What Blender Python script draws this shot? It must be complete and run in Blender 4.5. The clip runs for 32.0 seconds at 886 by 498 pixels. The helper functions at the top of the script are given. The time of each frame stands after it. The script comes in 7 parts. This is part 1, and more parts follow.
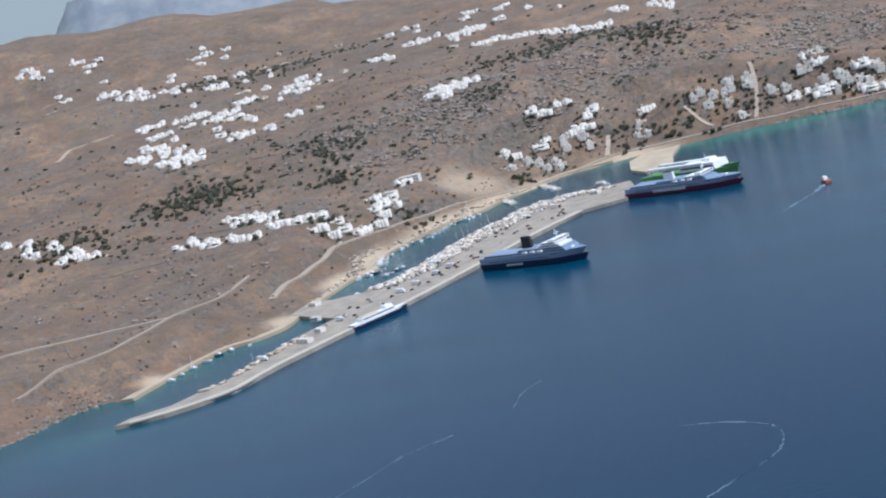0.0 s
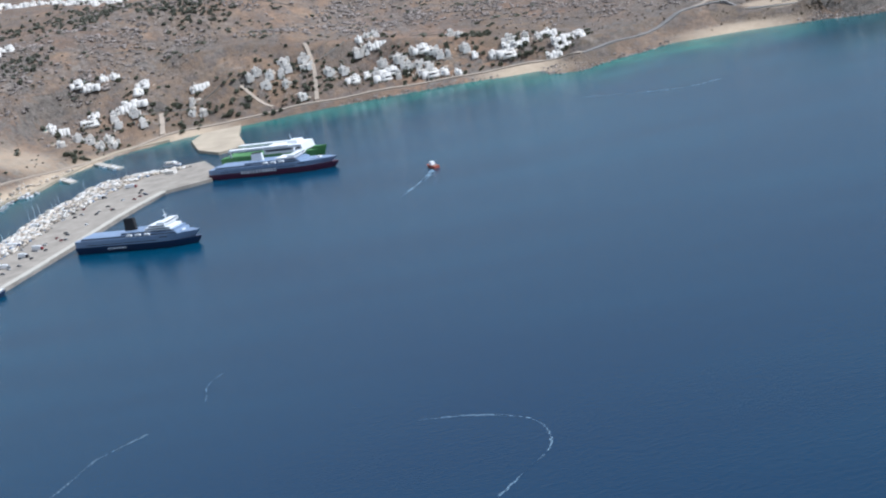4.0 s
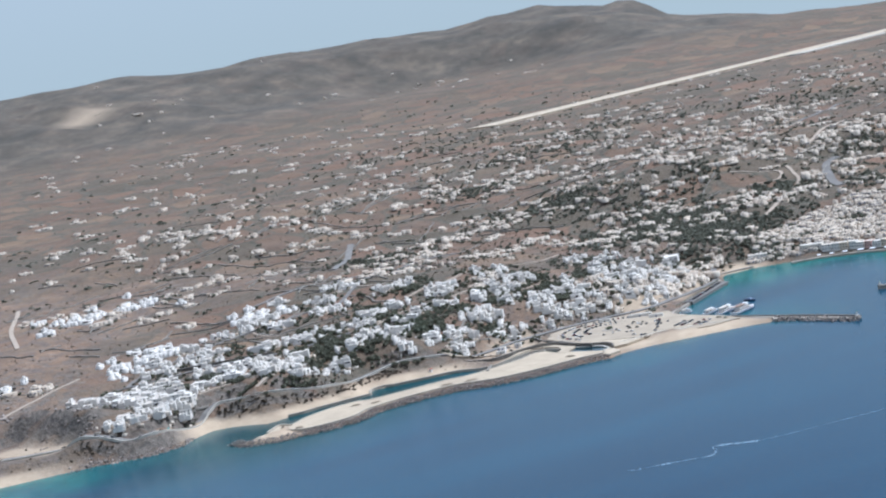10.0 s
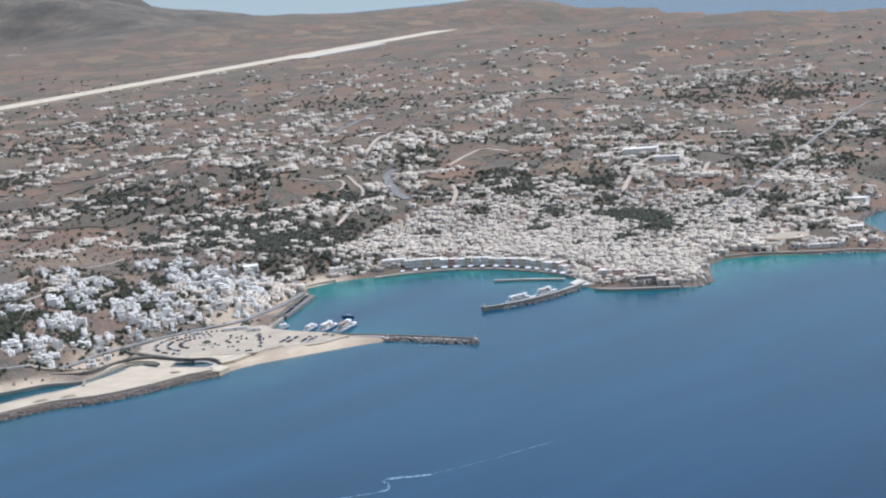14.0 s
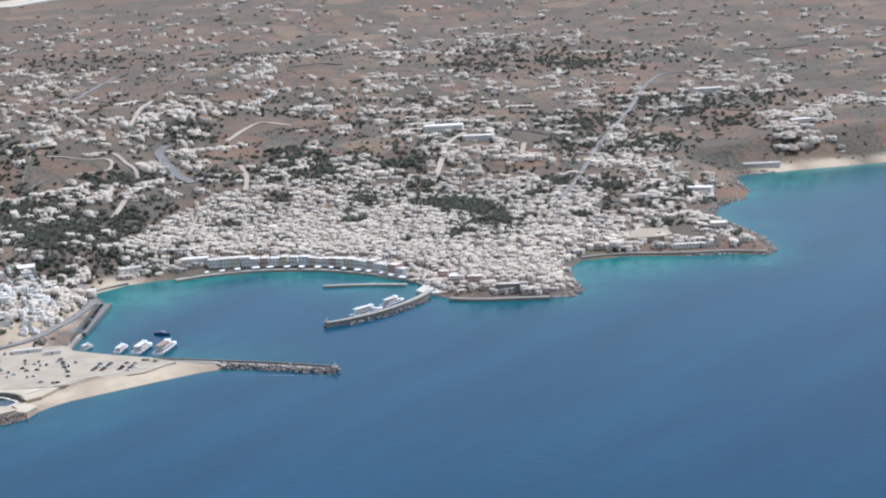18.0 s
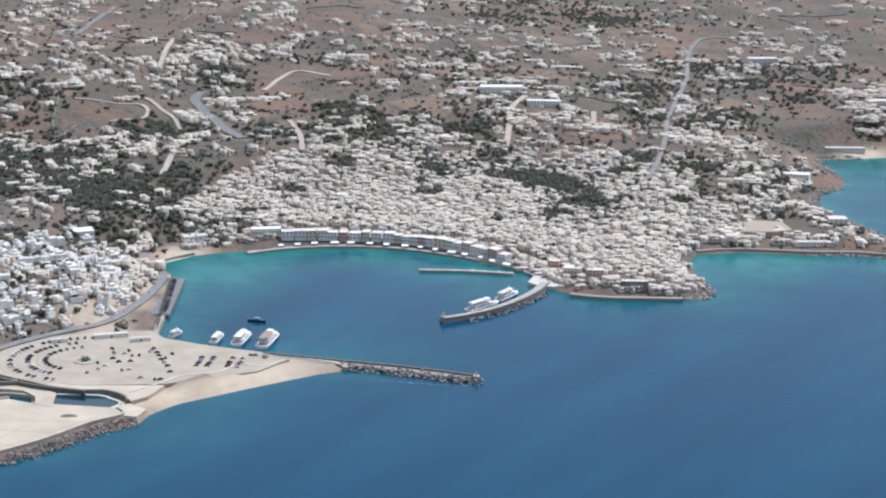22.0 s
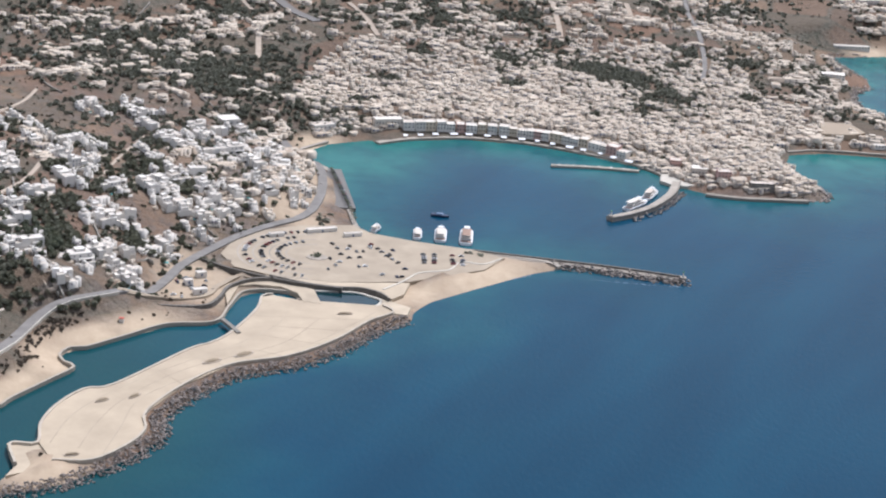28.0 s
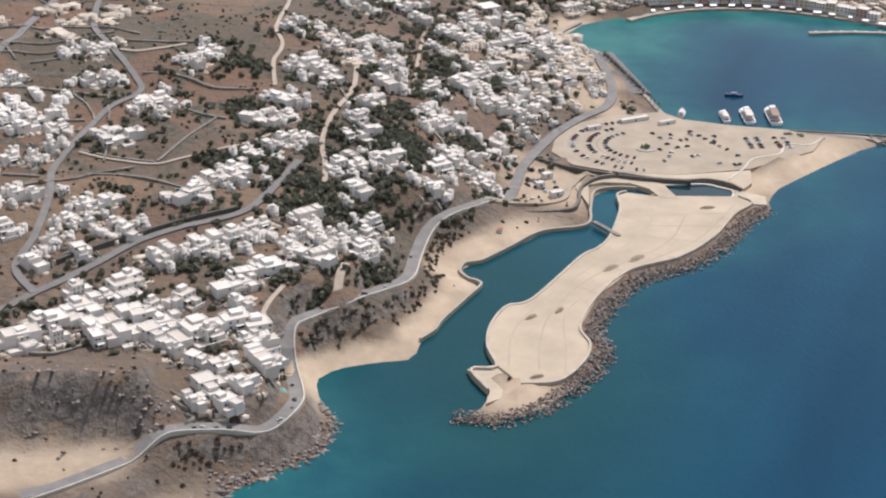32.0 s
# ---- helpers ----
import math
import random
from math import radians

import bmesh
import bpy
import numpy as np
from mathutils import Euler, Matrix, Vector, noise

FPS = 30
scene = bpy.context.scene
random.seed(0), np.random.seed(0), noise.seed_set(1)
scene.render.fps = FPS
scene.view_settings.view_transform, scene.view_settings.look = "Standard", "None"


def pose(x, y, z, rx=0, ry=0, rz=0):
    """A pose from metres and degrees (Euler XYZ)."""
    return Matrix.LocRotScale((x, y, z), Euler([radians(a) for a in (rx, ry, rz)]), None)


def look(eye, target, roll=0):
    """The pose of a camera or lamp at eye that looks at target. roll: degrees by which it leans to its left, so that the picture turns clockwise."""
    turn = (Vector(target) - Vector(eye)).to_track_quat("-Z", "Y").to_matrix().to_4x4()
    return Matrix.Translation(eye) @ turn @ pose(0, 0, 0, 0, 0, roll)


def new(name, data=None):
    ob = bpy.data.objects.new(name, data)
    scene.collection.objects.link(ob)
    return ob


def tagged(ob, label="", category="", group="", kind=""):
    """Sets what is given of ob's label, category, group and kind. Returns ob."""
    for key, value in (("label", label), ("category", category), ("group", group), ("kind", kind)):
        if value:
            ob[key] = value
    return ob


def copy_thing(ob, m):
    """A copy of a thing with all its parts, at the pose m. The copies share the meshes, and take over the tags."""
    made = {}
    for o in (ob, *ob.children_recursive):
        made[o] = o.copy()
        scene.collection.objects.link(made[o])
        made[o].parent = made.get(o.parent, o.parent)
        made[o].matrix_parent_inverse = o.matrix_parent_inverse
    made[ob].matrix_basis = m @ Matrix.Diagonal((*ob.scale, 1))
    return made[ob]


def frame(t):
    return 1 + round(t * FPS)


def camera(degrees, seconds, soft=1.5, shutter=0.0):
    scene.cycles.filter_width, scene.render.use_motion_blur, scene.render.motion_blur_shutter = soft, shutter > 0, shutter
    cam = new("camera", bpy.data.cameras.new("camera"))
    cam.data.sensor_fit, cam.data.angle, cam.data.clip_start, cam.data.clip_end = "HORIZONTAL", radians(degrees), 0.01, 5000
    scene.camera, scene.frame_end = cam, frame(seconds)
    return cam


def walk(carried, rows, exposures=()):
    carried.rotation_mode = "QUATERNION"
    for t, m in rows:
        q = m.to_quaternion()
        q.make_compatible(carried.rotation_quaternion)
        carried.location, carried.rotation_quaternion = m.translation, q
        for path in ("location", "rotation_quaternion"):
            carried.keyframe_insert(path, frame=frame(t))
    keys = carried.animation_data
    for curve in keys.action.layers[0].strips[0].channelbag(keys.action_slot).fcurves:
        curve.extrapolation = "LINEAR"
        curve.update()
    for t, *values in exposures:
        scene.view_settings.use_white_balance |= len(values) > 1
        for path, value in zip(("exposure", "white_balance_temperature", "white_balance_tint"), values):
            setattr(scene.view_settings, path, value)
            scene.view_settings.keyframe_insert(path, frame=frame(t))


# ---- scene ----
cam = camera(27.27, 32.0, soft=2.2)
PATH = [
    (0, (361.74, -10.54, 108.60), (262.865, -9.758, 93.660), -15.78),
    (0.5, (357.14, -18.42, 109.91), (258.344, -17.130, 94.526), -16.79),
    (1, (352.54, -26.29, 111.26), (253.916, -22.814, 95.071), -16.96),
    (1.5, (347.90, -34.10, 112.66), (249.909, -25.563, 94.653), -16.06),
    (2, (343.23, -41.85, 114.17), (246.604, -26.069, 93.809), -14.32),
    (2.5, (338.50, -49.52, 115.79), (243.224, -28.224, 94.112), -13.36),
    (4.5, (317.83, -79.92, 122.74), (227.118, -45.433, 98.634), -11.36),
    (5, (311.76, -87.29, 124.40), (222.831, -48.878, 99.577), -11.12),
    (5.5, (304.94, -94.17, 125.94), (217.943, -52.006, 100.370), -11.09),
    (6, (297.14, -100.29, 127.33), (212.199, -54.571, 100.981), -11.17),
    (6.5, (288.21, -105.41, 128.55), (205.447, -56.247, 101.481), -11.10),
    (7, (278.25, -109.45, 129.66), (197.874, -56.856, 101.849), -11.09),
    (7.5, (267.43, -112.35, 130.75), (189.633, -56.272, 102.422), -11.28),
    (8, (255.93, -114.06, 131.91), (180.750, -53.743, 105.265), -11.27),
    (8.5, (243.92, -114.58, 133.21), (171.512, -49.548, 110.217), -11.46),
    (9, (231.60, -114.13, 134.59), (162.367, -44.571, 115.393), -11.57),
    (9.5, (219.17, -113.00, 136.01), (153.476, -39.179, 120.650), -11.48),
    (10, (206.83, -111.44, 137.39), (144.718, -33.898, 126.052), -10.91),
    (10.5, (194.79, -109.77, 138.71), (135.879, -29.480, 129.657), -10.18),
    (11, (183.23, -108.40, 140.01), (126.987, -26.450, 129.002), -9.74),
    (11.5, (172.30, -107.76, 141.38), (118.702, -24.528, 127.271), -9.71),
    (12, (162.19, -108.30, 142.89), (111.443, -23.612, 126.989), -9.41),
    (12.5, (152.93, -110.12, 144.57), (105.234, -23.776, 128.168), -8.90),
    (13, (144.02, -112.05, 146.28), (99.428, -24.054, 129.892), -8.31),
    (13.5, (134.83, -112.56, 147.82), (94.114, -22.694, 131.491), -7.49),
    (14, (124.72, -110.14, 149.01), (89.498, -17.959, 132.820), -5.87),
    (14.5, (113.24, -103.73, 149.73), (84.821, -9.395, 132.600), -4.17),
    (15, (100.74, -94.03, 150.18), (78.603, 1.277, 129.519), -3.82),
    (15.5, (87.75, -82.19, 150.63), (66.690, 13.156, 129.046), -4.29),
    (17.5, (37.95, -31.97, 155.29), (19.752, 64.109, 134.384), -4.05),
    (18, (25.63, -20.55, 156.25), (8.377, 75.785, 135.720), -3.79),
    (18.5, (12.98, -9.87, 156.62), (-3.239, 86.597, 135.850), -3.44),
    (19, (0.23, 0.10, 156.61), (-14.692, 96.598, 135.016), -2.96),
    (19.5, (-12.24, 9.44, 156.55), (-25.020, 106.176, 134.661), -2.42),
    (20, (-24.07, 18.22, 156.76), (-34.927, 115.203, 134.953), -1.96),
    (20.5, (-35.01, 26.31, 157.52), (-46.474, 123.207, 135.626), -1.81),
    (21, (-45.16, 32.86, 158.92), (-59.684, 129.239, 136.541), -1.84),
    (21.5, (-54.73, 36.83, 160.98), (-68.720, 133.038, 137.573), -1.24),
    (22, (-63.93, 37.16, 163.75), (-74.912, 133.483, 139.241), 0.02),
    (22.5, (-73.00, 33.20, 167.17), (-81.132, 129.533, 141.595), 1.19),
    (23, (-82.42, 25.90, 170.87), (-88.061, 122.166, 144.405), 2.24),
    (23.5, (-92.72, 16.58, 174.39), (-96.047, 113.279, 149.134), 3.28),
    (24, (-104.40, 6.58, 177.26), (-105.131, 103.651, 153.252), 3.71),
    (24.5, (-117.78, -2.83, 179.17), (-115.865, 94.294, 155.434), 4.14),
    (26.5, (-174.62, -14.97, 184.32), (-168.577, 80.943, 156.677), 5.36),
    (27, (-187.22, -10.18, 186.52), (-181.140, 84.314, 154.369), 5.08),
    (27.5, (-199.79, -5.21, 189.04), (-194.221, 89.013, 155.999), 4.61),
    (28, (-213.00, -2.23, 191.73), (-208.192, 92.102, 158.874), 4.12),
    (28.5, (-227.29, -2.74, 194.42), (-223.678, 91.817, 162.069), 4.02),
    (29, (-242.38, -5.48, 197.00), (-239.526, 89.211, 164.961), 3.91),
    (29.5, (-257.79, -8.50, 199.33), (-251.783, 85.753, 166.451), 3.81),
    (30, (-273.06, -9.85, 201.29), (-263.985, 83.621, 166.926), 3.62),
    (30.5, (-287.81, -8.06, 202.80), (-278.421, 84.946, 167.280), 2.93),
    (31, (-302.10, -3.56, 203.94), (-293.435, 88.914, 166.875), 2.08),
    (31.5, (-316.08, 2.75, 204.83), (-308.086, 94.424, 165.687), 1.48),
    (32, (-329.91, 9.97, 205.60), (-322.338, 100.687, 164.217), 1.15),
]
walk(cam, [(t, look(eye, target, roll)) for t, eye, target, roll in PATH],
     [(0, 0.15, 5460, 12), (4, 0.32, 5430, 11), (6, 0.66, 5450, 8), (8, 0.76, 5480, 9), (10, 0.45, 5280, 11), (11, 0.3, 5340, 11), (12, 0.34, 5270, 10), (13, 0.43, 5360, 12), (20, 0.45, 5360, 12), (24, 0.42, 5420, 13), (28, 0.38, 5800, 16), (30, 0.27, 5820, 17), (32, 0.26, 6120, 17)])



# ---- light ----
SUN_ELEVATION, SUN_HEADING = 58, 36  # degrees; the heading turns from +y towards +x
world = bpy.data.worlds.new("world")
scene.world = world
world.use_nodes = True
wt = world.node_tree
sky = wt.nodes.new("ShaderNodeTexSky")
sky.sky_type, sky.sun_disc = "NISHITA", False
sky.sun_elevation, sky.sun_rotation = radians(SUN_ELEVATION), radians(SUN_HEADING)
sky.dust_density, sky.air_density, sky.altitude = 1.2, 1.0, 100
sky.ozone_density = 2.0
view = wt.nodes.new("ShaderNodeTexCoord")
split = wt.nodes.new("ShaderNodeSeparateXYZ")
raised = wt.nodes.new("ShaderNodeMath")
raised.operation = "MAXIMUM"
raised.inputs[1].default_value = 0.3
joined = wt.nodes.new("ShaderNodeCombineXYZ")
wt.links.new(view.outputs["Generated"], split.inputs[0])
wt.links.new(split.outputs[2], raised.inputs[0])
for k in (0, 1):
    wt.links.new(split.outputs[k], joined.inputs[k])
wt.links.new(raised.outputs[0], joined.inputs[2])
wt.links.new(joined.outputs[0], sky.inputs[0])
# summer haze pales the blue
hazy = wt.nodes.new("ShaderNodeHueSaturation")
hazy.inputs["Saturation"].default_value = 0.35
wt.links.new(sky.outputs[0], hazy.inputs["Color"])
veil = wt.nodes.new("ShaderNodeMix")
veil.data_type = "RGBA"
thick = wt.nodes.new("ShaderNodeMapRange")
thick.inputs[2].default_value, thick.inputs[3].default_value, thick.inputs[4].default_value = 0.35, 0.96, 0.7
wt.links.new(split.outputs[2], thick.inputs[0])
wt.links.new(thick.outputs[0], veil.inputs[0])
tall = wt.nodes.new("ShaderNodeValToRGB")
tall.color_ramp.elements[0].position, tall.color_ramp.elements[0].color = 0.0, (1.95, 2.2, 2.1, 1)
tall.color_ramp.elements[1].position, tall.color_ramp.elements[1].color = 0.35, (2.2, 2.38, 2.56, 1)
wt.links.new(split.outputs[2], tall.inputs[0])
wt.links.new(tall.outputs[0], veil.inputs[7])
wt.links.new(hazy.outputs[0], veil.inputs[6])
wt.links.new(veil.outputs[2], wt.nodes["Background"].inputs[0])
wt.nodes["Background"].inputs[1].default_value = 0.175
sun = new("sun", bpy.data.lights.new("sun", "SUN"))
sun.data.energy, sun.data.angle, sun.data.color = 3.7, radians(0.5), (1.0, 0.95, 0.87)
e, h = radians(SUN_ELEVATION), radians(SUN_HEADING)
sun.matrix_world = look((0, 0, 0), (-math.sin(h) * math.cos(e), -math.cos(h) * math.cos(e), -math.sin(e)))
scene.view_settings.exposure = 0.0


# ---- materials ----
def material(name, roughness=0.85, metallic=0.0):
    m = bpy.data.materials.new(name)
    m.use_nodes = True
    b = m.node_tree.nodes["Principled BSDF"]
    b.inputs["Roughness"].default_value, b.inputs["Metallic"].default_value = roughness, metallic
    return m, m.node_tree, b


def leafy_light(t, b, share):
    """Leaves let part of the light through."""
    through_ = t.nodes.new("ShaderNodeBsdfTranslucent")
    both = t.nodes.new("ShaderNodeMixShader")
    both.inputs[0].default_value = share
    t.links.new(b.inputs["Base Color"].links[0].from_socket, through_.inputs["Color"])
    t.links.new(b.outputs[0], both.inputs[1])
    t.links.new(through_.outputs[0], both.inputs[2])
    t.links.new(both.outputs[0], t.nodes["Material Output"].inputs["Surface"])


def node(t, kind, **values):
    n = t.nodes.new(kind)
    for k, v in values.items():
        n.inputs[k.replace("_", " ")].default_value = v
    return n


def noise_of(t, coord, scale, detail=4.0, rough=0.55):
    n = node(t, "ShaderNodeTexNoise", Scale=scale, Detail=detail, Roughness=rough)
    t.links.new(coord, n.inputs["Vector"])
    return n.outputs["Fac"]


def ramp(t, fac, *stops):
    r = t.nodes.new("ShaderNodeValToRGB")
    while len(r.color_ramp.elements) < len(stops):
        r.color_ramp.elements.new(0.5)
    for e_, (p, c) in zip(r.color_ramp.elements, stops):
        e_.position, e_.color = p, (*c, 1)
    t.links.new(fac, r.inputs[0])
    return r.outputs[0]


def mixed(t, fac, a, b):
    m = t.nodes.new("ShaderNodeMix")
    m.data_type = "RGBA"
    for sock, v in ((m.inputs[0], fac), (m.inputs[6], a), (m.inputs[7], b)):
        if isinstance(v, (int, float)):
            sock.default_value = v
        elif isinstance(v, tuple):
            sock.default_value = (*v, 1)
        else:
            t.links.new(v, sock)
    return m.outputs[2]


def coords(t, kind="Object"):
    return t.nodes.new("ShaderNodeTexCoord").outputs[kind]


def bumped(t, b, fac, strength, distance):
    n = node(t, "ShaderNodeBump", Strength=strength, Distance=distance)
    t.links.new(fac, n.inputs["Height"])
    t.links.new(n.outputs[0], b.inputs["Normal"])


def attribute(t, name):
    a = t.nodes.new("ShaderNodeAttribute")
    a.attribute_name = name
    return a.outputs["Fac"]
# ---- lie of the land: coast and heights, fitted to the camera's view ----
COAST_TOURLOS = [(-190, -240), (-200, -175), (-207, -158), (-216, -148), (-228, -139), (-233, -126), (-222, -116), (-233, -110),
    (-249, -101), (-266, -88), (-267, -77), (-276, -66), (-296, -60), (-314, -53), (-337, -43), (-351, -35), (-370, -31),
    (-386, -24), (-406, -11), (-420, 2), (-427, 16), (-446, 30), (-463, 47), (-471, 60), (-470, 82)]
COAST_BEACHES = [(-468, 100), (-460, 118), (-456, 133), (-448, 155), (-437, 177), (-425, 199), (-419, 210), (-410, 219),
    (-401, 234), (-385, 232), (-375, 240), (-381, 259), (-382, 277), (-384, 288), (-368, 314), (-352, 333), (-343, 342),
    (-333.5, 349), (-326, 356), (-323.5, 366), (-326, 376), (-329, 386), (-323, 393), (-313, 396), (-304, 397)]
COAST_CANAL = [(-302, 406), (-298, 411), (-296, 416), (-289, 428), (-284, 437), (-287, 440), (-289, 445), (-287, 450),
    (-283, 451), (-274, 460), (-264, 470), (-251, 474), (-248, 486), (-245, 498), (-238, 501), (-228, 499), (-226, 495),
    (-229, 494), (-236, 496), (-239, 494), (-240, 483), (-246, 464), (-251, 456), (-256, 451), (-272, 426), (-279, 422),
    (-284, 412), (-286, 401), (-285, 390), (-291, 389), (-288, 379), (-289, 374), (-295, 367)]
COAST_SPIT = [(-287, 366), (-276, 372), (-263, 387), (-257, 399), (-258, 409), (-251, 425), (-241, 439), (-226, 447),
    (-214, 460), (-205, 476), (-196, 483), (-195, 491), (-190, 500), (-175, 514), (-157, 530), (-148, 535), (-152, 540),
    (-174, 546), (-196, 552), (-208, 557), (-212, 563), (-216, 590), (-222, 622), (-229, 634), (-235, 646), (-225, 661)]
COAST_TOWN = [(-209, 670), (-206, 664), (-194, 672), (-174, 678), (-150, 676), (-127, 666), (-109, 654), (-101, 643),
    (-99, 633), (-94, 629), (-86, 624), (-80, 620), (-54, 622), (-44, 624), (-41, 630), (-42, 640), (-49, 669), (-45, 683),
    (-30, 688), (-5, 687), (13, 688), (27, 685), (30, 692), (26, 715), (17, 738), (4, 764), (7, 788), (18, 804), (20, 820),
    (14, 850), (14, 864), (30, 868), (50, 875), (78, 883)]
COAST_FAR = [(130, 905), (230, 925), (380, 980), (520, 1100), (600, 1350), (560, 1650), (400, 1900), (200, 2100), (-60, 2300),
    (-300, 2450), (-700, 2800), (-1400, 3300), (-2600, 3600), (-3600, 2800), (-3800, 1200), (-3300, -200), (-2400, -900),
    (-1300, -800), (-700, -620), (-350, -430)]
COAST = np.array(COAST_TOURLOS + COAST_BEACHES + COAST_CANAL + COAST_SPIT + COAST_TOWN + COAST_FAR, float)
# points fitted to the camera's view; the ground mesh is interpolated between them
FITTED_TOURLOS = [(-475, -11, 15), (-721, -52, 59), (-563, 30, 46), (-493, 65, 13), (-479, 182, 22), (-489, 232, 14), (-433, 272, 6),
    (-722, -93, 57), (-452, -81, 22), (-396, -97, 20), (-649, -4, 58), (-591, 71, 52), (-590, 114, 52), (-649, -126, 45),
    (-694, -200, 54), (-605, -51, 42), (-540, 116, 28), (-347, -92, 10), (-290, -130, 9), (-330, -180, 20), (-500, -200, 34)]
FITTED_HILLSIDE = [(-468, 384, 25), (-432, 555, 28), (-539, 538, 25), (-523, 457, 25), (-391, 488, 20), (-296, 479, 11),
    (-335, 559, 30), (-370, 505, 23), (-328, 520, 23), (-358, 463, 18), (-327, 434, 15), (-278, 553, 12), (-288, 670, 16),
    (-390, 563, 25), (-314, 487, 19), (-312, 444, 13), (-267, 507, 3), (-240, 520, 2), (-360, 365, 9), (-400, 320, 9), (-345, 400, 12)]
FITTED_TOWN = [(-130, 890, 24), (-242, 868, 24), (-233, 791, 18), (-1, 736, 4), (-260, 652, 9), (-355, 861, 42), (-313, 912, 40),
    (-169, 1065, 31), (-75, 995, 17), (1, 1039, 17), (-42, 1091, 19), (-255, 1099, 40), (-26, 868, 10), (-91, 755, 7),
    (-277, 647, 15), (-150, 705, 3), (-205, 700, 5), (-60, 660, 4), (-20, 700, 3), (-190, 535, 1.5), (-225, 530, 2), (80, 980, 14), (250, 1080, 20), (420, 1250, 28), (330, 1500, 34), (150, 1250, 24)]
FITTED_INLAND = [(-815, 1286, 46), (-743, 1807, 46), (-648, 2030, 46), (-780, 1550, 46), (-1000, 600, 42), (-700, 800, 42),
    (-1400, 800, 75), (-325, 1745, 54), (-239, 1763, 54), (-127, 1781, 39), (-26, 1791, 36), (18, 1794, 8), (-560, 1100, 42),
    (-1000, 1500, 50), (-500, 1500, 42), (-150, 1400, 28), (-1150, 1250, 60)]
FITTED_RIDGE = [(-1996, 1790, 166), (-1816, 1979, 155), (-1642, 2134, 150), (-1432, 2291, 150), (-1335, 2354, 138), (-1226, 2418, 88),
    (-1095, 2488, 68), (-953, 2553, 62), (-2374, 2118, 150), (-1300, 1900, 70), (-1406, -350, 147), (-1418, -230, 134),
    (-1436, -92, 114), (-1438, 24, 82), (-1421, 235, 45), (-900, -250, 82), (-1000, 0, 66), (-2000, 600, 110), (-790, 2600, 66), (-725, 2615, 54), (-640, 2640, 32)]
FITTED_BEYOND = [(-1500, 2950, 15), (-1200, 2900, 8), (-950, 2850, 5), (-600, 2780, 5), (-450, 2400, 15), (-250, 2200, 12), (-80, 2100, 8), (60, 2000, 6),
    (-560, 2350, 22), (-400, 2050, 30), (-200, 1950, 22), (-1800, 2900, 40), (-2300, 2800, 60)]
FITTED_HEIGHTS = np.array(FITTED_TOURLOS + FITTED_HILLSIDE + FITTED_TOWN + FITTED_INLAND + FITTED_RIDGE + FITTED_BEYOND, float)


def shore_distance(x, y):
    """Metres from the coast: positive on land, negative at sea."""
    x, y = np.asarray(x, float).ravel(), np.asarray(y, float).ravel()
    best, inside = np.full(len(x), 1e12), np.zeros(len(x), bool)
    for a, b in zip(COAST, np.roll(COAST, -1, 0)):
        d = b - a
        u = np.clip(((x - a[0]) * d[0] + (y - a[1]) * d[1]) / (d @ d), 0, 1)
        best = np.minimum(best, (x - a[0] - u * d[0]) ** 2 + (y - a[1] - u * d[1]) ** 2)
        if a[1] != b[1]:
            inside ^= ((a[1] > y) != (b[1] > y)) & (x < d[0] * (y - a[1]) / d[1] + a[0])
    return np.where(inside, 1, -1) * np.sqrt(best)


def within(x, y, ring):
    """Which of the points lie inside the outline."""
    inside = np.zeros(len(x), bool)
    for a, b in zip(ring, ring[1:] + ring[:1]):
        if a[1] != b[1]:
            inside ^= ((a[1] > y) != (b[1] > y)) & (x < (b[0] - a[0]) * (y - a[1]) / (b[1] - a[1]) + a[0])
    return inside


# levelled ground: the paved spit, the car park, the runway
SPIT_DECK = [(-246, 463), (-251, 456), (-256, 451), (-272, 426), (-279, 422), (-284, 412), (-286, 401), (-285, 391), (-280, 381), (-271, 382),
    (-264, 391), (-261, 400), (-262, 410), (-255, 427), (-244, 442), (-229, 450), (-217, 463), (-208, 478), (-201, 486), (-204, 491),
    (-221, 492), (-228, 492), (-236, 495), (-239, 493), (-240, 483)]
CAR_PARK = [(-251, 540), (-243, 551), (-231, 558), (-214, 561), (-208, 554), (-196, 549), (-176, 543), (-166, 537), (-173, 525), (-196, 511),
    (-219, 507), (-237, 510), (-249, 516), (-254, 527)]
RUNWAY = [(-846, 1273), (-806, 1265), (-648, 2047), (-688, 2055)]
ISTHMUS = [(-228, 499), (-238, 504), (-252, 512), (-250, 516), (-237, 510.5), (-219, 507.5), (-196, 511.5), (-186, 507), (-193, 491), (-197, 484), (-204, 486), (-222, 488), (-227, 493)]
QUAY_PARKING = [(-224.5, 625), (-219.5, 625), (-213.5, 581), (-223.5, 581)]
WORKS_YARD = [(-252, 512), (-250, 500), (-254, 492), (-263, 487.5), (-270, 490), (-266, 503), (-262, 512), (-256, 515)]
ROADSIDE = [(-256, 515), (-263, 511), (-266, 517), (-259, 533), (-252, 546), (-243, 558), (-232, 569), (-227, 580), (-215, 580), (-214, 561), (-231, 558), (-243, 551), (-251, 540), (-254, 527)]
PADS = [(WORKS_YARD, 1.5), (ROADSIDE, 2.0), (QUAY_PARKING, 1.1), (SPIT_DECK, 1.0), (CAR_PARK, 1.6), (ISTHMUS, 0.9), ([(-860, 1230), (-770, 1230), (-600, 2080), (-700, 2080)], 46)]


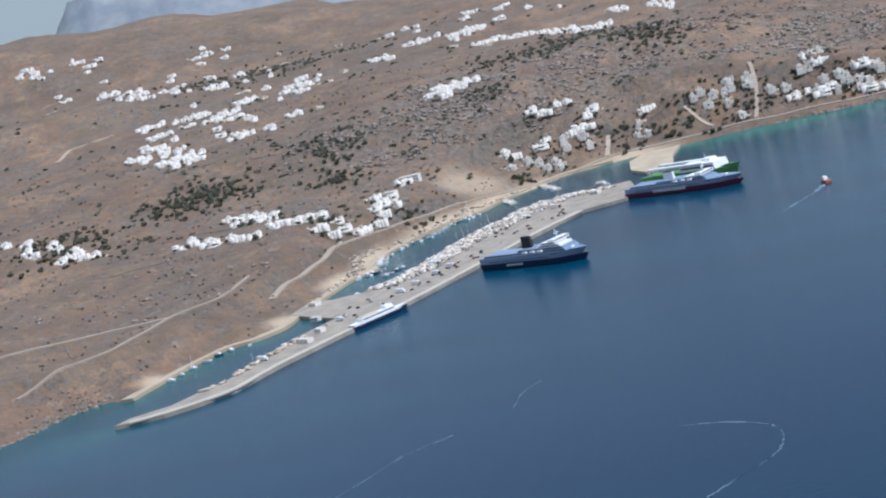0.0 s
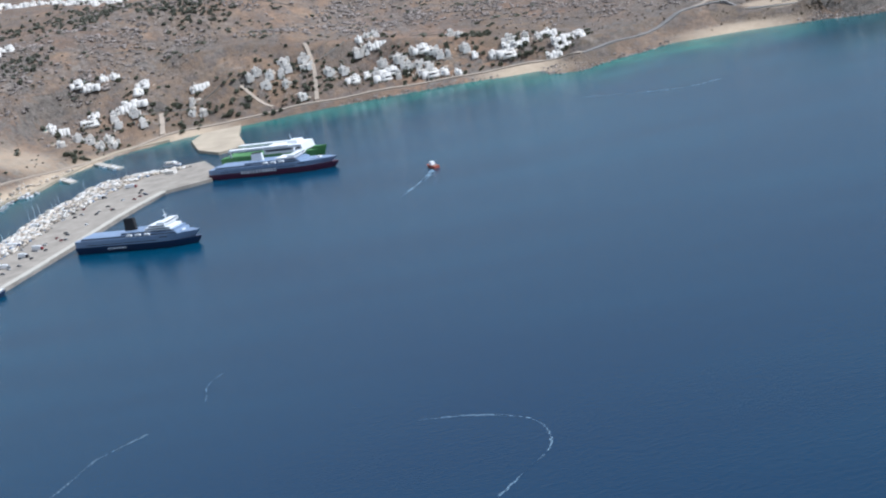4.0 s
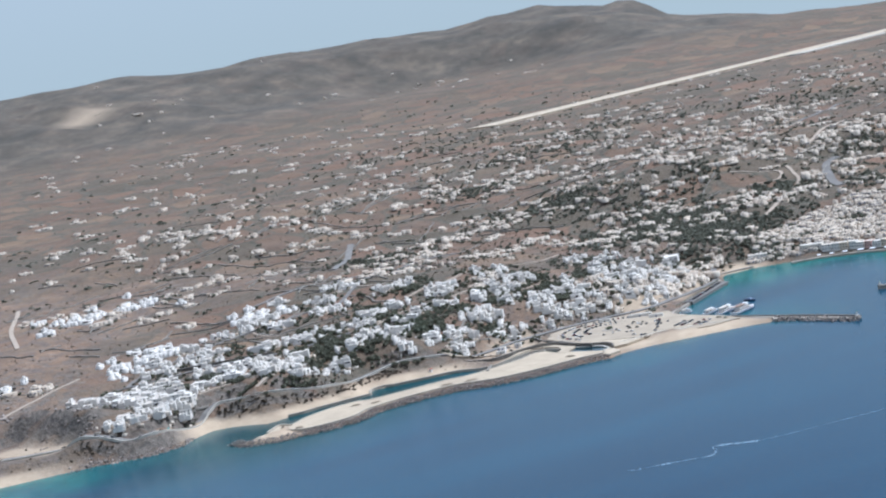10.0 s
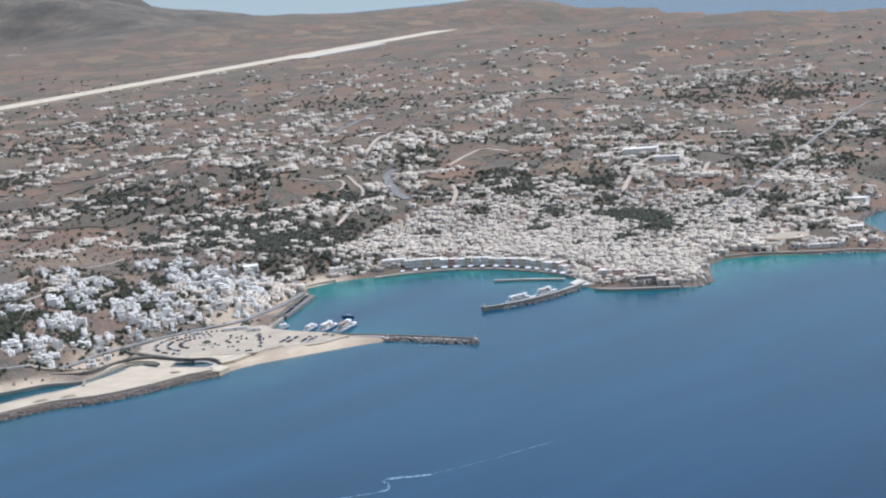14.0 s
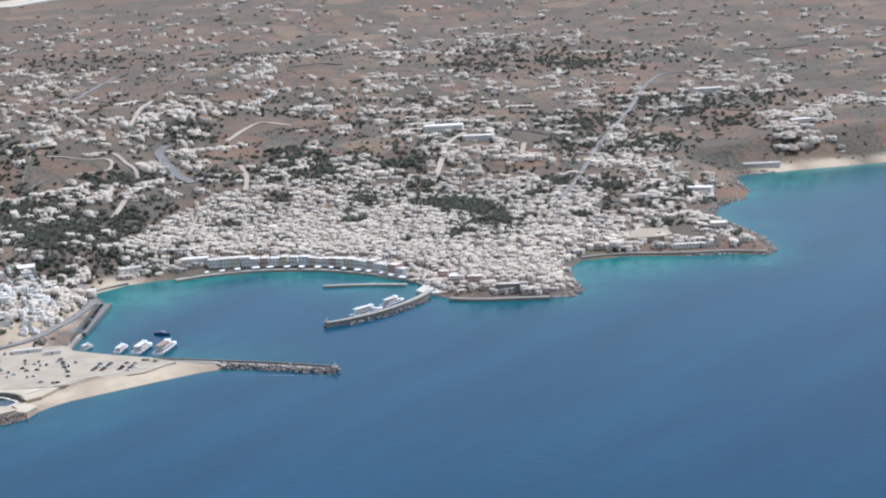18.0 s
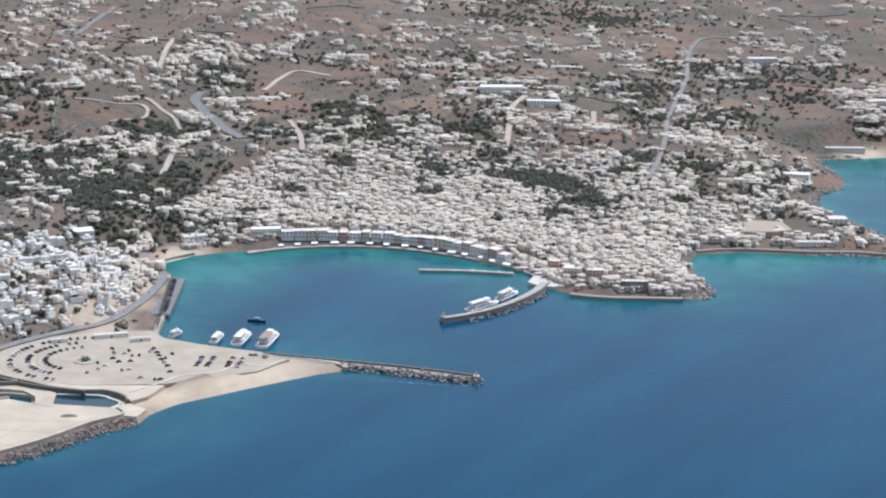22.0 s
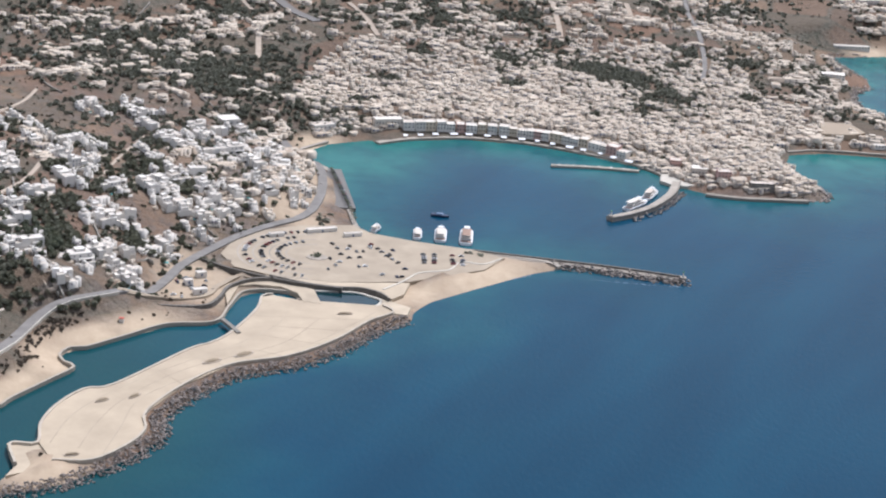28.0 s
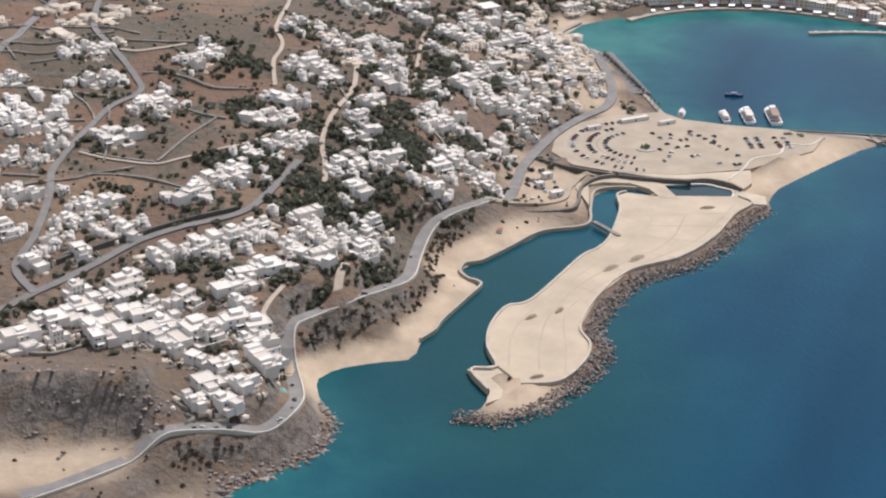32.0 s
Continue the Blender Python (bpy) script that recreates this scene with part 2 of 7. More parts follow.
def ring_gap(x, y, ring):
    """Metres to the nearest edge of an outline."""
    best = np.full(len(x), 1e9)
    for a, b in zip(ring, ring[1:] + ring[:1]):
        dx, dy = b[0] - a[0], b[1] - a[1]
        u = np.clip(((x - a[0]) * dx + (y - a[1]) * dy) / (dx * dx + dy * dy), 0, 1)
        best = np.minimum(best, np.hypot(x - a[0] - u * dx, y - a[1] - u * dy))
    return best


def ripple(x, y, size, seed):
    """Soft waves of several directions that stand in for natural unevenness, -1 to 1."""
    total, rng = 0, np.random.RandomState(seed)
    for k in range(7):
        a, s, p = rng.uniform(0, 6.28), size * rng.uniform(0.5, 1.6), rng.uniform(0, 6.28, 2)
        u, v = x * np.cos(a) + y * np.sin(a), y * np.cos(a) - x * np.sin(a)
        total = total + np.sin(6.28 * u / s + p[0] + 1.3 * np.sin(6.28 * v / s / 1.7 + p[1]))
    return total / 4


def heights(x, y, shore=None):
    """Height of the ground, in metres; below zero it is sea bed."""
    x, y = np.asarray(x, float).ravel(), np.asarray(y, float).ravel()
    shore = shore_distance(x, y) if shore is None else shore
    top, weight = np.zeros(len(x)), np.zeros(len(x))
    for sx, sy, sz in FITTED_HEIGHTS:
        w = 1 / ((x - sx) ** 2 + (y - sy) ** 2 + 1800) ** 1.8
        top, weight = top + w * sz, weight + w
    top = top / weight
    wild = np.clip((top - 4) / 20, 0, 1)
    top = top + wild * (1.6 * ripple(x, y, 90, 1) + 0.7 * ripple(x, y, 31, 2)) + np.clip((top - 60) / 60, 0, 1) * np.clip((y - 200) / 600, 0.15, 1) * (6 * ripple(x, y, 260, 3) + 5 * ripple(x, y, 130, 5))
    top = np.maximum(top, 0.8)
    steep = 0.26 + 0.14 * ripple(x, y, 60, 4) + 0.8 * np.exp(-((x + 335) ** 2 + (y - 380) ** 2) / 45 ** 2)
    # a rock cliff stands over the sandy flat beside the coast road
    near_cliff = np.clip((x + 418) / 8, 0, 1) * np.clip((-361 - x) / 5, 0, 1)
    foot = 351.5 + 0.03 * (x + 375) + 1.6 * ripple(x, y, 16, 6)
    rise = np.clip((y - foot) / 9.0, 0, 1)
    crest = np.where(rise < 1, 5.5 + 12.5 * rise + 0.9 * ripple(x, 0.3 * y, 7, 13) * np.sin(3.14 * rise), np.maximum(top, 18 - 0.32 * (y - foot - 9)))
    top = np.where((y > 326) & (y < 392), top * (1 - near_cliff) + near_cliff * np.where(y < foot, np.minimum(top, 5.5), crest), top)
    for ring, level in PADS[:2]:
        top = np.minimum(top, level + 0.45 * np.maximum(ring_gap(x, y, ring) - 1.5, 0))
    for ring, level in PADS:
        top = np.where(within(x, y, ring), level, top)
    return np.where(shore > 0, np.minimum(top, 0.9 + np.maximum(shore - 3, 0) * np.maximum(steep, 0.12) + 0.006 * np.maximum(shore - 3, 0) ** 2) * np.clip(shore / 2.2, 0, 1), np.maximum(shore * 0.35, -6))


# ---- mesh helpers ----
def mesh_object(name, verts, faces, mat, parent=None, label="", smooth=False):
    me = bpy.data.meshes.new(name)
    me.from_pydata([tuple(map(float, v)) for v in verts], [], [tuple(f) for f in faces])
    me.materials.append(mat)
    if smooth:
        me.shade_smooth()
    ob = new(name, me)
    if parent:
        ob.parent = parent
    return tagged(ob, label)


def sheet(name, xs, ys, z, keep, attributes, mat):
    """One sheet over the crossing lines xs, ys; keep tells which cells are there."""
    nx, ny = len(xs), len(ys)
    gx, gy = np.meshgrid(xs, ys)
    co = np.stack([gx.ravel(), gy.ravel(), z], 1)
    i = (np.arange(ny - 1)[:, None] * nx + np.arange(nx - 1)).ravel()
    quads = np.stack([i, i + 1, i + 1 + nx, i + nx], 1)
    quads = quads[keep[quads].any(1)]
    used = np.unique(quads)
    back = np.zeros(nx * ny, int)
    back[used] = np.arange(len(used))
    me = bpy.data.meshes.new(name)
    me.vertices.add(len(used)), me.loops.add(quads.size), me.polygons.add(len(quads))
    me.vertices.foreach_set("co", co[used].astype(np.float32).ravel())
    me.loops.foreach_set("vertex_index", back[quads].astype(np.int32).ravel())
    me.polygons.foreach_set("loop_start", np.arange(0, quads.size, 4, dtype=np.int32))
    me.polygons.foreach_set("use_smooth", np.ones(len(quads), bool))
    me.update(calc_edges=True)
    for key, values in attributes.items():
        me.attributes.new(key, "FLOAT", "POINT").data.foreach_set("value", values[used].astype(np.float32))
    me.materials.append(mat)
    return new(name, me)


def lines(low, high, step, first, last, growth=1.13):
    inner = list(np.arange(low, high + step, step))
    left, right, s = [], [], step
    x = inner[0]
    while x > first:
        s *= growth
        x -= s
        left.append(x)
    x, s = inner[-1], step
    while x < last:
        s *= growth
        x += s
        right.append(x)
    return np.array(left[::-1] + inner + right)


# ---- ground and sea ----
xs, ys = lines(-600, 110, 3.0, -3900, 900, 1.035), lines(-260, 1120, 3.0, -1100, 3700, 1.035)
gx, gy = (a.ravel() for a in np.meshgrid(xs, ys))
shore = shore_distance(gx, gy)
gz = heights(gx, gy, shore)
BEACHES = [(-404, 225, 22), (-362, 308, 26), (-330, 388, 16), (-316, 398, 16), (-303, 412, 13), (-298, 424, 12), (-291, 440, 15), (-283, 456, 13), (-268, 466, 13), (-175, 522, 26),
           (-228, 656, 12), (-120, 662, 14), (-240, -110, 6), (-450, 45, 20), (-430, 20, 20), (-400, -5, 18), (60, 880, 15), (35, 872, 12), (95, 890, 15), (-465, 90, 20),
           (-340, -46, 14), (-281, 376, 11), (-206, 502, 15), (-196, 506, 14), (-375, -30, 22), (-420, 0, 22), (-440, 18, 22), (-285, -66, 9), (-380, -30, 14)]
sand = np.zeros(len(gx))
for bx, by, br in BEACHES:
    sand = np.maximum(sand, np.clip(1.4 - np.hypot(gx - bx, gy - by) / br, 0, 1) * np.clip(1.6 - shore / 13, 0, 1) * np.clip((3.4 - gz) / 1.2, 0, 1))
DUST = [(-394, 341, 9, 0.75), (-384, 342, 8, 0.75), (-374, 344, 7, 0.75), (-258, 496, 12, 0.8), (-262, 508, 9, 0.8), (-256, 505, 9, 0.8), (-430, 70, 12, 0.4), (-466, 16, 14, 0.6), (-232, 590, 9, 0.8), (-236, 572, 9, 0.8), (-232, 610, 8, 0.8), (-228, 560, 7, 0.8), (-232, 548, 6, 0.8), (-266, 520, 8, 0.6), (-1725, 1578, 30, 0.7)]
for bx, by, br, k in DUST:
    sand = np.maximum(sand, k * np.clip(1.8 - 1.2 * np.hypot(gx - bx, gy - by) / br, 0, 1))
heath = np.clip((gz - 52) / 30, 0, 1) * np.clip((gy - 500) / 400, 0, 1)
rocky = sum(np.clip(1.4 - np.hypot((gx - x) / rx, (gy - y) / ry), 0, 1) for x, y, rx, ry in ((-500, 325, 110, 55), (-555, 215, 60, 50), (-555, 20, 70, 70), (-560, 110, 60, 40)))
rocky = np.clip(rocky, 0, 1) * np.clip(0.42 + 0.5 * ripple(gx, gy, 26, 61), 0, 0.7)
lush = np.clip((gy - 590) / 120, 0, 1) * (1 - 0.85 * heath)
lush = np.maximum(lush, np.clip(1.3 - np.hypot((gx + 330) / 75, (gy - 470) / 110), 0, 1))
lush = np.maximum(lush, np.clip(1.6 - np.hypot((gx + 395) / 70, (gy - 545) / 110), 0, 1))
m_ground, t, b = material("dry_hillside", 0.95)
c = coords(t)
broad, fine_, mid, patchy = noise_of(t, c, 0.011, 5), noise_of(t, c, 0.35, 5, 0.65), noise_of(t, c, 0.07, 6, 0.6), noise_of(t, c, 0.03, 4, 0.6)
earth = ramp(t, patchy, (0.32, (0.14, 0.094, 0.064)), (0.48, (0.225, 0.142, 0.09)), (0.62, (0.31, 0.205, 0.128)), (0.75, (0.22, 0.15, 0.10)))
scrub = ramp(t, mid, (0.35, (0.092, 0.07, 0.052)), (0.65, (0.215, 0.152, 0.105)))
col = mixed(t, ramp(t, broad, (0.42, (0, 0, 0)), (0.56, (0.85, 0.85, 0.85))), earth, scrub)
# small fields, each with its own crop or bare soil
bent = t.nodes.new("ShaderNodeVectorMath")
bent.operation = "MULTIPLY_ADD"
wobble = node(t, "ShaderNodeTexNoise", Scale=0.03, Detail=2.0)
t.links.new(c, wobble.inputs["Vector"])
t.links.new(wobble.outputs["Color"], bent.inputs[0])
bent.inputs[1].default_value = (14, 14, 0)
t.links.new(c, bent.inputs[2])
field = node(t, "ShaderNodeTexVoronoi", Scale=0.032)
t.links.new(bent.outputs[0], field.inputs["Vector"])
plot = t.nodes.new("ShaderNodeSeparateColor")
t.links.new(field.outputs["Color"], plot.inputs[0])
crop = ramp(t, plot.outputs[1], (0.12, (0.085, 0.07, 0.046)), (0.3, (0.19, 0.108, 0.066)), (0.48, (0.135, 0.082, 0.054)), (0.66, (0.215, 0.142, 0.086)), (0.85, (0.10, 0.08, 0.054)))
tilled = ramp(t, plot.outputs[0], (0.3, (0.25, 0.25, 0.25)), (0.34, (0.8, 0.8, 0.8)))
col = mixed(t, mixed(t, 0.5, tilled, (0, 0, 0)), col, crop)
specks = ramp(t, fine_, (0.47, (0, 0, 0)), (0.64, (0.6, 0.6, 0.6)))
col = mixed(t, specks, col, (0.10, 0.078, 0.06))
# clumps of low scrub and broken rock, some metres across
clumps = ramp(t, noise_of(t, c, 0.11, 9, 0.74), (0.49, (0, 0, 0)), (0.57, (0.75, 0.75, 0.75)))
col = mixed(t, clumps, col, ramp(t, fine_, (0.38, (0.07, 0.06, 0.054)), (0.62, (0.16, 0.128, 0.108))))
stony = ramp(t, noise_of(t, c, 0.02, 4, 0.6), (0.5, (0, 0, 0)), (0.6, (1, 1, 1)))
col = mixed(t, stony, col, mixed(t, ramp(t, noise_of(t, c, 0.22, 6, 0.75), (0.47, (0, 0, 0)), (0.56, (1, 1, 1))), col, ramp(t, fine_, (0.35, (0.075, 0.066, 0.056)), (0.65, (0.20, 0.172, 0.145)))))
pale = ramp(t, noise_of(t, c, 0.16, 6, 0.7), (0.58, (0, 0, 0)), (0.68, (0.5, 0.5, 0.5)))
col = mixed(t, pale, col, (0.30, 0.25, 0.20))
granite_ = ramp(t, noise_of(t, c, 0.3, 8, 0.75), (0.42, (0.075, 0.066, 0.058)), (0.52, (0.165, 0.138, 0.115)), (0.62, (0.27, 0.23, 0.195)))
col = mixed(t, attribute(t, "rocky"), col, granite_)
col = mixed(t, attribute(t, "heath"), col, ramp(t, noise_of(t, c, 0.018, 9, 0.68), (0.38, (0.05, 0.047, 0.039)), (0.52, (0.09, 0.078, 0.062)), (0.66, (0.16, 0.128, 0.095))))
col = mixed(t, attribute(t, "lush"), col, mixed(t, 0.66, col, ramp(t, mid, (0.4, (0.07, 0.05, 0.034)), (0.65, (0.135, 0.086, 0.054)))))
# the tilled plots show best inland, with dark hedges between them
border = node(t, "ShaderNodeTexVoronoi", Scale=0.032)
border.feature = "DISTANCE_TO_EDGE"
t.links.new(bent.outputs[0], border.inputs["Vector"])
inland_ = t.nodes.new("ShaderNodeMath")
inland_.operation = "MULTIPLY"
t.links.new(attribute(t, "lush"), inland_.inputs[0])
t.links.new(tilled, inland_.inputs[1])
col = mixed(t, inland_.outputs[0], col, mixed(t, ramp(t, fine_, (0.4, (0, 0, 0)), (0.7, (0.5, 0.5, 0.5))), crop, (0.095, 0.074, 0.054)))
hedge = t.nodes.new("ShaderNodeMath")
hedge.operation = "MULTIPLY"
t.links.new(attribute(t, "lush"), hedge.inputs[0])
t.links.new(ramp(t, border.outputs["Distance"], (0.02, (0.85, 0.85, 0.85)), (0.07, (0, 0, 0))), hedge.inputs[1])
col = mixed(t, hedge.outputs[0], col, ramp(t, fine_, (0.4, (0.05, 0.052, 0.036)), (0.6, (0.12, 0.10, 0.075))))
# bare rock shows where the ground is steep
steepness = t.nodes.new("ShaderNodeSeparateXYZ")
t.links.new(t.nodes.new("ShaderNodeNewGeometry").outputs["True Normal"], steepness.inputs[0])
col = mixed(t, ramp(t, steepness.outputs[2], (0.62, (0.9, 0.9, 0.9)), (0.8, (0, 0, 0))), col, ramp(t, fine_, (0.35, (0.06, 0.054, 0.048)), (0.65, (0.18, 0.155, 0.13))))
col = mixed(t, attribute(t, "sand"), col, ramp(t, fine_, (0.3, (0.38, 0.295, 0.205)), (0.7, (0.46, 0.365, 0.26))))
t.links.new(col, b.inputs["Base Color"])
rough_ = t.nodes.new("ShaderNodeMath")
rough_.operation = "MULTIPLY"
rough_.inputs[1].default_value = 0.9
firm = t.nodes.new("ShaderNodeMath")
firm.operation = "SUBTRACT"
firm.inputs[0].default_value = 1.0
t.links.new(attribute(t, "sand"), firm.inputs[1])
t.links.new(firm.outputs[0], rough_.inputs[0])
bumped(t, b, fine_, 0.9, 1.5)
t.links.new(rough_.outputs[0], [n for n in t.nodes if n.bl_idname == "ShaderNodeBump"][0].inputs["Strength"])
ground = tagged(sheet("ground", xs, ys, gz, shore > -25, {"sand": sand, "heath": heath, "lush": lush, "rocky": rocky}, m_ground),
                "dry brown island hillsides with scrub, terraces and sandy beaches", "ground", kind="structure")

wx, wy = lines(-480, 120, 5.0, -6000, 6000, 1.2), lines(-260, 920, 5.0, -6000, 6000, 1.2)
qx, qy = (a.ravel() for a in np.meshgrid(wx, wy))
off = -shore_distance(qx, qy)
patch = np.clip(0.5 + 0.5 * ripple(qx, qy, 70, 8), 0, 1)
open_bay = np.clip((qy - 40) / 60, 0, 1) * np.clip((345 - qy) / 30, 0, 1)
shoal = np.exp(-np.maximum(off, 0) / (7 + 16 * patch + open_bay * (5 + 10 * patch))) * (1 + 0.45 * open_bay)
shoal *= 0.3 + 0.7 * np.clip(np.hypot((qx + 160) / 75, (qy - 512) / 36) - 0.3, 0, 1)
# open water darkens offshore and northward; its weaker reflection is put into the colour
north = np.clip((130 - qy) / 80, 0, 1)
sounding = np.clip((off - 110 + 70 * north) / 220, 0, 1) * (1 + 0.5 * north)
SHALLOWS = [(-212, 640, 26, 0.95), (-195, 662, 18, 0.7), (-165, 668, 16, 0.6), (-140, 660, 16, 0.5), (-118, 648, 14, 0.4), (-20, 675, 24, 0.8), (20, 680, 18, 0.4), (-448, 142, 24, 0.6), (-432, 170, 18, 0.9), (-418, 198, 14, 1.0), (-400, 215, 18, 0.9), (-380, 228, 14, 0.6),
            (-372, 270, 16, 1.0), (-362, 296, 18, 1.0), (-338, 318, 16, 0.7), (-305, 355, 20, 0.15), (-455, 118, 14, 0.5), (40, 830, 40, 0.6), (60, 865, 30, 0.7), (-185, -120, 16, 0.5), (-175, 508, 12, 0.15)]
harbour = sum(k * np.exp(-((qx - x) ** 2 + (qy - y) ** 2) / r ** 2) for x, y, r, k in SHALLOWS)
calm = np.clip(np.maximum(np.abs(qx + 255) / 75, np.abs(qy - 440) / 85), 0, 1) ** 6  # the canal and the spit drop off steeply
shoal = np.clip(0.58 * shoal * (0.5 + 0.5 * calm) + 0.75 * np.minimum(harbour, 1) * (0.55 + 0.55 * patch), 0, 1)
inlet = 0.8 * np.clip(1.5 - 0.9 * np.hypot((qx + 285) / 34, (qy - 405) / 75), 0, 1)
m_sea, t, b = material("sea_water", 0.16)
c = coords(t)
# long faint bands of lighter and darker blue that run along the coast
turned = t.nodes.new("ShaderNodeMapping")
turned.inputs["Rotation"].default_value = (0, 0, radians(-62))
t.links.new(c, turned.inputs["Vector"])
drawn = t.nodes.new("ShaderNodeMapping")
drawn.inputs["Scale"].default_value = (0.22, 1.0, 1.0)
t.links.new(turned.outputs[0], drawn.inputs["Vector"])
swell = noise_of(t, drawn.outputs[0], 0.03, 4, 0.5)
deep = ramp(t, swell, (0.32, (0.002, 0.032, 0.066)), (0.5, (0.003, 0.040, 0.079)), (0.68, (0.004, 0.049, 0.091)))
col = mixed(t, attribute(t, "shoal"), deep, ramp(t, noise_of(t, c, 0.06, 4, 0.6), (0.35, (0.012, 0.10, 0.105)), (0.65, (0.03, 0.17, 0.15))))
col = mixed(t, mixed(t, 0.6, (0, 0, 0), attribute(t, "sounding")), col, (0.001, 0.022, 0.058))
col = mixed(t, attribute(t, "inlet"), col, (0.006, 0.046, 0.052))
t.links.new(col, b.inputs["Base Color"])
b.inputs["IOR"].default_value = 1.33
b.inputs["Specular IOR Level"].default_value = 0.2
wave = t.nodes.new("ShaderNodeMapping")
wave.inputs["Scale"].default_value = (1.0, 0.55, 1.0)
wave.inputs["Rotation"].default_value = (0, 0, 0.5)
t.links.new(c, wave.inputs["Vector"])
bumped(t, b, noise_of(t, wave.outputs[0], 0.7, 6, 0.6), 0.16, 0.6)
sea = tagged(sheet("water", wx, wy, np.zeros(len(qx)), off > -60, {"shoal": shoal, "inlet": inlet, "sounding": sounding}, m_sea),
             "deep blue sea with turquoise shallows along the coast", "sea", kind="structure")


# backdrop of the next island across the strait, shaped to fit the camera's view
far_y = np.linspace(-1000, 260, 64)
far_x = np.linspace(-4550, -4000, 9)
fx, fy = (a.ravel() for a in np.meshgrid(far_x, far_y))
crest = np.interp(fy, [-1000, -800, -700, -520, -250, 0, 160, 260], [60, 170, 270, 330, 280, 170, 70, 0])
fz = crest * np.clip(1.05 - np.abs(fx + 4330) / 300, 0, 1) * (1 + 0.10 * ripple(fx, fy, 160, 9) + 0.06 * ripple(fx, fy, 60, 10)) - 2
# distance haze is put into this blue-grey base colour
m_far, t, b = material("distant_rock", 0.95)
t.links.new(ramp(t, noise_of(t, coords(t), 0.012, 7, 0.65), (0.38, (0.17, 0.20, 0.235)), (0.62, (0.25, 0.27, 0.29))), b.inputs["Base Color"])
far_range = tagged(sheet("backdrop_island", far_x, far_y, fz, np.ones(len(fx), bool), {}, m_far), "distant island backdrop across the strait, haze in its colour", "island", kind="structure")


# ---- builders ----
class Pile:
    """Collects boxes and loose faces into one mesh with several materials."""

    def __init__(self):
        self.v, self.f, self.m = [], [], []

    def faces(self, verts, faces, mat=0):
        k = len(self.v)
        self.v += [tuple(p) for p in verts]
        self.f += [tuple(k + i for i in f) for f in faces]
        self.m += [mat] * len(faces)
        return self

    def box(self, x0, x1, y0, y1, z0, z1, mat=0, top=1.0, bottom=True):
        """A box; top shrinks its upper face."""
        cx, cy, a, c = (x0 + x1) / 2, (y0 + y1) / 2, (x1 - x0) / 2, (y1 - y0) / 2
        vs = [(cx - a, cy - c, z0), (cx + a, cy - c, z0), (cx + a, cy + c, z0), (cx - a, cy + c, z0)]
        vs += [(cx + (x - cx) * top, cy + (y - cy) * top, z1) for x, y, _ in vs]
        fs = [(0, 1, 5, 4), (1, 2, 6, 5), (2, 3, 7, 6), (3, 0, 4, 7), (4, 5, 6, 7)] + ([(3, 2, 1, 0)] if bottom else [])
        return self.faces(vs, fs, mat)

    def prism(self, ring, z0, z1, mat=0, shrink=1.0):
        n = len(ring)
        mx, my = sum(p[0] for p in ring) / n, sum(p[1] for p in ring) / n
        vs = [(x, y, z0) for x, y in ring] + [(mx + (x - mx) * shrink, my + (y - my) * shrink, z1) for x, y in ring]
        area = sum(a[0] * b[1] - b[0] * a[1] for a, b in zip(ring, list(ring[1:]) + [ring[0]]))
        fs = [(i, (i + 1) % n, n + (i + 1) % n, n + i) for i in range(n)] + [tuple(range(n, 2 * n))]
        if area < 0:
            fs = [f[::-1] for f in fs]
        return self.faces(vs, fs, mat)

    def tube(self, a, b, r, sides=6, mat=0, r2=None):
        a, b = Vector(a), Vector(b)
        q = (b - a).to_track_quat("Z", "Y").to_matrix()
        r2 = r if r2 is None else r2
        vs = [a + q @ Vector((r * math.cos(6.283 * i / sides), r * math.sin(6.283 * i / sides), 0)) for i in range(sides)]
        vs += [b + q @ Vector((r2 * math.cos(6.283 * i / sides), r2 * math.sin(6.283 * i / sides), 0)) for i in range(sides)]
        fs = [(i, (i + 1) % sides, sides + (i + 1) % sides, sides + i) for i in range(sides)]
        return self.faces(vs, fs + [tuple(range(sides, 2 * sides)), tuple(range(sides))[::-1]], mat)

    def mesh(self, name, *mats):
        me = bpy.data.meshes.new(name)
        me.from_pydata(self.v, [], self.f)
        for m in mats:
            me.materials.append(m)
        if len(mats) > 1:
            me.polygons.foreach_set("material_index", self.m)
        return me

    def arrays(self):
        return np.array(self.v, float), self.f, self.m


def part(name, pile, mat, parent, label=""):
    """Links a pile as one mesh under a thing or a part."""
    ob = new(name, pile.mesh(name, mat) if isinstance(pile, Pile) else pile)
    ob.parent = parent
    return tagged(ob, label)


def thing(name, label, category, group="", m=None):
    ob = tagged(new(name), label, category, group)
    if m is not None:
        ob.matrix_basis = m
    return ob


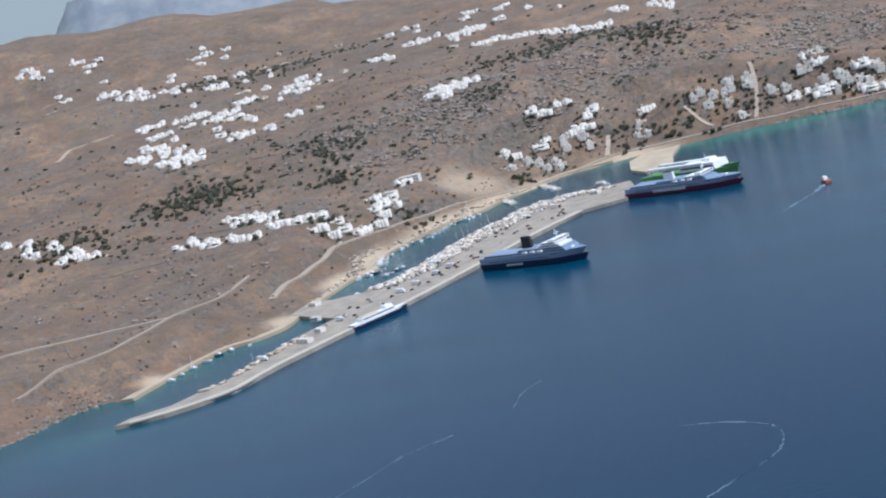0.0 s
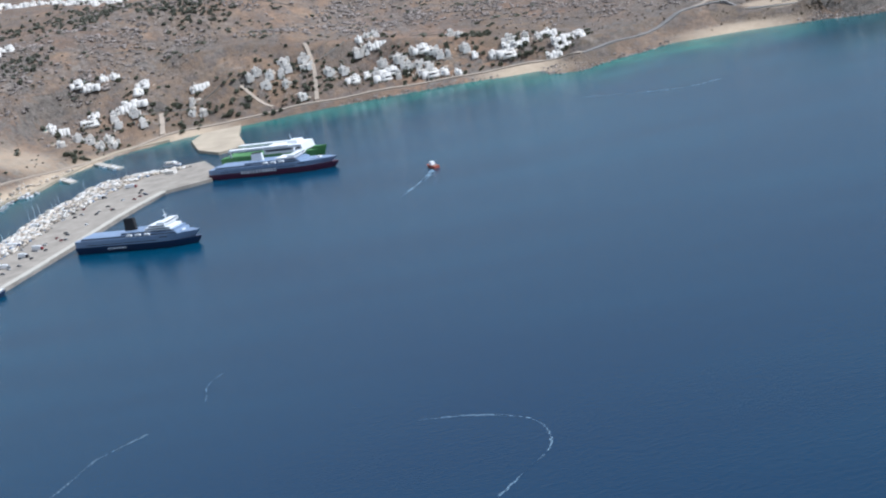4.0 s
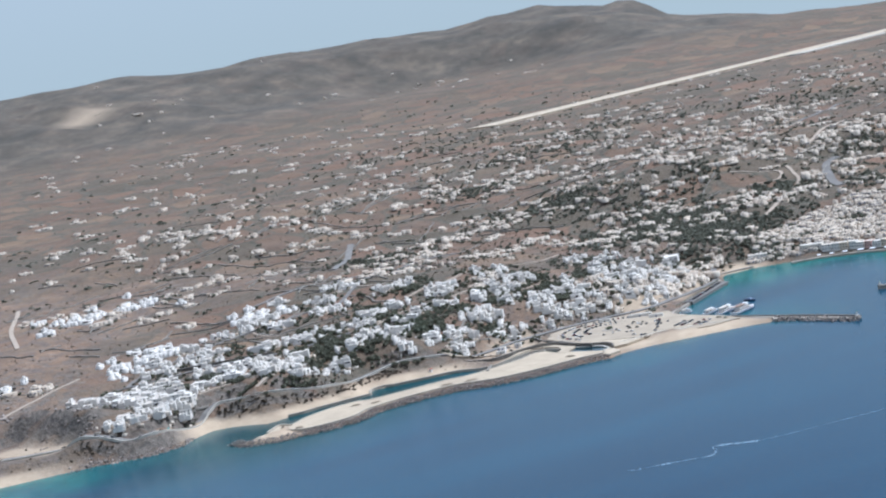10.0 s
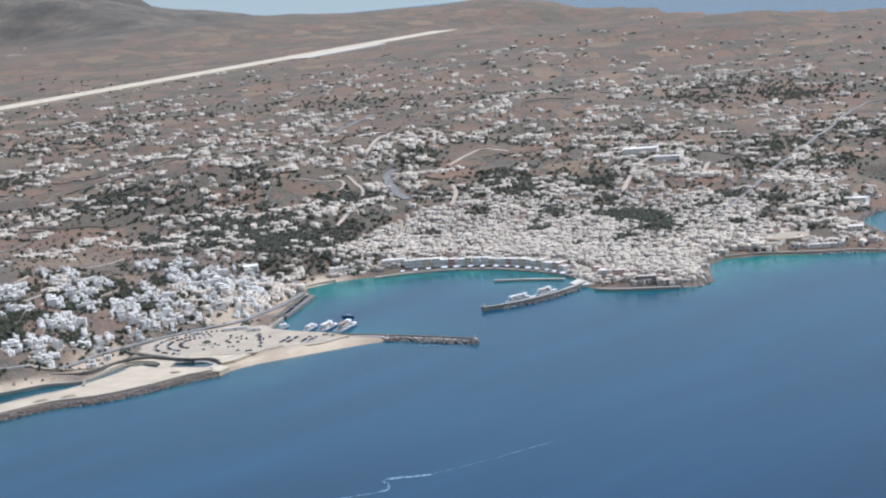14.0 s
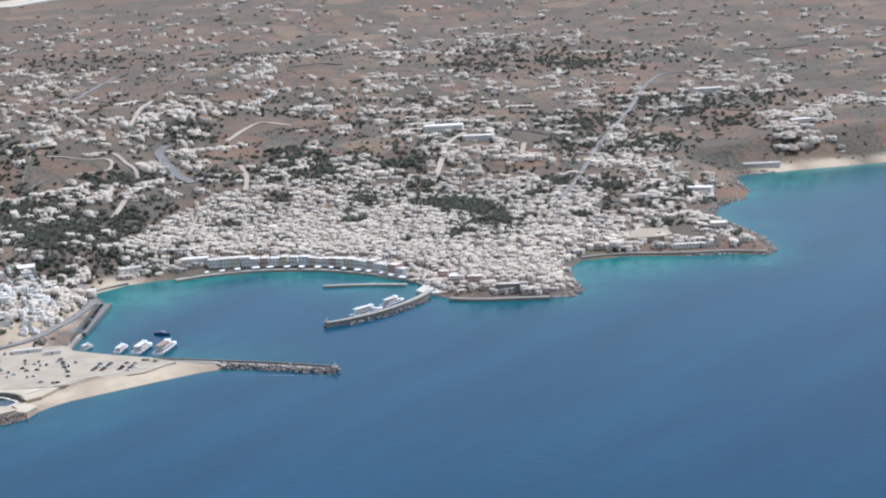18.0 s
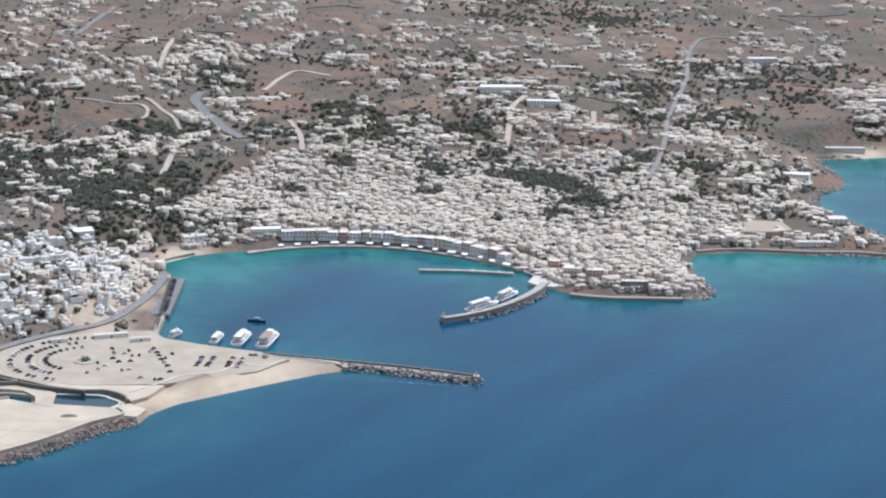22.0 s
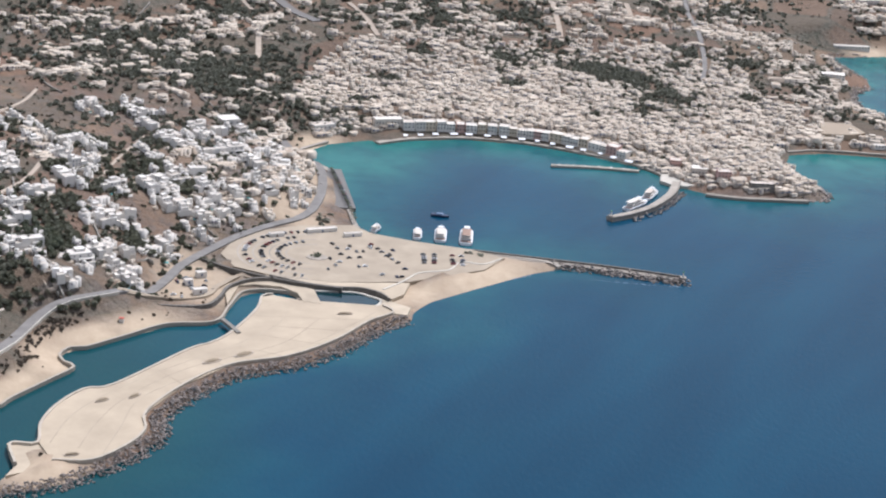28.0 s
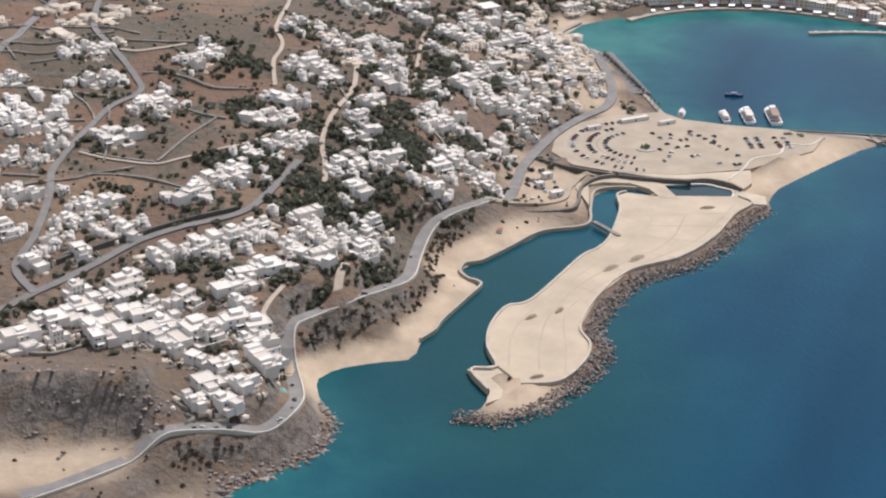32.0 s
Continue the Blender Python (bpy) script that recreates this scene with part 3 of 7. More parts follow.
def strewn(name, kinds, placed, mats, label, category):
    """One object of kind stuff: kinds are arrays of piles, placed rows of (kind, x, y, z, turn, sx, sy, sz)."""
    co, loops, starts, index, base, at = [], [], [], [], 0, 0
    ready = [(v, np.concatenate([np.array(f) for f in fs]), np.array([len(f) for f in fs]), np.array(ms)) for v, fs, ms in kinds]
    for k, x, y, z, turn, sx, sy, sz in placed:
        v, fl, fn, ms = ready[int(k)]
        c, s = math.cos(turn), math.sin(turn)
        w = v * (sx, sy, sz)
        co.append(np.stack([x + w[:, 0] * c - w[:, 1] * s, y + w[:, 0] * s + w[:, 1] * c, z + w[:, 2]], 1))
        loops.append(fl + base), starts.append(at + np.cumsum(fn) - fn), index.append(ms)
        base, at = base + len(v), at + len(fl)
    co, loops, starts, index = (np.concatenate(a) for a in (co, loops, starts, index))
    me = bpy.data.meshes.new(name)
    me.vertices.add(len(co)), me.loops.add(len(loops)), me.polygons.add(len(starts))
    me.vertices.foreach_set("co", co.astype(np.float32).ravel())
    me.loops.foreach_set("vertex_index", loops.astype(np.int32))
    me.polygons.foreach_set("loop_start", starts.astype(np.int32))
    for m in mats:
        me.materials.append(m)
    me.polygons.foreach_set("material_index", index.astype(np.int32))
    me.update(calc_edges=True)
    return tagged(new(name, me), label, category, kind="stuff")


def ground_at(x, y):
    return float(heights([x], [y])[0])


def resampled(points, step):
    """Points every step metres along a smooth curve through those given."""
    p = np.array(points, float)
    p = np.vstack([2 * p[0] - p[1], p, 2 * p[-1] - p[-2]])
    out = []
    for i in range(1, len(p) - 2):
        n = max(1, int(np.linalg.norm(p[i + 1] - p[i]) / step))
        for u in np.arange(n) / n:
            out.append(0.5 * (2 * p[i] + (p[i + 1] - p[i - 1]) * u + (2 * p[i - 1] - 5 * p[i] + 4 * p[i + 1] - p[i + 2]) * u * u + (3 * p[i] - p[i - 1] - 3 * p[i + 1] + p[i + 2]) * u ** 3))
    return np.array(out + [p[-2]])


def ribbon(name, points, width, mat, label, category, lift=0.3, step=3.0, level=None, kind="structure", side=0.0, thick=1.2, parent=None, beside=0.0, mid=False):
    """A strip laid along the ground, with thickness; side shifts it across."""
    p = resampled(points, step)
    d = np.gradient(p, axis=0)
    d /= np.linalg.norm(d, axis=1)[:, None]
    across = np.stack([-d[:, 1], d[:, 0]], 1)
    bed = np.max([heights(*(p + across * v).T) for v in (-beside / 2, 0, beside / 2)], axis=0)
    p = p + across * side
    a, c = p + across * width / 2, p - across * width / 2
    soft = lambda z: np.convolve(np.pad(z, 2, "edge"), np.ones(5) / 5, "valid")
    if level is not None:
        za = zp = zc = np.full(len(p), float(level))
    elif beside or mid:
        za = zp = zc = soft(bed) + lift
    else:
        za, zp, zc = (soft(heights(*q.T)) + lift for q in (a, p, c))
        zp = np.maximum(zp, (za + zc) / 2)
    n = len(p)
    vs = [(*q, h) for q, h in zip(a, za)] + [(*q, h) for q, h in zip(c, zc)] + [(*q, h - thick) for q, h in zip(a, za)] + [(*q, h - thick) for q, h in zip(c, zc)] + [(*q, h) for q, h in zip(p, zp)]
    fs = []
    for i in range(n - 1):
        fs += [(i + 4 * n, i + 4 * n + 1, i + 1, i), (i + n, i + n + 1, i + 4 * n + 1, i + 4 * n), (i, i + 1, i + 1 + 2 * n, i + 2 * n), (i + n + 1, i + n, i + 3 * n, i + 3 * n + 1)]
    fs += [(0, 2 * n, 3 * n, n), (n - 1, 2 * n - 1, 4 * n - 1, 3 * n - 1)]
    ob = mesh_object(name, vs, fs, mat, parent)
    return tagged(ob, label, category, kind=kind) if parent is None else ob


# ---- more materials ----
def plain(name, colour, roughness=0.8, spread=0.12, scale=1.5, metallic=0.0, per="object", bump=0.0, stain=None, leaf=0.0):
    """A surface with its own colour, fine grain and a little change from piece to piece."""
    m, t, b = material(name, roughness, metallic)
    c = coords(t)
    grain = noise_of(t, c, scale, 5, 0.6)
    dark = tuple(v * (1 - spread * 1.6) for v in colour)
    light = tuple(min(1, v * (1 + spread)) for v in colour)
    col = ramp(t, grain, (0.3, dark), (0.7, light))
    if per == "object":
        r = t.nodes.new("ShaderNodeObjectInfo").outputs["Random"]
    else:
        r = t.nodes.new("ShaderNodeNewGeometry").outputs["Random Per Island"]
    col = mixed(t, ramp(t, r, (0.0, (0, 0, 0)), (0.6, (0.3, 0.3, 0.3)), (1.0, (0.85, 0.85, 0.85))), col, tuple(v * (1 - spread * 2.2) for v in colour) if stain is None else stain)
    t.links.new(col, b.inputs["Base Color"])
    if bump:
        bumped(t, b, grain, bump, 0.2)
    if leaf:
        leafy_light(t, b, leaf)
    return m


m_wall = plain("whitewashed_wall", (0.68, 0.65, 0.605), 0.85, 0.05, 0.8, stain=(0.58, 0.54, 0.48))
m_walls = plain("whitewashed_walls", (0.63, 0.56, 0.47), 0.85, 0.06, 0.5, per="island", stain=(0.38, 0.30, 0.225))
m_roof = plain("limewashed_roof", (0.65, 0.605, 0.54), 0.9, 0.08, 0.7, stain=(0.48, 0.41, 0.34))
m_roofs = plain("limewashed_roofs", (0.60, 0.515, 0.41), 0.9, 0.08, 0.6, per="island", stain=(0.27, 0.20, 0.145))
m_pane = plain("dark_window", (0.05, 0.06, 0.075), 0.3, 0.2)
m_door = plain("painted_door", (0.09, 0.13, 0.22), 0.5, 0.2, stain=(0.15, 0.09, 0.05))
m_stone = plain("grey_stone", (0.27, 0.245, 0.21), 0.95, 0.25, 0.8, per="island", bump=0.6)
m_rock = plain("granite_rock", (0.30, 0.255, 0.225), 0.95, 0.3, 0.6, per="island", bump=0.6)
m_boulder = plain("breakwater_rock", (0.18, 0.178, 0.172), 0.95, 0.3, 0.9, bump=0.6)
m_paving = plain("pale_paving", (0.46, 0.385, 0.285), 0.9, 0.16, 0.09, bump=0.2, stain=(0.36, 0.285, 0.20))
m_lot = plain("gravel_car_park", (0.38, 0.32, 0.24), 0.95, 0.16, 0.12, bump=0.3, stain=(0.30, 0.24, 0.175))
m_concrete = plain("quay_concrete", (0.34, 0.30, 0.25), 0.9, 0.15, 0.25, bump=0.3)
m_hard = plain("stained_concrete", (0.37, 0.325, 0.27), 0.9, 0.22, 0.18, bump=0.3)
m_pale = plain("pale_concrete", (0.52, 0.48, 0.41), 0.9, 0.1, 0.3, bump=0.2)
m_kerb = plain("kerb_stone", (0.44, 0.385, 0.31), 0.9, 0.12, 0.4, bump=0.2)
m_asphalt = plain("worn_asphalt", (0.19, 0.178, 0.165), 0.9, 0.15, 0.3, bump=0.2)
m_track = plain("dusty_track", (0.40, 0.33, 0.26), 0.95, 0.12, 0.3, bump=0.3)
# darker than grey_stone: the walls' shade is put into the colour
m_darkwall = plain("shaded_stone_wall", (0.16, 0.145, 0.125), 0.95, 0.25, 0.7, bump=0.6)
m_leaf = plain("dark_foliage", (0.17, 0.175, 0.125), 0.75, 0.3, 1.2, per="island", stain=(0.13, 0.13, 0.09), leaf=0.5)
m_crown = plain("tree_foliage", (0.155, 0.175, 0.12), 0.8, 0.3, 1.2, stain=(0.12, 0.12, 0.08), leaf=0.5)
# paler than dark_foliage: distance haze on far trees is put into this colour
m_hazeleaf = plain("dusty_olive_foliage", (0.19, 0.195, 0.15), 0.85, 0.25, 1.2, per="island", stain=(0.14, 0.135, 0.10), leaf=0.4)
m_scrub = plain("dry_scrub", (0.135, 0.11, 0.085), 0.9, 0.3, 1.0, per="island", stain=(0.15, 0.12, 0.08), leaf=0.4)
m_dry = plain("dry_grass", (0.26, 0.205, 0.135), 0.9, 0.25, 1.5)
m_bark = plain("bark", (0.12, 0.085, 0.06), 0.9, 0.2)
m_foam = plain("sea_foam", (0.16, 0.24, 0.31), 0.7, 0.2, 0.5)
m_white_paint = plain("white_ship_paint", (0.78, 0.79, 0.8), 0.4, 0.04, 0.5, stain=(0.72, 0.73, 0.74))
m_blue_hull = plain("dark_blue_hull", (0.022, 0.036, 0.085), 0.35, 0.1, 0.4)
m_red_hull = plain("dark_red_hull", (0.115, 0.035, 0.07), 0.4, 0.1, 0.4)
m_grey_blue = plain("pale_blue_ship_paint", (0.21, 0.28, 0.40), 0.45, 0.06, 0.5)
m_green = plain("green_deck", (0.12, 0.30, 0.10), 0.6, 0.12, 0.8)
m_orange = plain("orange_red_paint", (0.42, 0.11, 0.07), 0.5, 0.1, 0.8)
m_deck = plain("teak_deck", (0.30, 0.20, 0.15), 0.8, 0.15, 1.0)
m_tyre = plain("rubber", (0.02, 0.02, 0.022), 0.8, 0.1)
m_glass = plain("tinted_car_glass", (0.03, 0.035, 0.04), 0.15, 0.1)
m_pool = plain("pool_water", (0.08, 0.42, 0.42), 0.1, 0.08, 0.8)
m_still = plain("still_dark_water", (0.006, 0.035, 0.045), 0.12, 0.2, 0.2)
m_pink = plain("rose_plaster", (0.55, 0.36, 0.31), 0.85, 0.06, 0.6)
CAR_PAINTS = [plain("car_paint_" + n, c, 0.35, 0.03) for n, c in (("white", (0.7, 0.7, 0.7)), ("grey", (0.18, 0.19, 0.2)), ("black", (0.025, 0.025, 0.03)), ("red", (0.2, 0.03, 0.03)), ("blue", (0.04, 0.055, 0.11)), ("silver", (0.42, 0.43, 0.44)))]


# ---- paved ground, quays and breakwaters ----
def slab(name, ring, z0, z1, mat, label, category, shrink=1.0):
    return tagged(new(name, Pile().prism(ring, z0, z1, 0, shrink).mesh(name, mat)), label, category, kind="structure")


slab("spit_pavement", SPIT_DECK, -1.0, 1.55, m_paving, "pale paved spit of reclaimed land", "pavement")
slab("car_park", CAR_PARK, 0.2, 2.05, m_lot, "pale gravelled car park beside the harbour", "pavement")
slab("ramp", [(-292, 389.5), (-285, 391.5), (-280, 382), (-284, 376), (-289, 373), (-287.5, 379)], -1, 1.1, m_paving, "pale concrete ramp at the end of the spit", "ramp")
slab("runway", RUNWAY, 44, 47.6, m_paving, "long pale airport runway on the plateau", "runway")
slab("apron", [(-742, 1690), (-700, 1700), (-672, 1860), (-700, 1880)], 44, 47.3, m_pale, "pale airport apron beside the runway", "apron")
PIER = [(-184, -117), (-181, -101), (-183, -90), (-189, -79), (-208, -65), (-235, -40), (-256, -20), (-289, 6), (-321, 30), (-347, 52), (-347, 70),
        (-364, 77), (-390, 78), (-393, 65), (-397, 53), (-399, 37), (-376, 18), (-360, 5), (-335, -9), (-312, -22), (-299, -36), (-303, -50),
        (-318, -62), (-296, -66), (-284, -60), (-262, -48), (-244, -64), (-222, -75), (-206, -83), (-201, -90), (-191, -100), (-189, -113)]
slab("ferry_pier", PIER, -3, 1.3, m_hard, "long concrete ferry pier with a pale edge", "pier")
ribbon("pier_edge", [(-183.5, -112), (-183, -101), (-185, -90), (-190, -79.5), (-208.5, -66.5), (-235.5, -41.5), (-256.5, -21.5), (-289.5, 4.5), (-321.5, 28.5), (-347, 51)], 2.6, m_pale, "pale concrete edge of the ferry pier", "quay edge", level=1.42, thick=0.5)
slab("north_quay", [(-462, 96), (-449, 87), (-420, 83), (-402, 87), (-402, 99), (-432, 104), (-458, 112)], -2, 1.2, m_paving, "sandy concrete quay beside the ferries", "quay")
slab("marina_tongue", [(-352, -52), (-344, -50), (-343, -38), (-350, -31), (-358, -33), (-356, -41)], -2, 0.9, m_paving, "small paved marina tongue", "quay")
for ring in ([(-459, 45), (-458, 48), (-431, 53), (-430, 50)], [(-447, 26), (-446, 29), (-427, 32), (-426, 29)]):
    slab("pontoon", ring, -0.5, 0.7, m_pale, "narrow white pontoon in the marina", "pontoon")
ribbon("marina_quay", COAST_TOURLOS[6:25], 5.0, m_paving, "sandy quay along the marina shore", "quay", level=1.15, thick=2.5, side=2.2, step=2)
BREAKWATER = [(-176, 544), (-150, 539), (-130, 535), (-110, 529.5)]
ribbon("breakwater", BREAKWATER, 3.4, m_concrete, "stone breakwater with a concrete crown", "breakwater", level=0.9, thick=3)
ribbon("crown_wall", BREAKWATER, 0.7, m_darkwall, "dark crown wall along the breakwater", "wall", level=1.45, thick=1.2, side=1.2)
JETTY = [(-127, 587), (-120, 592), (-112, 600), (-105, 611), (-100, 622), (-97, 634)]
ribbon("jetty", JETTY, 3.2, m_concrete, "curved pale stone jetty", "jetty", level=1.3, thick=3)
slab("quay_parking", QUAY_PARKING, -1, 1.3, m_asphalt, "grey parking strip along the harbour quay", "pavement")
ribbon("jetty_wall", JETTY, 0.5, m_stone, "low stone wall along the jetty", "wall", level=1.7, thick=1, side=-1.4)
slab("jetty_square", [(-103, 634), (-99, 630), (-94, 629), (-86, 634), (-88, 645), (-101, 646)], -2, 1.2, m_pale, "pale paved square where the jetty starts", "pavement")
ribbon("inner_mole", [(-142, 648), (-126, 648.5), (-109, 647)], 1.8, m_concrete, "thin concrete mole inside the old harbour", "mole", level=0.8, thick=2)
ribbon("wharf", [(-88, 622), (-76, 619.5), (-62, 620), (-51, 620.5)], 2.0, m_concrete, "pale wharf under the old castle walls", "wharf", level=1.0, thick=3)
ribbon("canal_kerb", COAST_CANAL[:18], 0.7, m_kerb, "pale kerb along the canal's landward side", "kerb", level=1.15, thick=3, step=1.5)
ribbon("spit_kerb", COAST_CANAL[18:31], 0.7, m_kerb, "pale kerb along the spit's inner edge", "kerb", level=1.75, thick=3, step=1.5)
ribbon("sea_wall", [SPIT_DECK[i] for i in range(8, 20)], 0.6, m_kerb, "low pale sea wall above the rocks", "wall", level=2.0, thick=1.5, step=1.5)
ribbon("harbour_quay", COAST_SPIT[15:26], 1.6, m_concrete, "stone quay round the old harbour", "quay", level=1.05, thick=3, side=1.0)
ribbon("promenade", COAST_TOWN[1:8], 2.8, m_concrete, "pale promenade along the old harbour", "pavement", level=0.8, thick=3, side=1.2)
ribbon("cape_promenade", COAST_TOWN[17:22], 1.3, m_concrete, "stone promenade along the cape's shore", "pavement", level=1.15, thick=3, side=1.6)
slab("cape_yard", [(-29, 699), (-25.6, 718), (-13, 717), (-10, 704), (-16, 700)], 0.2, 5.2, m_lot, "pale open yard on the cape", "pavement")
ribbon("retaining_wall", [(-283, 477), (-272, 480), (-262, 480), (-254, 482), (-251, 489), (-249, 498), (-243, 505), (-236, 507)], 0.8, m_darkwall, "stone retaining wall below the coast road, painted as shaded", "wall", level=2.7, thick=3.6, step=1.5)
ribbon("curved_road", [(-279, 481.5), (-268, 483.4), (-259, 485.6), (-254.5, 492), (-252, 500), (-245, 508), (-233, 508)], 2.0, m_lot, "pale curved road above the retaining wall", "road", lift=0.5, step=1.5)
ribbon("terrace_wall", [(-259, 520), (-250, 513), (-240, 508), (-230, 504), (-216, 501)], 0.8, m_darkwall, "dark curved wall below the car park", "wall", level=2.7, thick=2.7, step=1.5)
ribbon("beach_wall", [(-167, 536), (-173, 530), (-180, 531), (-184, 523), (-193, 519), (-198, 511), (-204, 503)], 0.6, m_pale, "low wavy wall between car park and beach", "wall", level=2.2, thick=2, step=1.5)
ribbon("pool_ledge", [(-224, 500.9), (-212, 501.2), (-208.4, 499), (-204.7, 496.2), (-205, 492.8), (-207.5, 490.2), (-214, 489.9), (-221.5, 489.8)], 0.8, m_pale, "pale ledge round the enclosed basin", "ledge", level=1.45, thick=1.2, step=1.5)
ribbon("basin_wall", [(-238, 509.5), (-235.3, 508.2), (-225.8, 504), (-216.5, 502.4), (-210.8, 502.8), (-205, 499.6), (-202.3, 495)], 0.6, m_darkwall, "retaining wall between basin and car park, painted as shaded", "wall", level=2.5, thick=2.0, step=1.5)
slab("basin_walk", [(-240, 510), (-226, 505), (-216, 503), (-210.5, 503.5), (-204.5, 500), (-201.5, 495.5), (-198, 500), (-196, 510), (-219, 507), (-237, 510.5)], 0.2, 2.0, m_paving, "pale paved walk above the basin", "pavement")
slab("basin_end", [(-204.3, 496.5), (-201.5, 495), (-196, 491), (-197, 485), (-201, 485.5), (-204, 489.3), (-207, 489.6), (-204.6, 492.5)], -0.2, 1.45, m_paving, "pale paving at the basin's end", "pavement")
slab("canal_ring_walk", [(-248.5, 486), (-246.5, 501), (-242, 503), (-234, 502.2), (-229, 497.5), (-227, 491), (-221.8, 490), (-223.2, 496), (-224.2, 501), (-228.5, 504), (-234, 507), (-240, 509), (-249, 508), (-250.5, 499)], 0.0, 1.62, m_paving, "pale curved walk round the canal's end", "pavement")
slab("pool", [(-224, 500.8), (-212, 501), (-208.6, 498.6), (-205, 496.2), (-205.3, 492.9), (-207.6, 490.3), (-221.5, 490), (-223, 496)], 0.2, 1.2, m_still, "dark enclosed water of the basin", "water")
ribbon("canal_bridge", [(-249, 474), (-246, 469), (-243.5, 464)], 1.2, m_stone, "small stone footbridge over the canal", "bridge", level=1.9, thick=0.8)

# ---- roads ----
ROADS = [([(-392, 250), (-394, 263), (-398, 288), (-400, 310), (-391, 328), (-381, 334), (-370, 342), (-360, 349), (-347, 353), (-339, 355), (-332.8, 364), (-332.6, 378), (-334.3, 392), (-333.8, 398.5), (-331, 402.5),
           (-326, 406.5), (-319, 411), (-310.2, 420.5), (-303.7, 431), (-300.9, 447), (-296.8, 461), (-290.9, 469), (-279.5, 480), (-272, 489), (-267.5, 503), (-264, 515),
           (-256.5, 531), (-250, 543), (-241, 555), (-231, 566), (-226.5, 582), (-225.5, 606), (-228, 628), (-236, 640), (-242, 652)], 3.2, m_asphalt, "grey winding coast road"),
         ([(-401, 398), (-394, 406), (-383, 418), (-371, 433), (-360, 441), (-346, 449), (-337, 468), (-331, 484)], 2.4, m_asphalt, "grey village street"),
         ([(-394, 406), (-400, 419), (-397, 434), (-396, 455), (-397, 474), (-392, 495), (-386, 515), (-378, 529), (-380, 539), (-388, 558), (-396, 580), (-399, 625)], 2.0, m_asphalt, "narrow lane between dry fields"),
         ([(-338, 534), (-338.5, 553), (-335.9, 569), (-338, 589), (-334.3, 633), (-333, 655)], 1.3, m_track, "pale stepped lane on the hillside"),
         ([(-391.4, 485), (-381.7, 480.5), (-370, 477.5), (-363.4, 481), (-348.2, 490), (-338.9, 499)], 1.0, m_track, "pale field track beside a stone wall"),
         ([(-430, 520), (-422, 553), (-418, 583), (-414, 621), (-410, 668)], 2.6, m_asphalt, "grey road across the upper fields"),
         ([(-386, 558), (-381, 556.5), (-375, 560), (-366, 566)], 1.6, m_track, "short pale drive off the lane"),
         ([(-295.6, 545), (-292.2, 574), (-288, 609)], 1.1, m_track, "pale stepped lane between houses"),
         ([(-324.1, 468), (-323.8, 484), (-324.5, 496), (-321.7, 511), (-319, 521), (-314.4, 536), (-312.6, 556)], 1.5, m_track, "pale lane among hillside houses"),
         ([(-322, 411), (-321.3, 416), (-319.7, 421)], 2.2, m_track, "pale lane down to the coast road"), ([(-340, 396), (-338, 403), (-335, 410)], 1.2, m_track, "pale stepped path beside the road"),
         ([(-271, 862), (-270, 845), (-251, 809), (-235, 787)], 4.6, m_asphalt, "wide grey hillside road"),
         ([(-222, 822), (-214, 804), (-208, 780)], 2.4, m_track, "pale town street"),
         ([(-296, 880), (-301, 914), (-310, 960)], 2.4, m_track, "dusty hillside track"),
         ([(-246, 882), (-242, 908), (-235, 919), (-220, 916)], 2.4, m_track, "white dusty track on a bare slope"),
         ([(-125, 812), (-125, 824), (-126, 859), (-122, 890)], 2.6, m_track, "pale street above the old town"),
         ([(-88, 836), (-89, 867)], 2.4, m_track, "pale side street"),
         ([(-66, 770), (-60, 802), (-56, 849), (-55, 888), (-48, 953), (-45, 983), (-42, 1074), (-32, 1129), (-5, 1143)], 2.2, m_asphalt, "grey road out of the old town"),
         ([(-369, 955), (-380, 1056), (-385, 1110)], 3.0, m_asphalt, "grey inland road"),
         ([(-257, 735), (-259, 764)], 2.4, m_track, "pale dirt road"),
         ([(-291, 836), (-272, 812), (-264, 795)], 2.0, m_track, "dusty terrace track"),
         ([(-317, 815), (-290, 823), (-284, 809), (-296, 798)], 1.8, m_track, "curving dusty terrace track"),
         ([(-531, 460), (-599, 511), (-671, 575)], 2.4, m_track, "pale track across dry fields"),
         ([(-457, 619), (-490, 668), (-524, 714)], 4.0, m_asphalt, "grey inland road on the slope"),
         ([(-401, 306), (-404, 318), (-420, 338), (-426, 377), (-430, 411)], 2.2, m_track, "pale road climbing from the coast"),
         ([(-294, -171), (-307, -140), (-303, -109)], 1.8, m_track, "pale footpath on the bare headland"),
         ([(-243, -157), (-269, -128), (-303, -109), (-315, -90), (-346, -81)], 1.8, m_track, "pale track on the bare headland"),
         ([(-763, -215), (-791, -208), (-810, -184)], 3.0, m_track, "pale ridge track"),
         ([(-488, 123), (-470, 131)], 1.8, m_track, "pale beach lane"), ([(-460, 149), (-482, 157), (-500, 160)], 1.8, m_track, "pale village lane"),
         ([(-478, 81), (-495, 86)], 2.2, m_track, "pale lane up from the quay"),
         ([(-316, -72), (-357, -57), (-400, -42), (-424, -18), (-441, 10), (-460, 38), (-477, 81), (-470, 112), (-462, 140), (-448, 172), (-432, 203), (-410, 236), (-392, 250)], 3.0, m_track, "pale shore road beside the marina")]
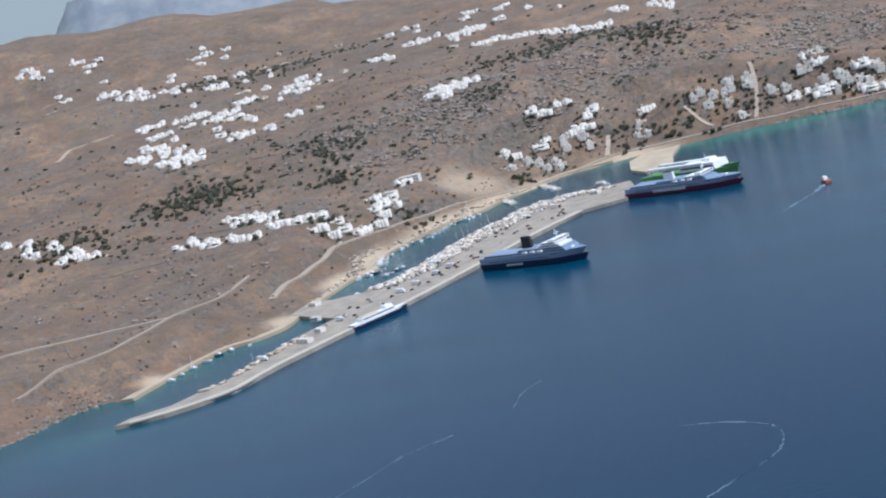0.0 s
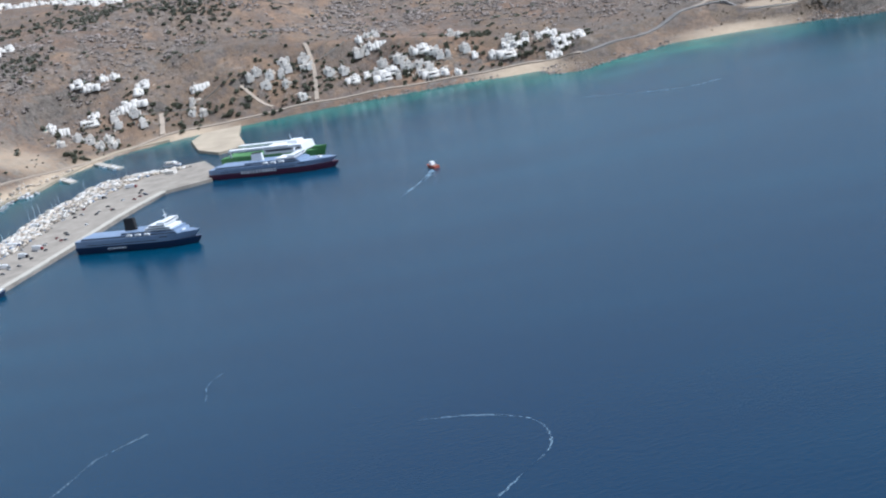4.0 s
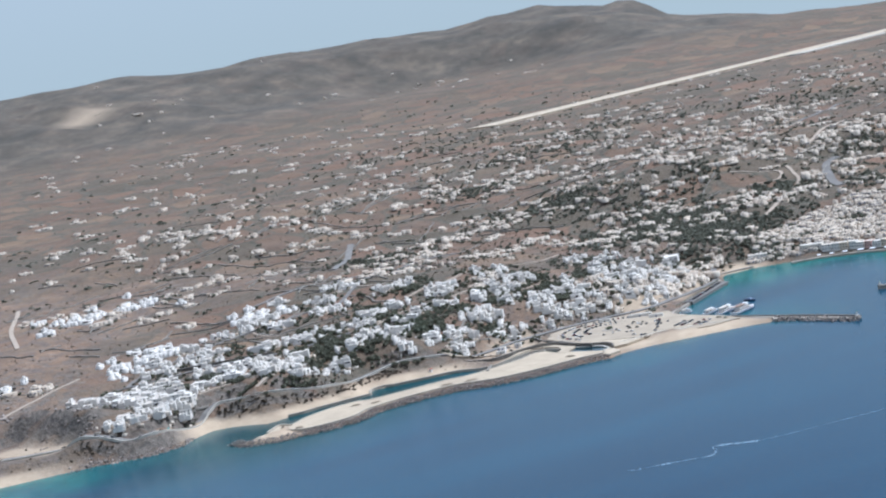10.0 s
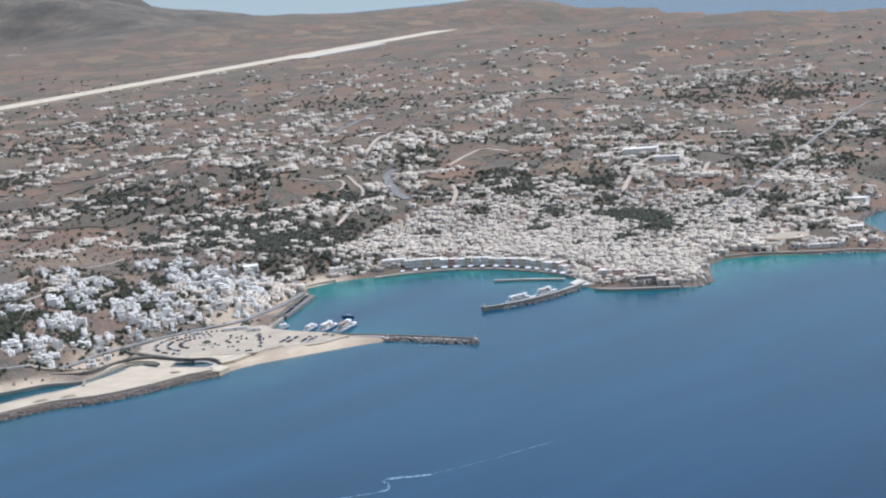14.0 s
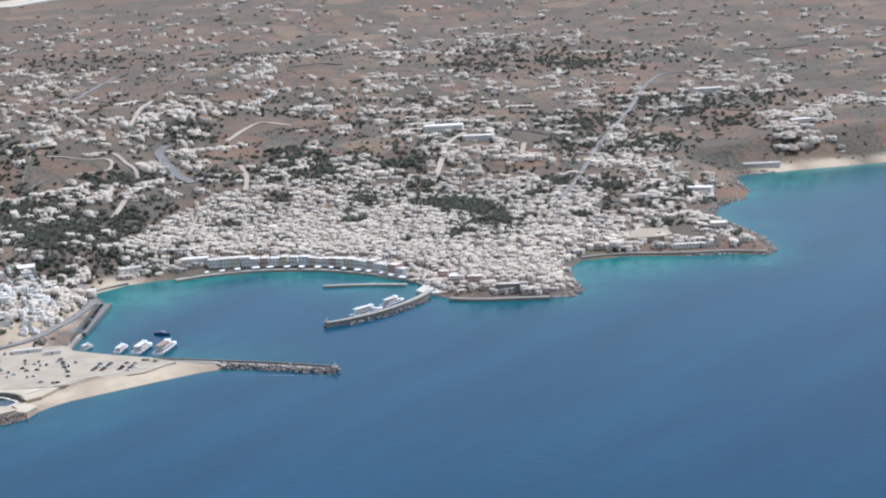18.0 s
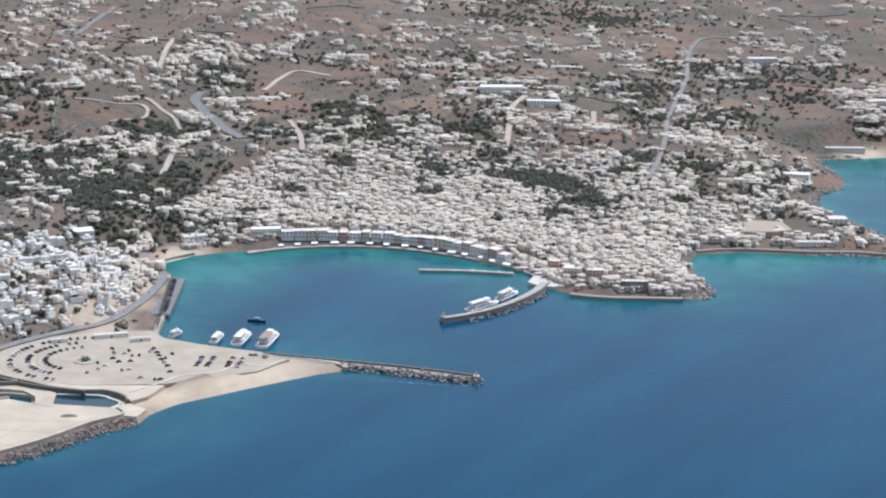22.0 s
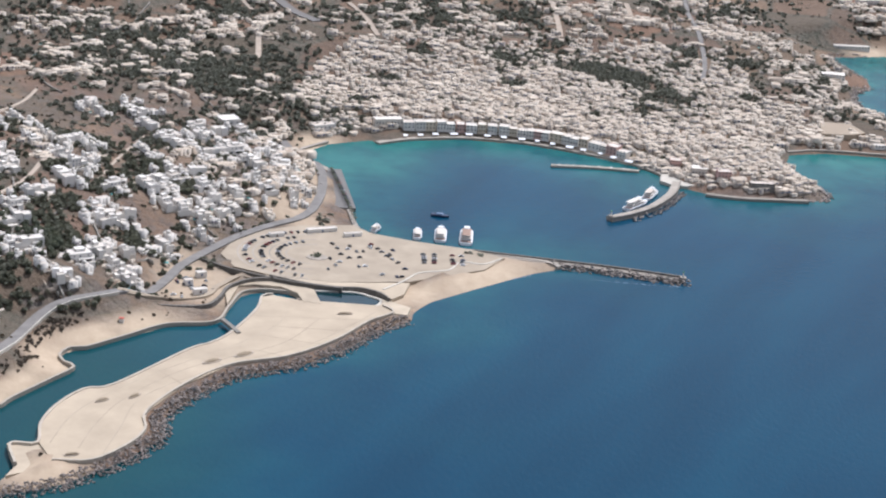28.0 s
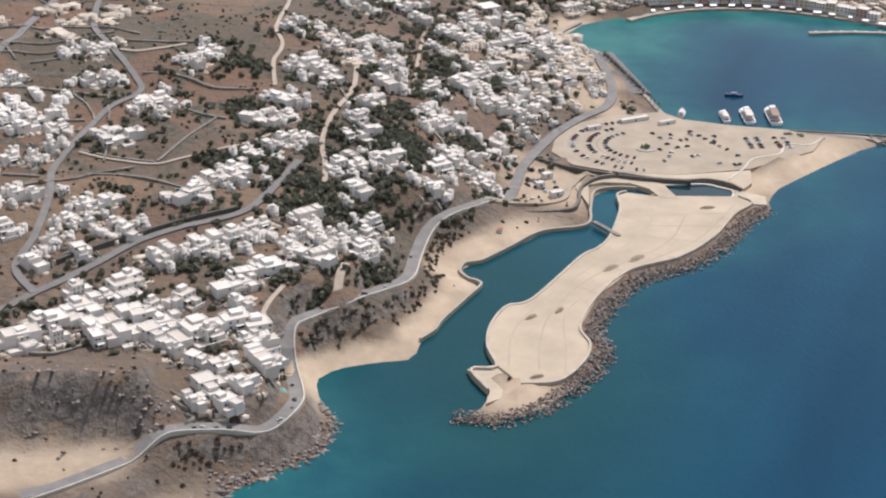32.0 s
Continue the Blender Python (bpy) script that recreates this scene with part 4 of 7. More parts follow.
# the ground is cut and banked level with each road
n = len(ground.data.vertices)
co = np.empty(n * 3, np.float32)
ground.data.vertices.foreach_get("co", co)
co = co.reshape(-1, 3)
for points, width, _, _ in ROADS:
    q = resampled(points, 1.5)
    bed = np.convolve(np.pad(heights(*q.T), 4, "edge"), np.ones(9) / 9, "valid")
    at = np.flatnonzero((co[:, 0] > q[:, 0].min() - 8) & (co[:, 0] < q[:, 0].max() + 8) & (co[:, 1] > q[:, 1].min() - 8) & (co[:, 1] < q[:, 1].max() + 8))
    away = np.hypot(co[at, 0][:, None] - q[:, 0], co[at, 1][:, None] - q[:, 1])
    k = away.argmin(1)
    away = away[np.arange(len(at)), k]
    w = np.clip(1 - (away - width / 2 - 1.4) / 2.2, 0, 1)
    co[at, 2] = co[at, 2] * (1 - w) + bed[k] * w
ground.data.vertices.foreach_set("co", co.ravel())
ground.data.update()
relief = gz.reshape(len(ys), len(xs)).copy()
relief[np.clip(np.searchsorted(ys, co[:, 1] - 0.5), 0, len(ys) - 1), np.clip(np.searchsorted(xs, co[:, 0] - 0.5), 0, len(xs) - 1)] = co[:, 2]


def surface(x, y):
    """Height of the finished ground, with the cuts and banks of the roads."""
    x, y = np.asarray(x, float), np.asarray(y, float)
    i, j = np.clip(np.searchsorted(xs, x) - 1, 0, len(xs) - 2), np.clip(np.searchsorted(ys, y) - 1, 0, len(ys) - 2)
    u, v = (x - xs[i]) / (xs[i + 1] - xs[i]), (y - ys[j]) / (ys[j + 1] - ys[j])
    return (relief[j, i] * (1 - u) + relief[j, i + 1] * u) * (1 - v) + (relief[j + 1, i] * (1 - u) + relief[j + 1, i + 1] * u) * v


for points, width, mat, label in ROADS:
    ribbon("road", points, width, mat, label, "road", lift=0.5, mid=width < 8, step=1.5)
ribbon("road_parapet", ROADS[0][0][4:23], 0.32, m_pale, "low whitewashed parapet along the coast road", "wall", lift=0.75, side=-1.8, thick=1.2, step=1.5, beside=0.01)


# ---- houses ----
def walled(pile, x0, x1, y0, y1, z0, z1, lip=0.16, t=0.14, mat=0):
    """Outer walls that end in a low parapet round a sunken flat roof."""
    o = [(x0, y0), (x1, y0), (x1, y1), (x0, y1)]
    i = [(x0 + t, y0 + t), (x1 - t, y0 + t), (x1 - t, y1 - t), (x0 + t, y1 - t)]
    vs = [(*p, z0) for p in o] + [(*p, z1 + lip) for p in o] + [(*p, z1 + lip) for p in i] + [(*p, z1) for p in i]
    fs = []
    for k in range(4):
        n = (k + 1) % 4
        fs += [(k, n, 4 + n, 4 + k), (4 + k, 4 + n, 8 + n, 8 + k), (8 + k, 8 + n, 12 + n, 12 + k)]
    return pile.faces(vs, fs, mat)


def house_plan(seed, kind):
    """The parts of one house: name, pile, material slot (0 wall, 1 roof, 2 window, 3 door, 4 stone, 5 pool)."""
    r = random.Random(seed)
    parts = []
    w, d, h = r.uniform(2.6, 3.6), r.uniform(2.4, 3.2), r.choice((1.35, 2.3, 2.3, 2.5))
    if kind == "villa":
        w, d, h = w * 1.5, d * 1.3, r.choice((1.5, 2.4, 2.4))
    blocks = [(-w / 2, w / 2, -d / 2, d / 2, h)]
    if kind == "complex":
        # a stepped row of joined dwellings
        w, d, h = r.uniform(1.7, 2.2), r.uniform(2.6, 3.4), r.choice((1.3, 2.2))
        blocks, y = [], 0.0
        n = r.choice((4, 5, 5))
        for k in range(n):
            x = (k - (n - 1) / 2) * w
            y += r.uniform(-0.5, 0.5)
            blocks.append((x - w / 2, x + w / 2 - 0.01, y - d / 2, y + d / 2, r.choice((1.2, 1.5, 2.2, 2.5))))
    for _ in range(0 if kind == "complex" else r.choice((1, 2, 3)) if kind != "town" else r.choice((0, 1, 1))):
        bw, bd, bh = w * r.uniform(0.4, 0.7), d * r.uniform(0.45, 0.9), r.choice((1.15, 1.25, 2.0))
        s = r.choice((-1, 1))
        y = r.uniform(-0.35, 0.35) * d
        x = s * (w / 2 + bw / 2 - 0.02)
        if r.random() < 0.4:
            x, y = r.uniform(-0.3, 0.3) * w, -d / 2 - bd / 2 + 0.02
        blocks.append((x - bw / 2, x + bw / 2, y - bd / 2, y + bd / 2, bh))
    for x0, x1, y0, y1, top in blocks:
        parts.append(("wall_block", walled(Pile(), x0, x1, y0, y1, -1.6, top), 0))
        parts.append(("roof", Pile().faces([(x0 + 0.12, y0 + 0.12, top + 0.02), (x1 - 0.12, y0 + 0.12, top + 0.02), (x1 - 0.12, y1 - 0.12, top + 0.02), (x0 + 0.12, y1 - 0.12, top + 0.02)], [(0, 1, 2, 3)]), 1))
    x0, x1, y0, y1, top = blocks[0]
    if kind != "town" and r.random() < 0.7:
        # a stair head or upper room on the roof
        rw, rd = (x1 - x0) * r.uniform(0.35, 0.55), (y1 - y0) * r.uniform(0.4, 0.6)
        rx, ry = r.uniform(x0 + 0.16, x1 - rw - 0.16), y1 - rd - 0.16
        parts.append(("roof_room", Pile().box(rx, rx + rw, ry, ry + rd, top + 0.02, top + r.uniform(0.7, 1.15)), 0))
    if kind != "town" and r.random() < 0.75:
        # a porch slab on posts; a flat dark panel on the wall stands for its shade
        vw = (x1 - x0) * r.uniform(0.45, 0.8)
        vx = r.uniform(x0, x1 - vw)
        parts.append(("porch_slab", Pile().box(vx, vx + vw, y0 - 0.85, y0 - 0.01, 0.98, 1.12).box(vx, vx + 0.14, y0 - 0.85, y0 - 0.7, -0.05, 0.98).box(vx + vw - 0.14, vx + vw, y0 - 0.85, y0 - 0.7, -0.05, 0.98), 0))
        parts.append(("porch_opening", Pile().box(vx + 0.15, vx + vw - 0.15, y0 - 0.06, y0 + 0.02, 0.0, 0.9), 2))
    for level in range(1 if top < 1.6 else 2):
        n = 2 if kind == "town" else 3
        for j in range(n):
            u = x0 + (x1 - x0) * (j + 0.5 + r.uniform(-0.15, 0.15)) / n
            z = 0.45 + level * 1.15
            if level == 0 and j == 0:
                parts.append(("door", Pile().box(u - 0.21, u + 0.21, y0 - 0.05, y0 + 0.04, -0.05, 0.85), 3))
            else:
                parts.append(("window", Pile().box(u - 0.17, u + 0.17, y0 - 0.04, y0 + 0.04, z, z + 0.5), 2))
        for side in (x0, x1):
            if r.random() < 0.55:
                v = y0 + (y1 - y0) * r.uniform(0.3, 0.7)
                parts.append(("window", Pile().box(side - 0.04, side + 0.04, v - 0.17, v + 0.17, z, z + 0.5), 2))
    if r.random() < 0.6:
        cx, cy = x0 + 0.35, y1 - 0.35
        parts.append(("chimney", Pile().box(cx - 0.15, cx + 0.15, cy - 0.15, cy + 0.15, top, top + 0.55, top=0.8), 0))
    if kind != "town":
        tw, td = w * r.uniform(0.9, 1.3), r.uniform(1.2, 2.4)
        parts.append(("terrace", Pile().box(-tw / 2, tw / 2, y0 - td, y0 - 0.01, -1.6, -0.05), 1))
        parts.append(("terrace_wall", Pile().box(-tw / 2 - 0.08, tw / 2 + 0.08, y0 - td - 0.16, y0 - td, -1.6, 0.22), 0))
        if r.random() < 0.4:
            pile = Pile()
            for k in range(5):
                pile.box(x1 + 0.01, x1 + 0.45, y0 + 0.25 * k, y0 + 0.25 * (k + 1), -1.2, 0.2 + 0.22 * k)
            parts.append(("stair", pile, 0))
        if r.random() < 0.45:
            pile = Pile()
            for px in (-0.8, 0.8):
                for py in (y0 - 1.0, y0 - 0.1):
                    pile.box(px - 0.05, px + 0.05, py - 0.05, py + 0.05, -0.05, 0.95)
            for k in range(6):
                pile.box(-0.95, 0.95, y0 - 1.1 + 0.2 * k, y0 - 1.02 + 0.2 * k, 0.95, 1.0)
            parts.append(("pergola", pile, 4))
        if kind == "villa" and r.random() < 0.5:
            parts.append(("pool", Pile().box(-0.9, 0.9, y0 - td + 0.2, y0 - td + 0.95, -0.2, -0.03), 5))
    return parts


def town_plan(seed):
    """A house of the old town: two or three joined blocks, openings all round, a roof terrace."""
    r = random.Random(seed)
    parts = []
    w, d, h = r.uniform(2.0, 3.2), r.uniform(2.0, 3.0), r.choice((1.5, 2.2, 2.4, 2.4, 3.2))
    blocks = [(-w / 2, w / 2, -d / 2, d / 2, h)]
    for _ in range(r.choice((1, 1, 2))):
        bw, bd, bh = w * r.uniform(0.4, 0.8), d * r.uniform(0.5, 0.95), r.choice((1.2, 1.4, 2.1))
        side, y = r.choice((-1, 1)), r.uniform(-0.3, 0.3) * d
        x = side * (w / 2 + bw / 2 - 0.02)
        if r.random() < 0.4:
            x, y = r.uniform(-0.3, 0.3) * w, -d / 2 - bd / 2 + 0.02
        blocks.append((x - bw / 2, x + bw / 2, y - bd / 2, y + bd / 2, bh))
    for x0, x1, y0, y1, top in blocks:
        parts.append(("wall_block", walled(Pile(), x0, x1, y0, y1, -1.6, top, lip=0.22), 0))
        parts.append(("roof", Pile().faces([(x0 + 0.12, y0 + 0.12, top + 0.02), (x1 - 0.12, y0 + 0.12, top + 0.02), (x1 - 0.12, y1 - 0.12, top + 0.02), (x0 + 0.12, y1 - 0.12, top + 0.02)], [(0, 1, 2, 3)]), 1))
        p = Pile()
        for level in range(1 if top < 1.6 else 2):
            z = 0.35 + level * 1.15
            for k in range(2):
                u, v = x0 + (x1 - x0) * (k + 0.5 + r.uniform(-0.15, 0.15)) / 2, y0 + (y1 - y0) * (k + 0.5 + r.uniform(-0.15, 0.15)) / 2
                for side in (y0, y1):
                    if r.random() < 0.8:
                        p.box(u - 0.19, u + 0.19, side - 0.04, side + 0.04, z - 0.3 * (level == 0), z + 0.55)
                for side in (x0, x1):
                    if r.random() < 0.7:
                        p.box(side - 0.04, side + 0.04, v - 0.19, v + 0.19, z, z + 0.55)
        if p.v:
            parts.append(("window", p, r.choice((2, 2, 3))))
    x0, x1, y0, y1, top = blocks[0]
    if r.random() < 0.5:
        parts.append(("roof_room", Pile().box(x0 + 0.2, x0 + 0.2 + w * 0.45, y1 - 0.2 - d * 0.5, y1 - 0.2, top, top + 0.9), 0))
    if r.random() < 0.5:
        parts.append(("balcony", Pile().box(x0 + 0.2, x1 - 0.2, y0 - 0.45, y0, 1.2, 1.28).box(x0 + 0.2, x1 - 0.2, y0 - 0.45, y0 - 0.41, 1.28, 1.6), r.choice((3, 4, 0))))
    return parts


HOUSE_MATS = (m_wall, m_roof, m_pane, m_door, m_bark, m_pool)
TOWN_MATS = (m_walls, m_roofs, m_pane, m_door, m_bark, m_pool)
PLANS = [(k, house_plan(100 + n, k)) for n, k in enumerate(["house"] * 8 + ["villa"] * 3 + ["complex"] * 4 + ["town"] * 3)]
PLANS += [("town", town_plan(300 + n)) for n in range(14)]


def merged(parts):
    p = Pile()
    for _, q, slot in parts:
        p.faces(q.v, q.f, slot)
    return p.arrays()


KINDS = [merged(p) for _, p in PLANS]
# where the houses of the near hillside stand
SITES_A = [(-386, 386), (-397, 384), (-378, 389), (-391, 393), (-352, 365), (-347, 358), (-344, 365), (-350, 372), (-340, 374), (-348, 375), (-354, 358), (-343, 384), (-350, 389), (-355, 390), (-346, 392), (-341, 391), (-361, 382), (-366, 388), (-369, 395), (-363, 393), (-372, 388), (-375, 395), (-359, 403), (-366, 399), (-371, 395), (-346, 400), (-355, 376), (-338, 386), (-384, 407), (-383, 401), (-388, 393), (-394, 385), (-374, 409), (-372, 413), (-367, 423), (-363, 427), (-377, 405), (-344, 415), (-341, 418), (-345, 411), (-350, 407), (-338, 418), (-353, 434), (-348, 435), (-344, 438), (-340, 441)]
SITES_B = [(-355, 428), (-330, 448), (-327, 438), (-323, 435), (-318, 434), (-315, 431), (-333, 428), (-328, 422), (-326, 424), (-330, 421), (-331, 435), (-312, 456), (-313, 450), (-400, 454), (-404, 453), (-395, 452), (-386, 449), (-382, 452), (-390, 442), (-384, 439), (-378, 440), (-375, 436), (-385, 425), (-396, 420), (-398, 416), (-392, 431), (-399, 427), (-405, 436), (-394, 413), (-408, 479), (-403, 480), (-399, 487), (-409, 499), (-403, 506), (-398, 501), (-380, 493), (-372, 523), (-369, 517), (-377, 516), (-397, 557), (-393, 554), (-400, 553), (-393, 534), (-388, 535)]
SITES_C = [(-416, 531), (-360, 556), (-357, 560), (-362, 547), (-389, 561), (-358, 461), (-359, 458), (-355, 468), (-349, 475), (-348, 468), (-345, 485), (-340, 491), (-336, 495), (-332, 498), (-329, 498), (-347, 491), (-342, 508), (-337, 511), (-332, 603), (-329, 594), (-334, 585), (-336, 524), (-332, 521), (-341, 501), (-325, 547), (-322, 541), (-329, 550), (-332, 547), (-316, 581), (-310, 581), (-306, 584), (-318, 569), (-309, 565), (-304, 558), (-311, 552), (-301, 577), (-306, 545), (-300, 564), (-296, 573), (-294, 547), (-290, 547), (-298, 544), (-312, 524), (-309, 529)]
SITES_D = [(-314, 511), (-313, 501), (-317, 487), (-309, 487), (-320, 481), (-316, 467), (-325, 465), (-314, 480), (-306, 487), (-288, 526), (-290, 520), (-285, 529), (-292, 527), (-277, 561), (-273, 566), (-281, 555), (-273, 547), (-274, 573), (-269, 549), (-268, 575), (-263, 565), (-261, 558), (-254, 569), (-253, 560), (-257, 554), (-263, 548), (-261, 538), (-295, 475), (-278, 492), (-282, 496), (-287, 500), (-291, 491), (-280, 506), (-269, 516), (-271, 523), (-271, 624), (-268, 614), (-278, 612), (-275, 602), (-266, 620), (-259, 609), (-264, 597)]
SITES_E = [(-256, 603), (-252, 595), (-249, 595), (-243, 607), (-240, 603), (-239, 593), (-235, 592), (-243, 577), (-235, 579), (-231, 634), (-247, 581), (-245, 626), (-251, 627), (-256, 634), (-229, 606), (-287, 591), (-281, 606), (-289, 622), (-292, 635), (-298, 642), (-307, 633), (-312, 639)]
BAY_SITES = [(-506, 40), (-490, 41), (-505, 57), (-494, 65), (-500, 72), (-490, 74), (-482, 59), (-483, 52), (-502, 106), (-487, 103), (-490, 132), (-488, 138), (-490, 148), (-481, 142), (-488, 155), (-468, 141), (-473, 167), (-480, 179),
    (-482, 186), (-467, 179), (-456, 187), (-458, 193), (-459, 201), (-449, 200), (-451, 207), (-518, 55), (-520, 69), (-505, 85), (-461, 219), (-451, 219), (-436, 235), (-434, 246), (-438, 259), (-413, 253), (-426, 235), (-428, 230)]
BAY_SITES_MORE = [(-451, 201), (-456, 181), (-443, 204), (-434, 208), (-438, 222), (-406, 245), (-482, 186), (-468, 176), (-452, 190), (-441, -21), (-462, -12), (-431, -27), (-422, -32), (-431, -22), (-415, -47), (-406, -46), (-412, -37), (-403, -50),
    (-462, -90), (-463, -82), (-436, -73), (-418, -65), (-416, -58), (-426, -111), (-415, -100), (-407, -90), (-405, -82), (-509, -203), (-470, -184), (-460, -170), (-444, -158), (-450, -86), (-445, -78), (-490, -190), (-480, -178), (-452, -164)]
BAY_CLUSTERS = [(x, y, 5.0, 5.0, 2) for x, y in BAY_SITES + BAY_SITES_MORE]
HILL_SITES = [(-802, -158), (-734, -141), (-798, -135), (-796, -128), (-688, -144), (-665, -133), (-636, -119), (-603, -121), (-617, -131), (-666, -149), (-747, -106), (-817, -100), (-826, -95), (-852, -67), (-876, -57), (-840, -57), (-643, -83), (-642, -92),
    (-719, -111), (-1100, -218), (-891, -178), (-951, -179), (-1190, -288), (-1197, -297), (-579, 24), (-575, 30), (-567, 17), (-891, 53), (-896, 63), (-882, 44), (-835, 66), (-820, 76), (-816, 85), (-797, 96), (-769, 107), (-752, 116), (-751, 126), (-856, 157), (-828, 182), (-841, 177), (-898, 23), (-865, -4)]
# clusters of houses: x, y, half width along x, half width along y, how many
HILL_CLUSTERS = [(x, y, 8, 7, 4) for x, y in HILL_SITES] + [(-700, -100, 60, 50, 14), (-1101, -208, 40, 90, 12), (-1178, -147, 20, 25, 8), (-1200, -240, 20, 30, 8), (-950, -120, 120, 60, 20), (-1000, 60, 90, 60, 14),
    (-556, 549, 37, 50, 24), (-727, 527, 24, 40, 10), (-473, 384, 23, 17, 12), (-411, 511, 13, 14, 10), (-415, 437, 18, 18, 18), (-618, 345, 24, 16, 10), (-648, 372, 20, 14, 6)]
INLAND_CLUSTERS = [(-618, 657, 24, 28, 12), (-752, 1025, 90, 110, 36), (-597, 953, 60, 130, 50), (-520, 982, 50, 120, 48), (-433, 986, 60, 90, 42), (-401, 1066, 36, 80, 22), (-372, 792, 28, 40, 22),
    (-445, 697, 36, 60, 36), (-390, 640, 26, 50, 24), (-310, 720, 22, 34, 22), (-293, 743, 22, 30, 22), (-278, 909, 24, 70, 30), (-272, 1050, 28, 60, 20), (-216, 1059, 34, 55, 26), (-201, 1190, 45, 120, 40),
    (-439, 1457, 50, 110, 20), (-652, 1264, 70, 80, 22), (-931, 1306, 70, 80, 12)]
SOUTH_CLUSTERS = [(20, 1040, 14, 20, 18), (55, 960, 8, 30, 18), (40, 925, 8, 14, 14), (95, 990, 14, 20, 14), (72, 1012, 12, 12, 12), (-20, 1000, 14, 24, 18), (130, 960, 14, 20, 12), (-413, 1072, 26, 50, 16), (-306, 870, 24, 24, 20), (-273, 915, 18, 45, 18), (-255, 844, 16, 30, 16), (-320, 822, 16, 20, 12), (-215, 800, 18, 14, 18), (-293, 1077, 26, 50, 14), (-194, 1031, 30, 50, 36),
    (-144, 880, 16, 26, 18), (-111, 885, 24, 50, 34), (-126, 1035, 24, 45, 26), (-71, 1088, 26, 60, 32), (-46, 915, 22, 40, 40), (-5, 1078, 18, 60, 18), (37, 1095, 22, 60, 22), (46, 949, 14, 26, 20)]
SCATTER = [(-500, 850, 170, 160, 60), (-350, 1150, 200, 150, 70), (-100, 1100, 150, 150, 60), (-700, 700, 180, 180, 30), (-300, 800, 60, 60, 30), (-900, -100, 250, 200, 30),
    (-450, 600, 80, 80, 24), (-150, 930, 110, 60, 60), (-150, 1000, 120, 60, 60), (-400, 900, 120, 80, 60), (-600, 1050, 150, 120, 60), (-250, 1350, 200, 120, 50), (-620, 420, 90, 70, 8)]
PLAIN_CLUSTERS = [(-770, 688, 66, 56, 26), (-686, 720, 57, 40, 34), (-626, 768, 42, 44, 34), (-659, 889, 82, 97, 26), (-561, 856, 35, 44, 24), (-561, 724, 34, 23, 24), (-580, 547, 52, 46, 24), (-524, 556, 36, 34, 12), (-524, 605, 43, 44, 14),
    (-432, 741, 37, 37, 28), (-424, 803, 45, 52, 28), (-379, 819, 69, 110, 28), (-329, 849, 34, 63, 28), (-292, 885, 21, 26, 24), (-331, 780, 18, 16, 20), (-261, 794, 18, 24, 20), (-423, 632, 32, 39, 18), (-353, 693, 26, 40, 18), (-433, 387, 13, 11, 8)]
TERRACE_CLUSTERS = [(-349, 740, 12, 14, 14), (-320, 761, 11, 12, 14), (-285, 771, 11, 15, 18), (-320, 685, 10, 16, 10), (-319, 573, 6, 19, 8), (-261, 772, 9, 15, 14), (-200, 814, 16, 20, 24), (-161, 829, 16, 20, 30), (-121, 840, 13, 14, 24),
    (-88, 848, 14, 14, 22), (-51, 852, 14, 29, 26), (-29, 840, 13, 28, 26), (-266, 655, 20, 30, 26), (-250, 690, 14, 24, 16), (-290, 690, 16, 30, 16), (-238, 620, 12, 30, 24), (-262, 590, 20, 20, 16), (-18, 760, 12, 30, 40), (2, 745, 8, 16, 5), (-8, 700, 12, 4, 8), (8, 702, 10, 5, 4), (-246, 585, 8, 16, 16), (-241, 560, 6, 6, 6), (-236, 600, 5, 12, 10), (-20, 700, 12, 4, 8), (12, 722, 6, 6, 3)]
FAR_CLUSTERS = [(52, 900, 12, 10, 8), (-14, 812, 22, 22, 36), (-103, 1283, 36, 90, 22), (-183, 1283, 44, 100, 30), (-271, 1234, 36, 110, 20), (-5, 1275, 34, 70, 20), (72, 1297, 34, 60, 18), (-405, 1336, 40, 80, 18),
    (-495, 1338, 44, 90, 18), (-300, 1480, 90, 120, 30), (-150, 1520, 90, 100, 26), (-650, 1120, 90, 100, 30), (-180, 960, 60, 60, 36), (-350, 940, 50, 60, 24), (-60, 1180, 50, 60, 24), (-1000, 900, 120, 150, 20), (-900, 1150, 160, 140, 40), (-1000, 1000, 200, 200, 40), (-700, 1400, 120, 120, 30), (-520, 1400, 120, 160, 40), (-400, 1600, 120, 160, 30), (-1150, 1200, 160, 200, 30), (150, 1050, 60, 60, 36), (200, 1250, 80, 80, 40), (100, 1200, 60, 80, 36), (320, 1200, 80, 80, 30), (60, 1400, 100, 100, 30), (-1650, 1650, 200, 200, 30), (-1400, 1900, 160, 160, 24), (-1300, 1350, 160, 160, 24)]
ROAD_POINTS = np.vstack([np.column_stack([resampled(p, 3.0), np.full(len(resampled(p, 3.0)), w)]) for p, w, _, _ in ROADS])
taken = {}


def free_spot(x, y, gap):
    """True if no house stands nearer than gap, and no road runs there; the spot is then taken."""
    cell = (int(x // 6), int(y // 6))
    for i in (-1, 0, 1):
        for j in (-1, 0, 1):
            if any(math.hypot(x - a, y - c) < gap for a, c in taken.get((cell[0] + i, cell[1] + j), ())):
                return False
    if (np.hypot(ROAD_POINTS[:, 0] - x, ROAD_POINTS[:, 1] - y) < ROAD_POINTS[:, 2] / 2 + 1.5).any():
        return False
    taken.setdefault(cell, []).append((x, y))
    return True


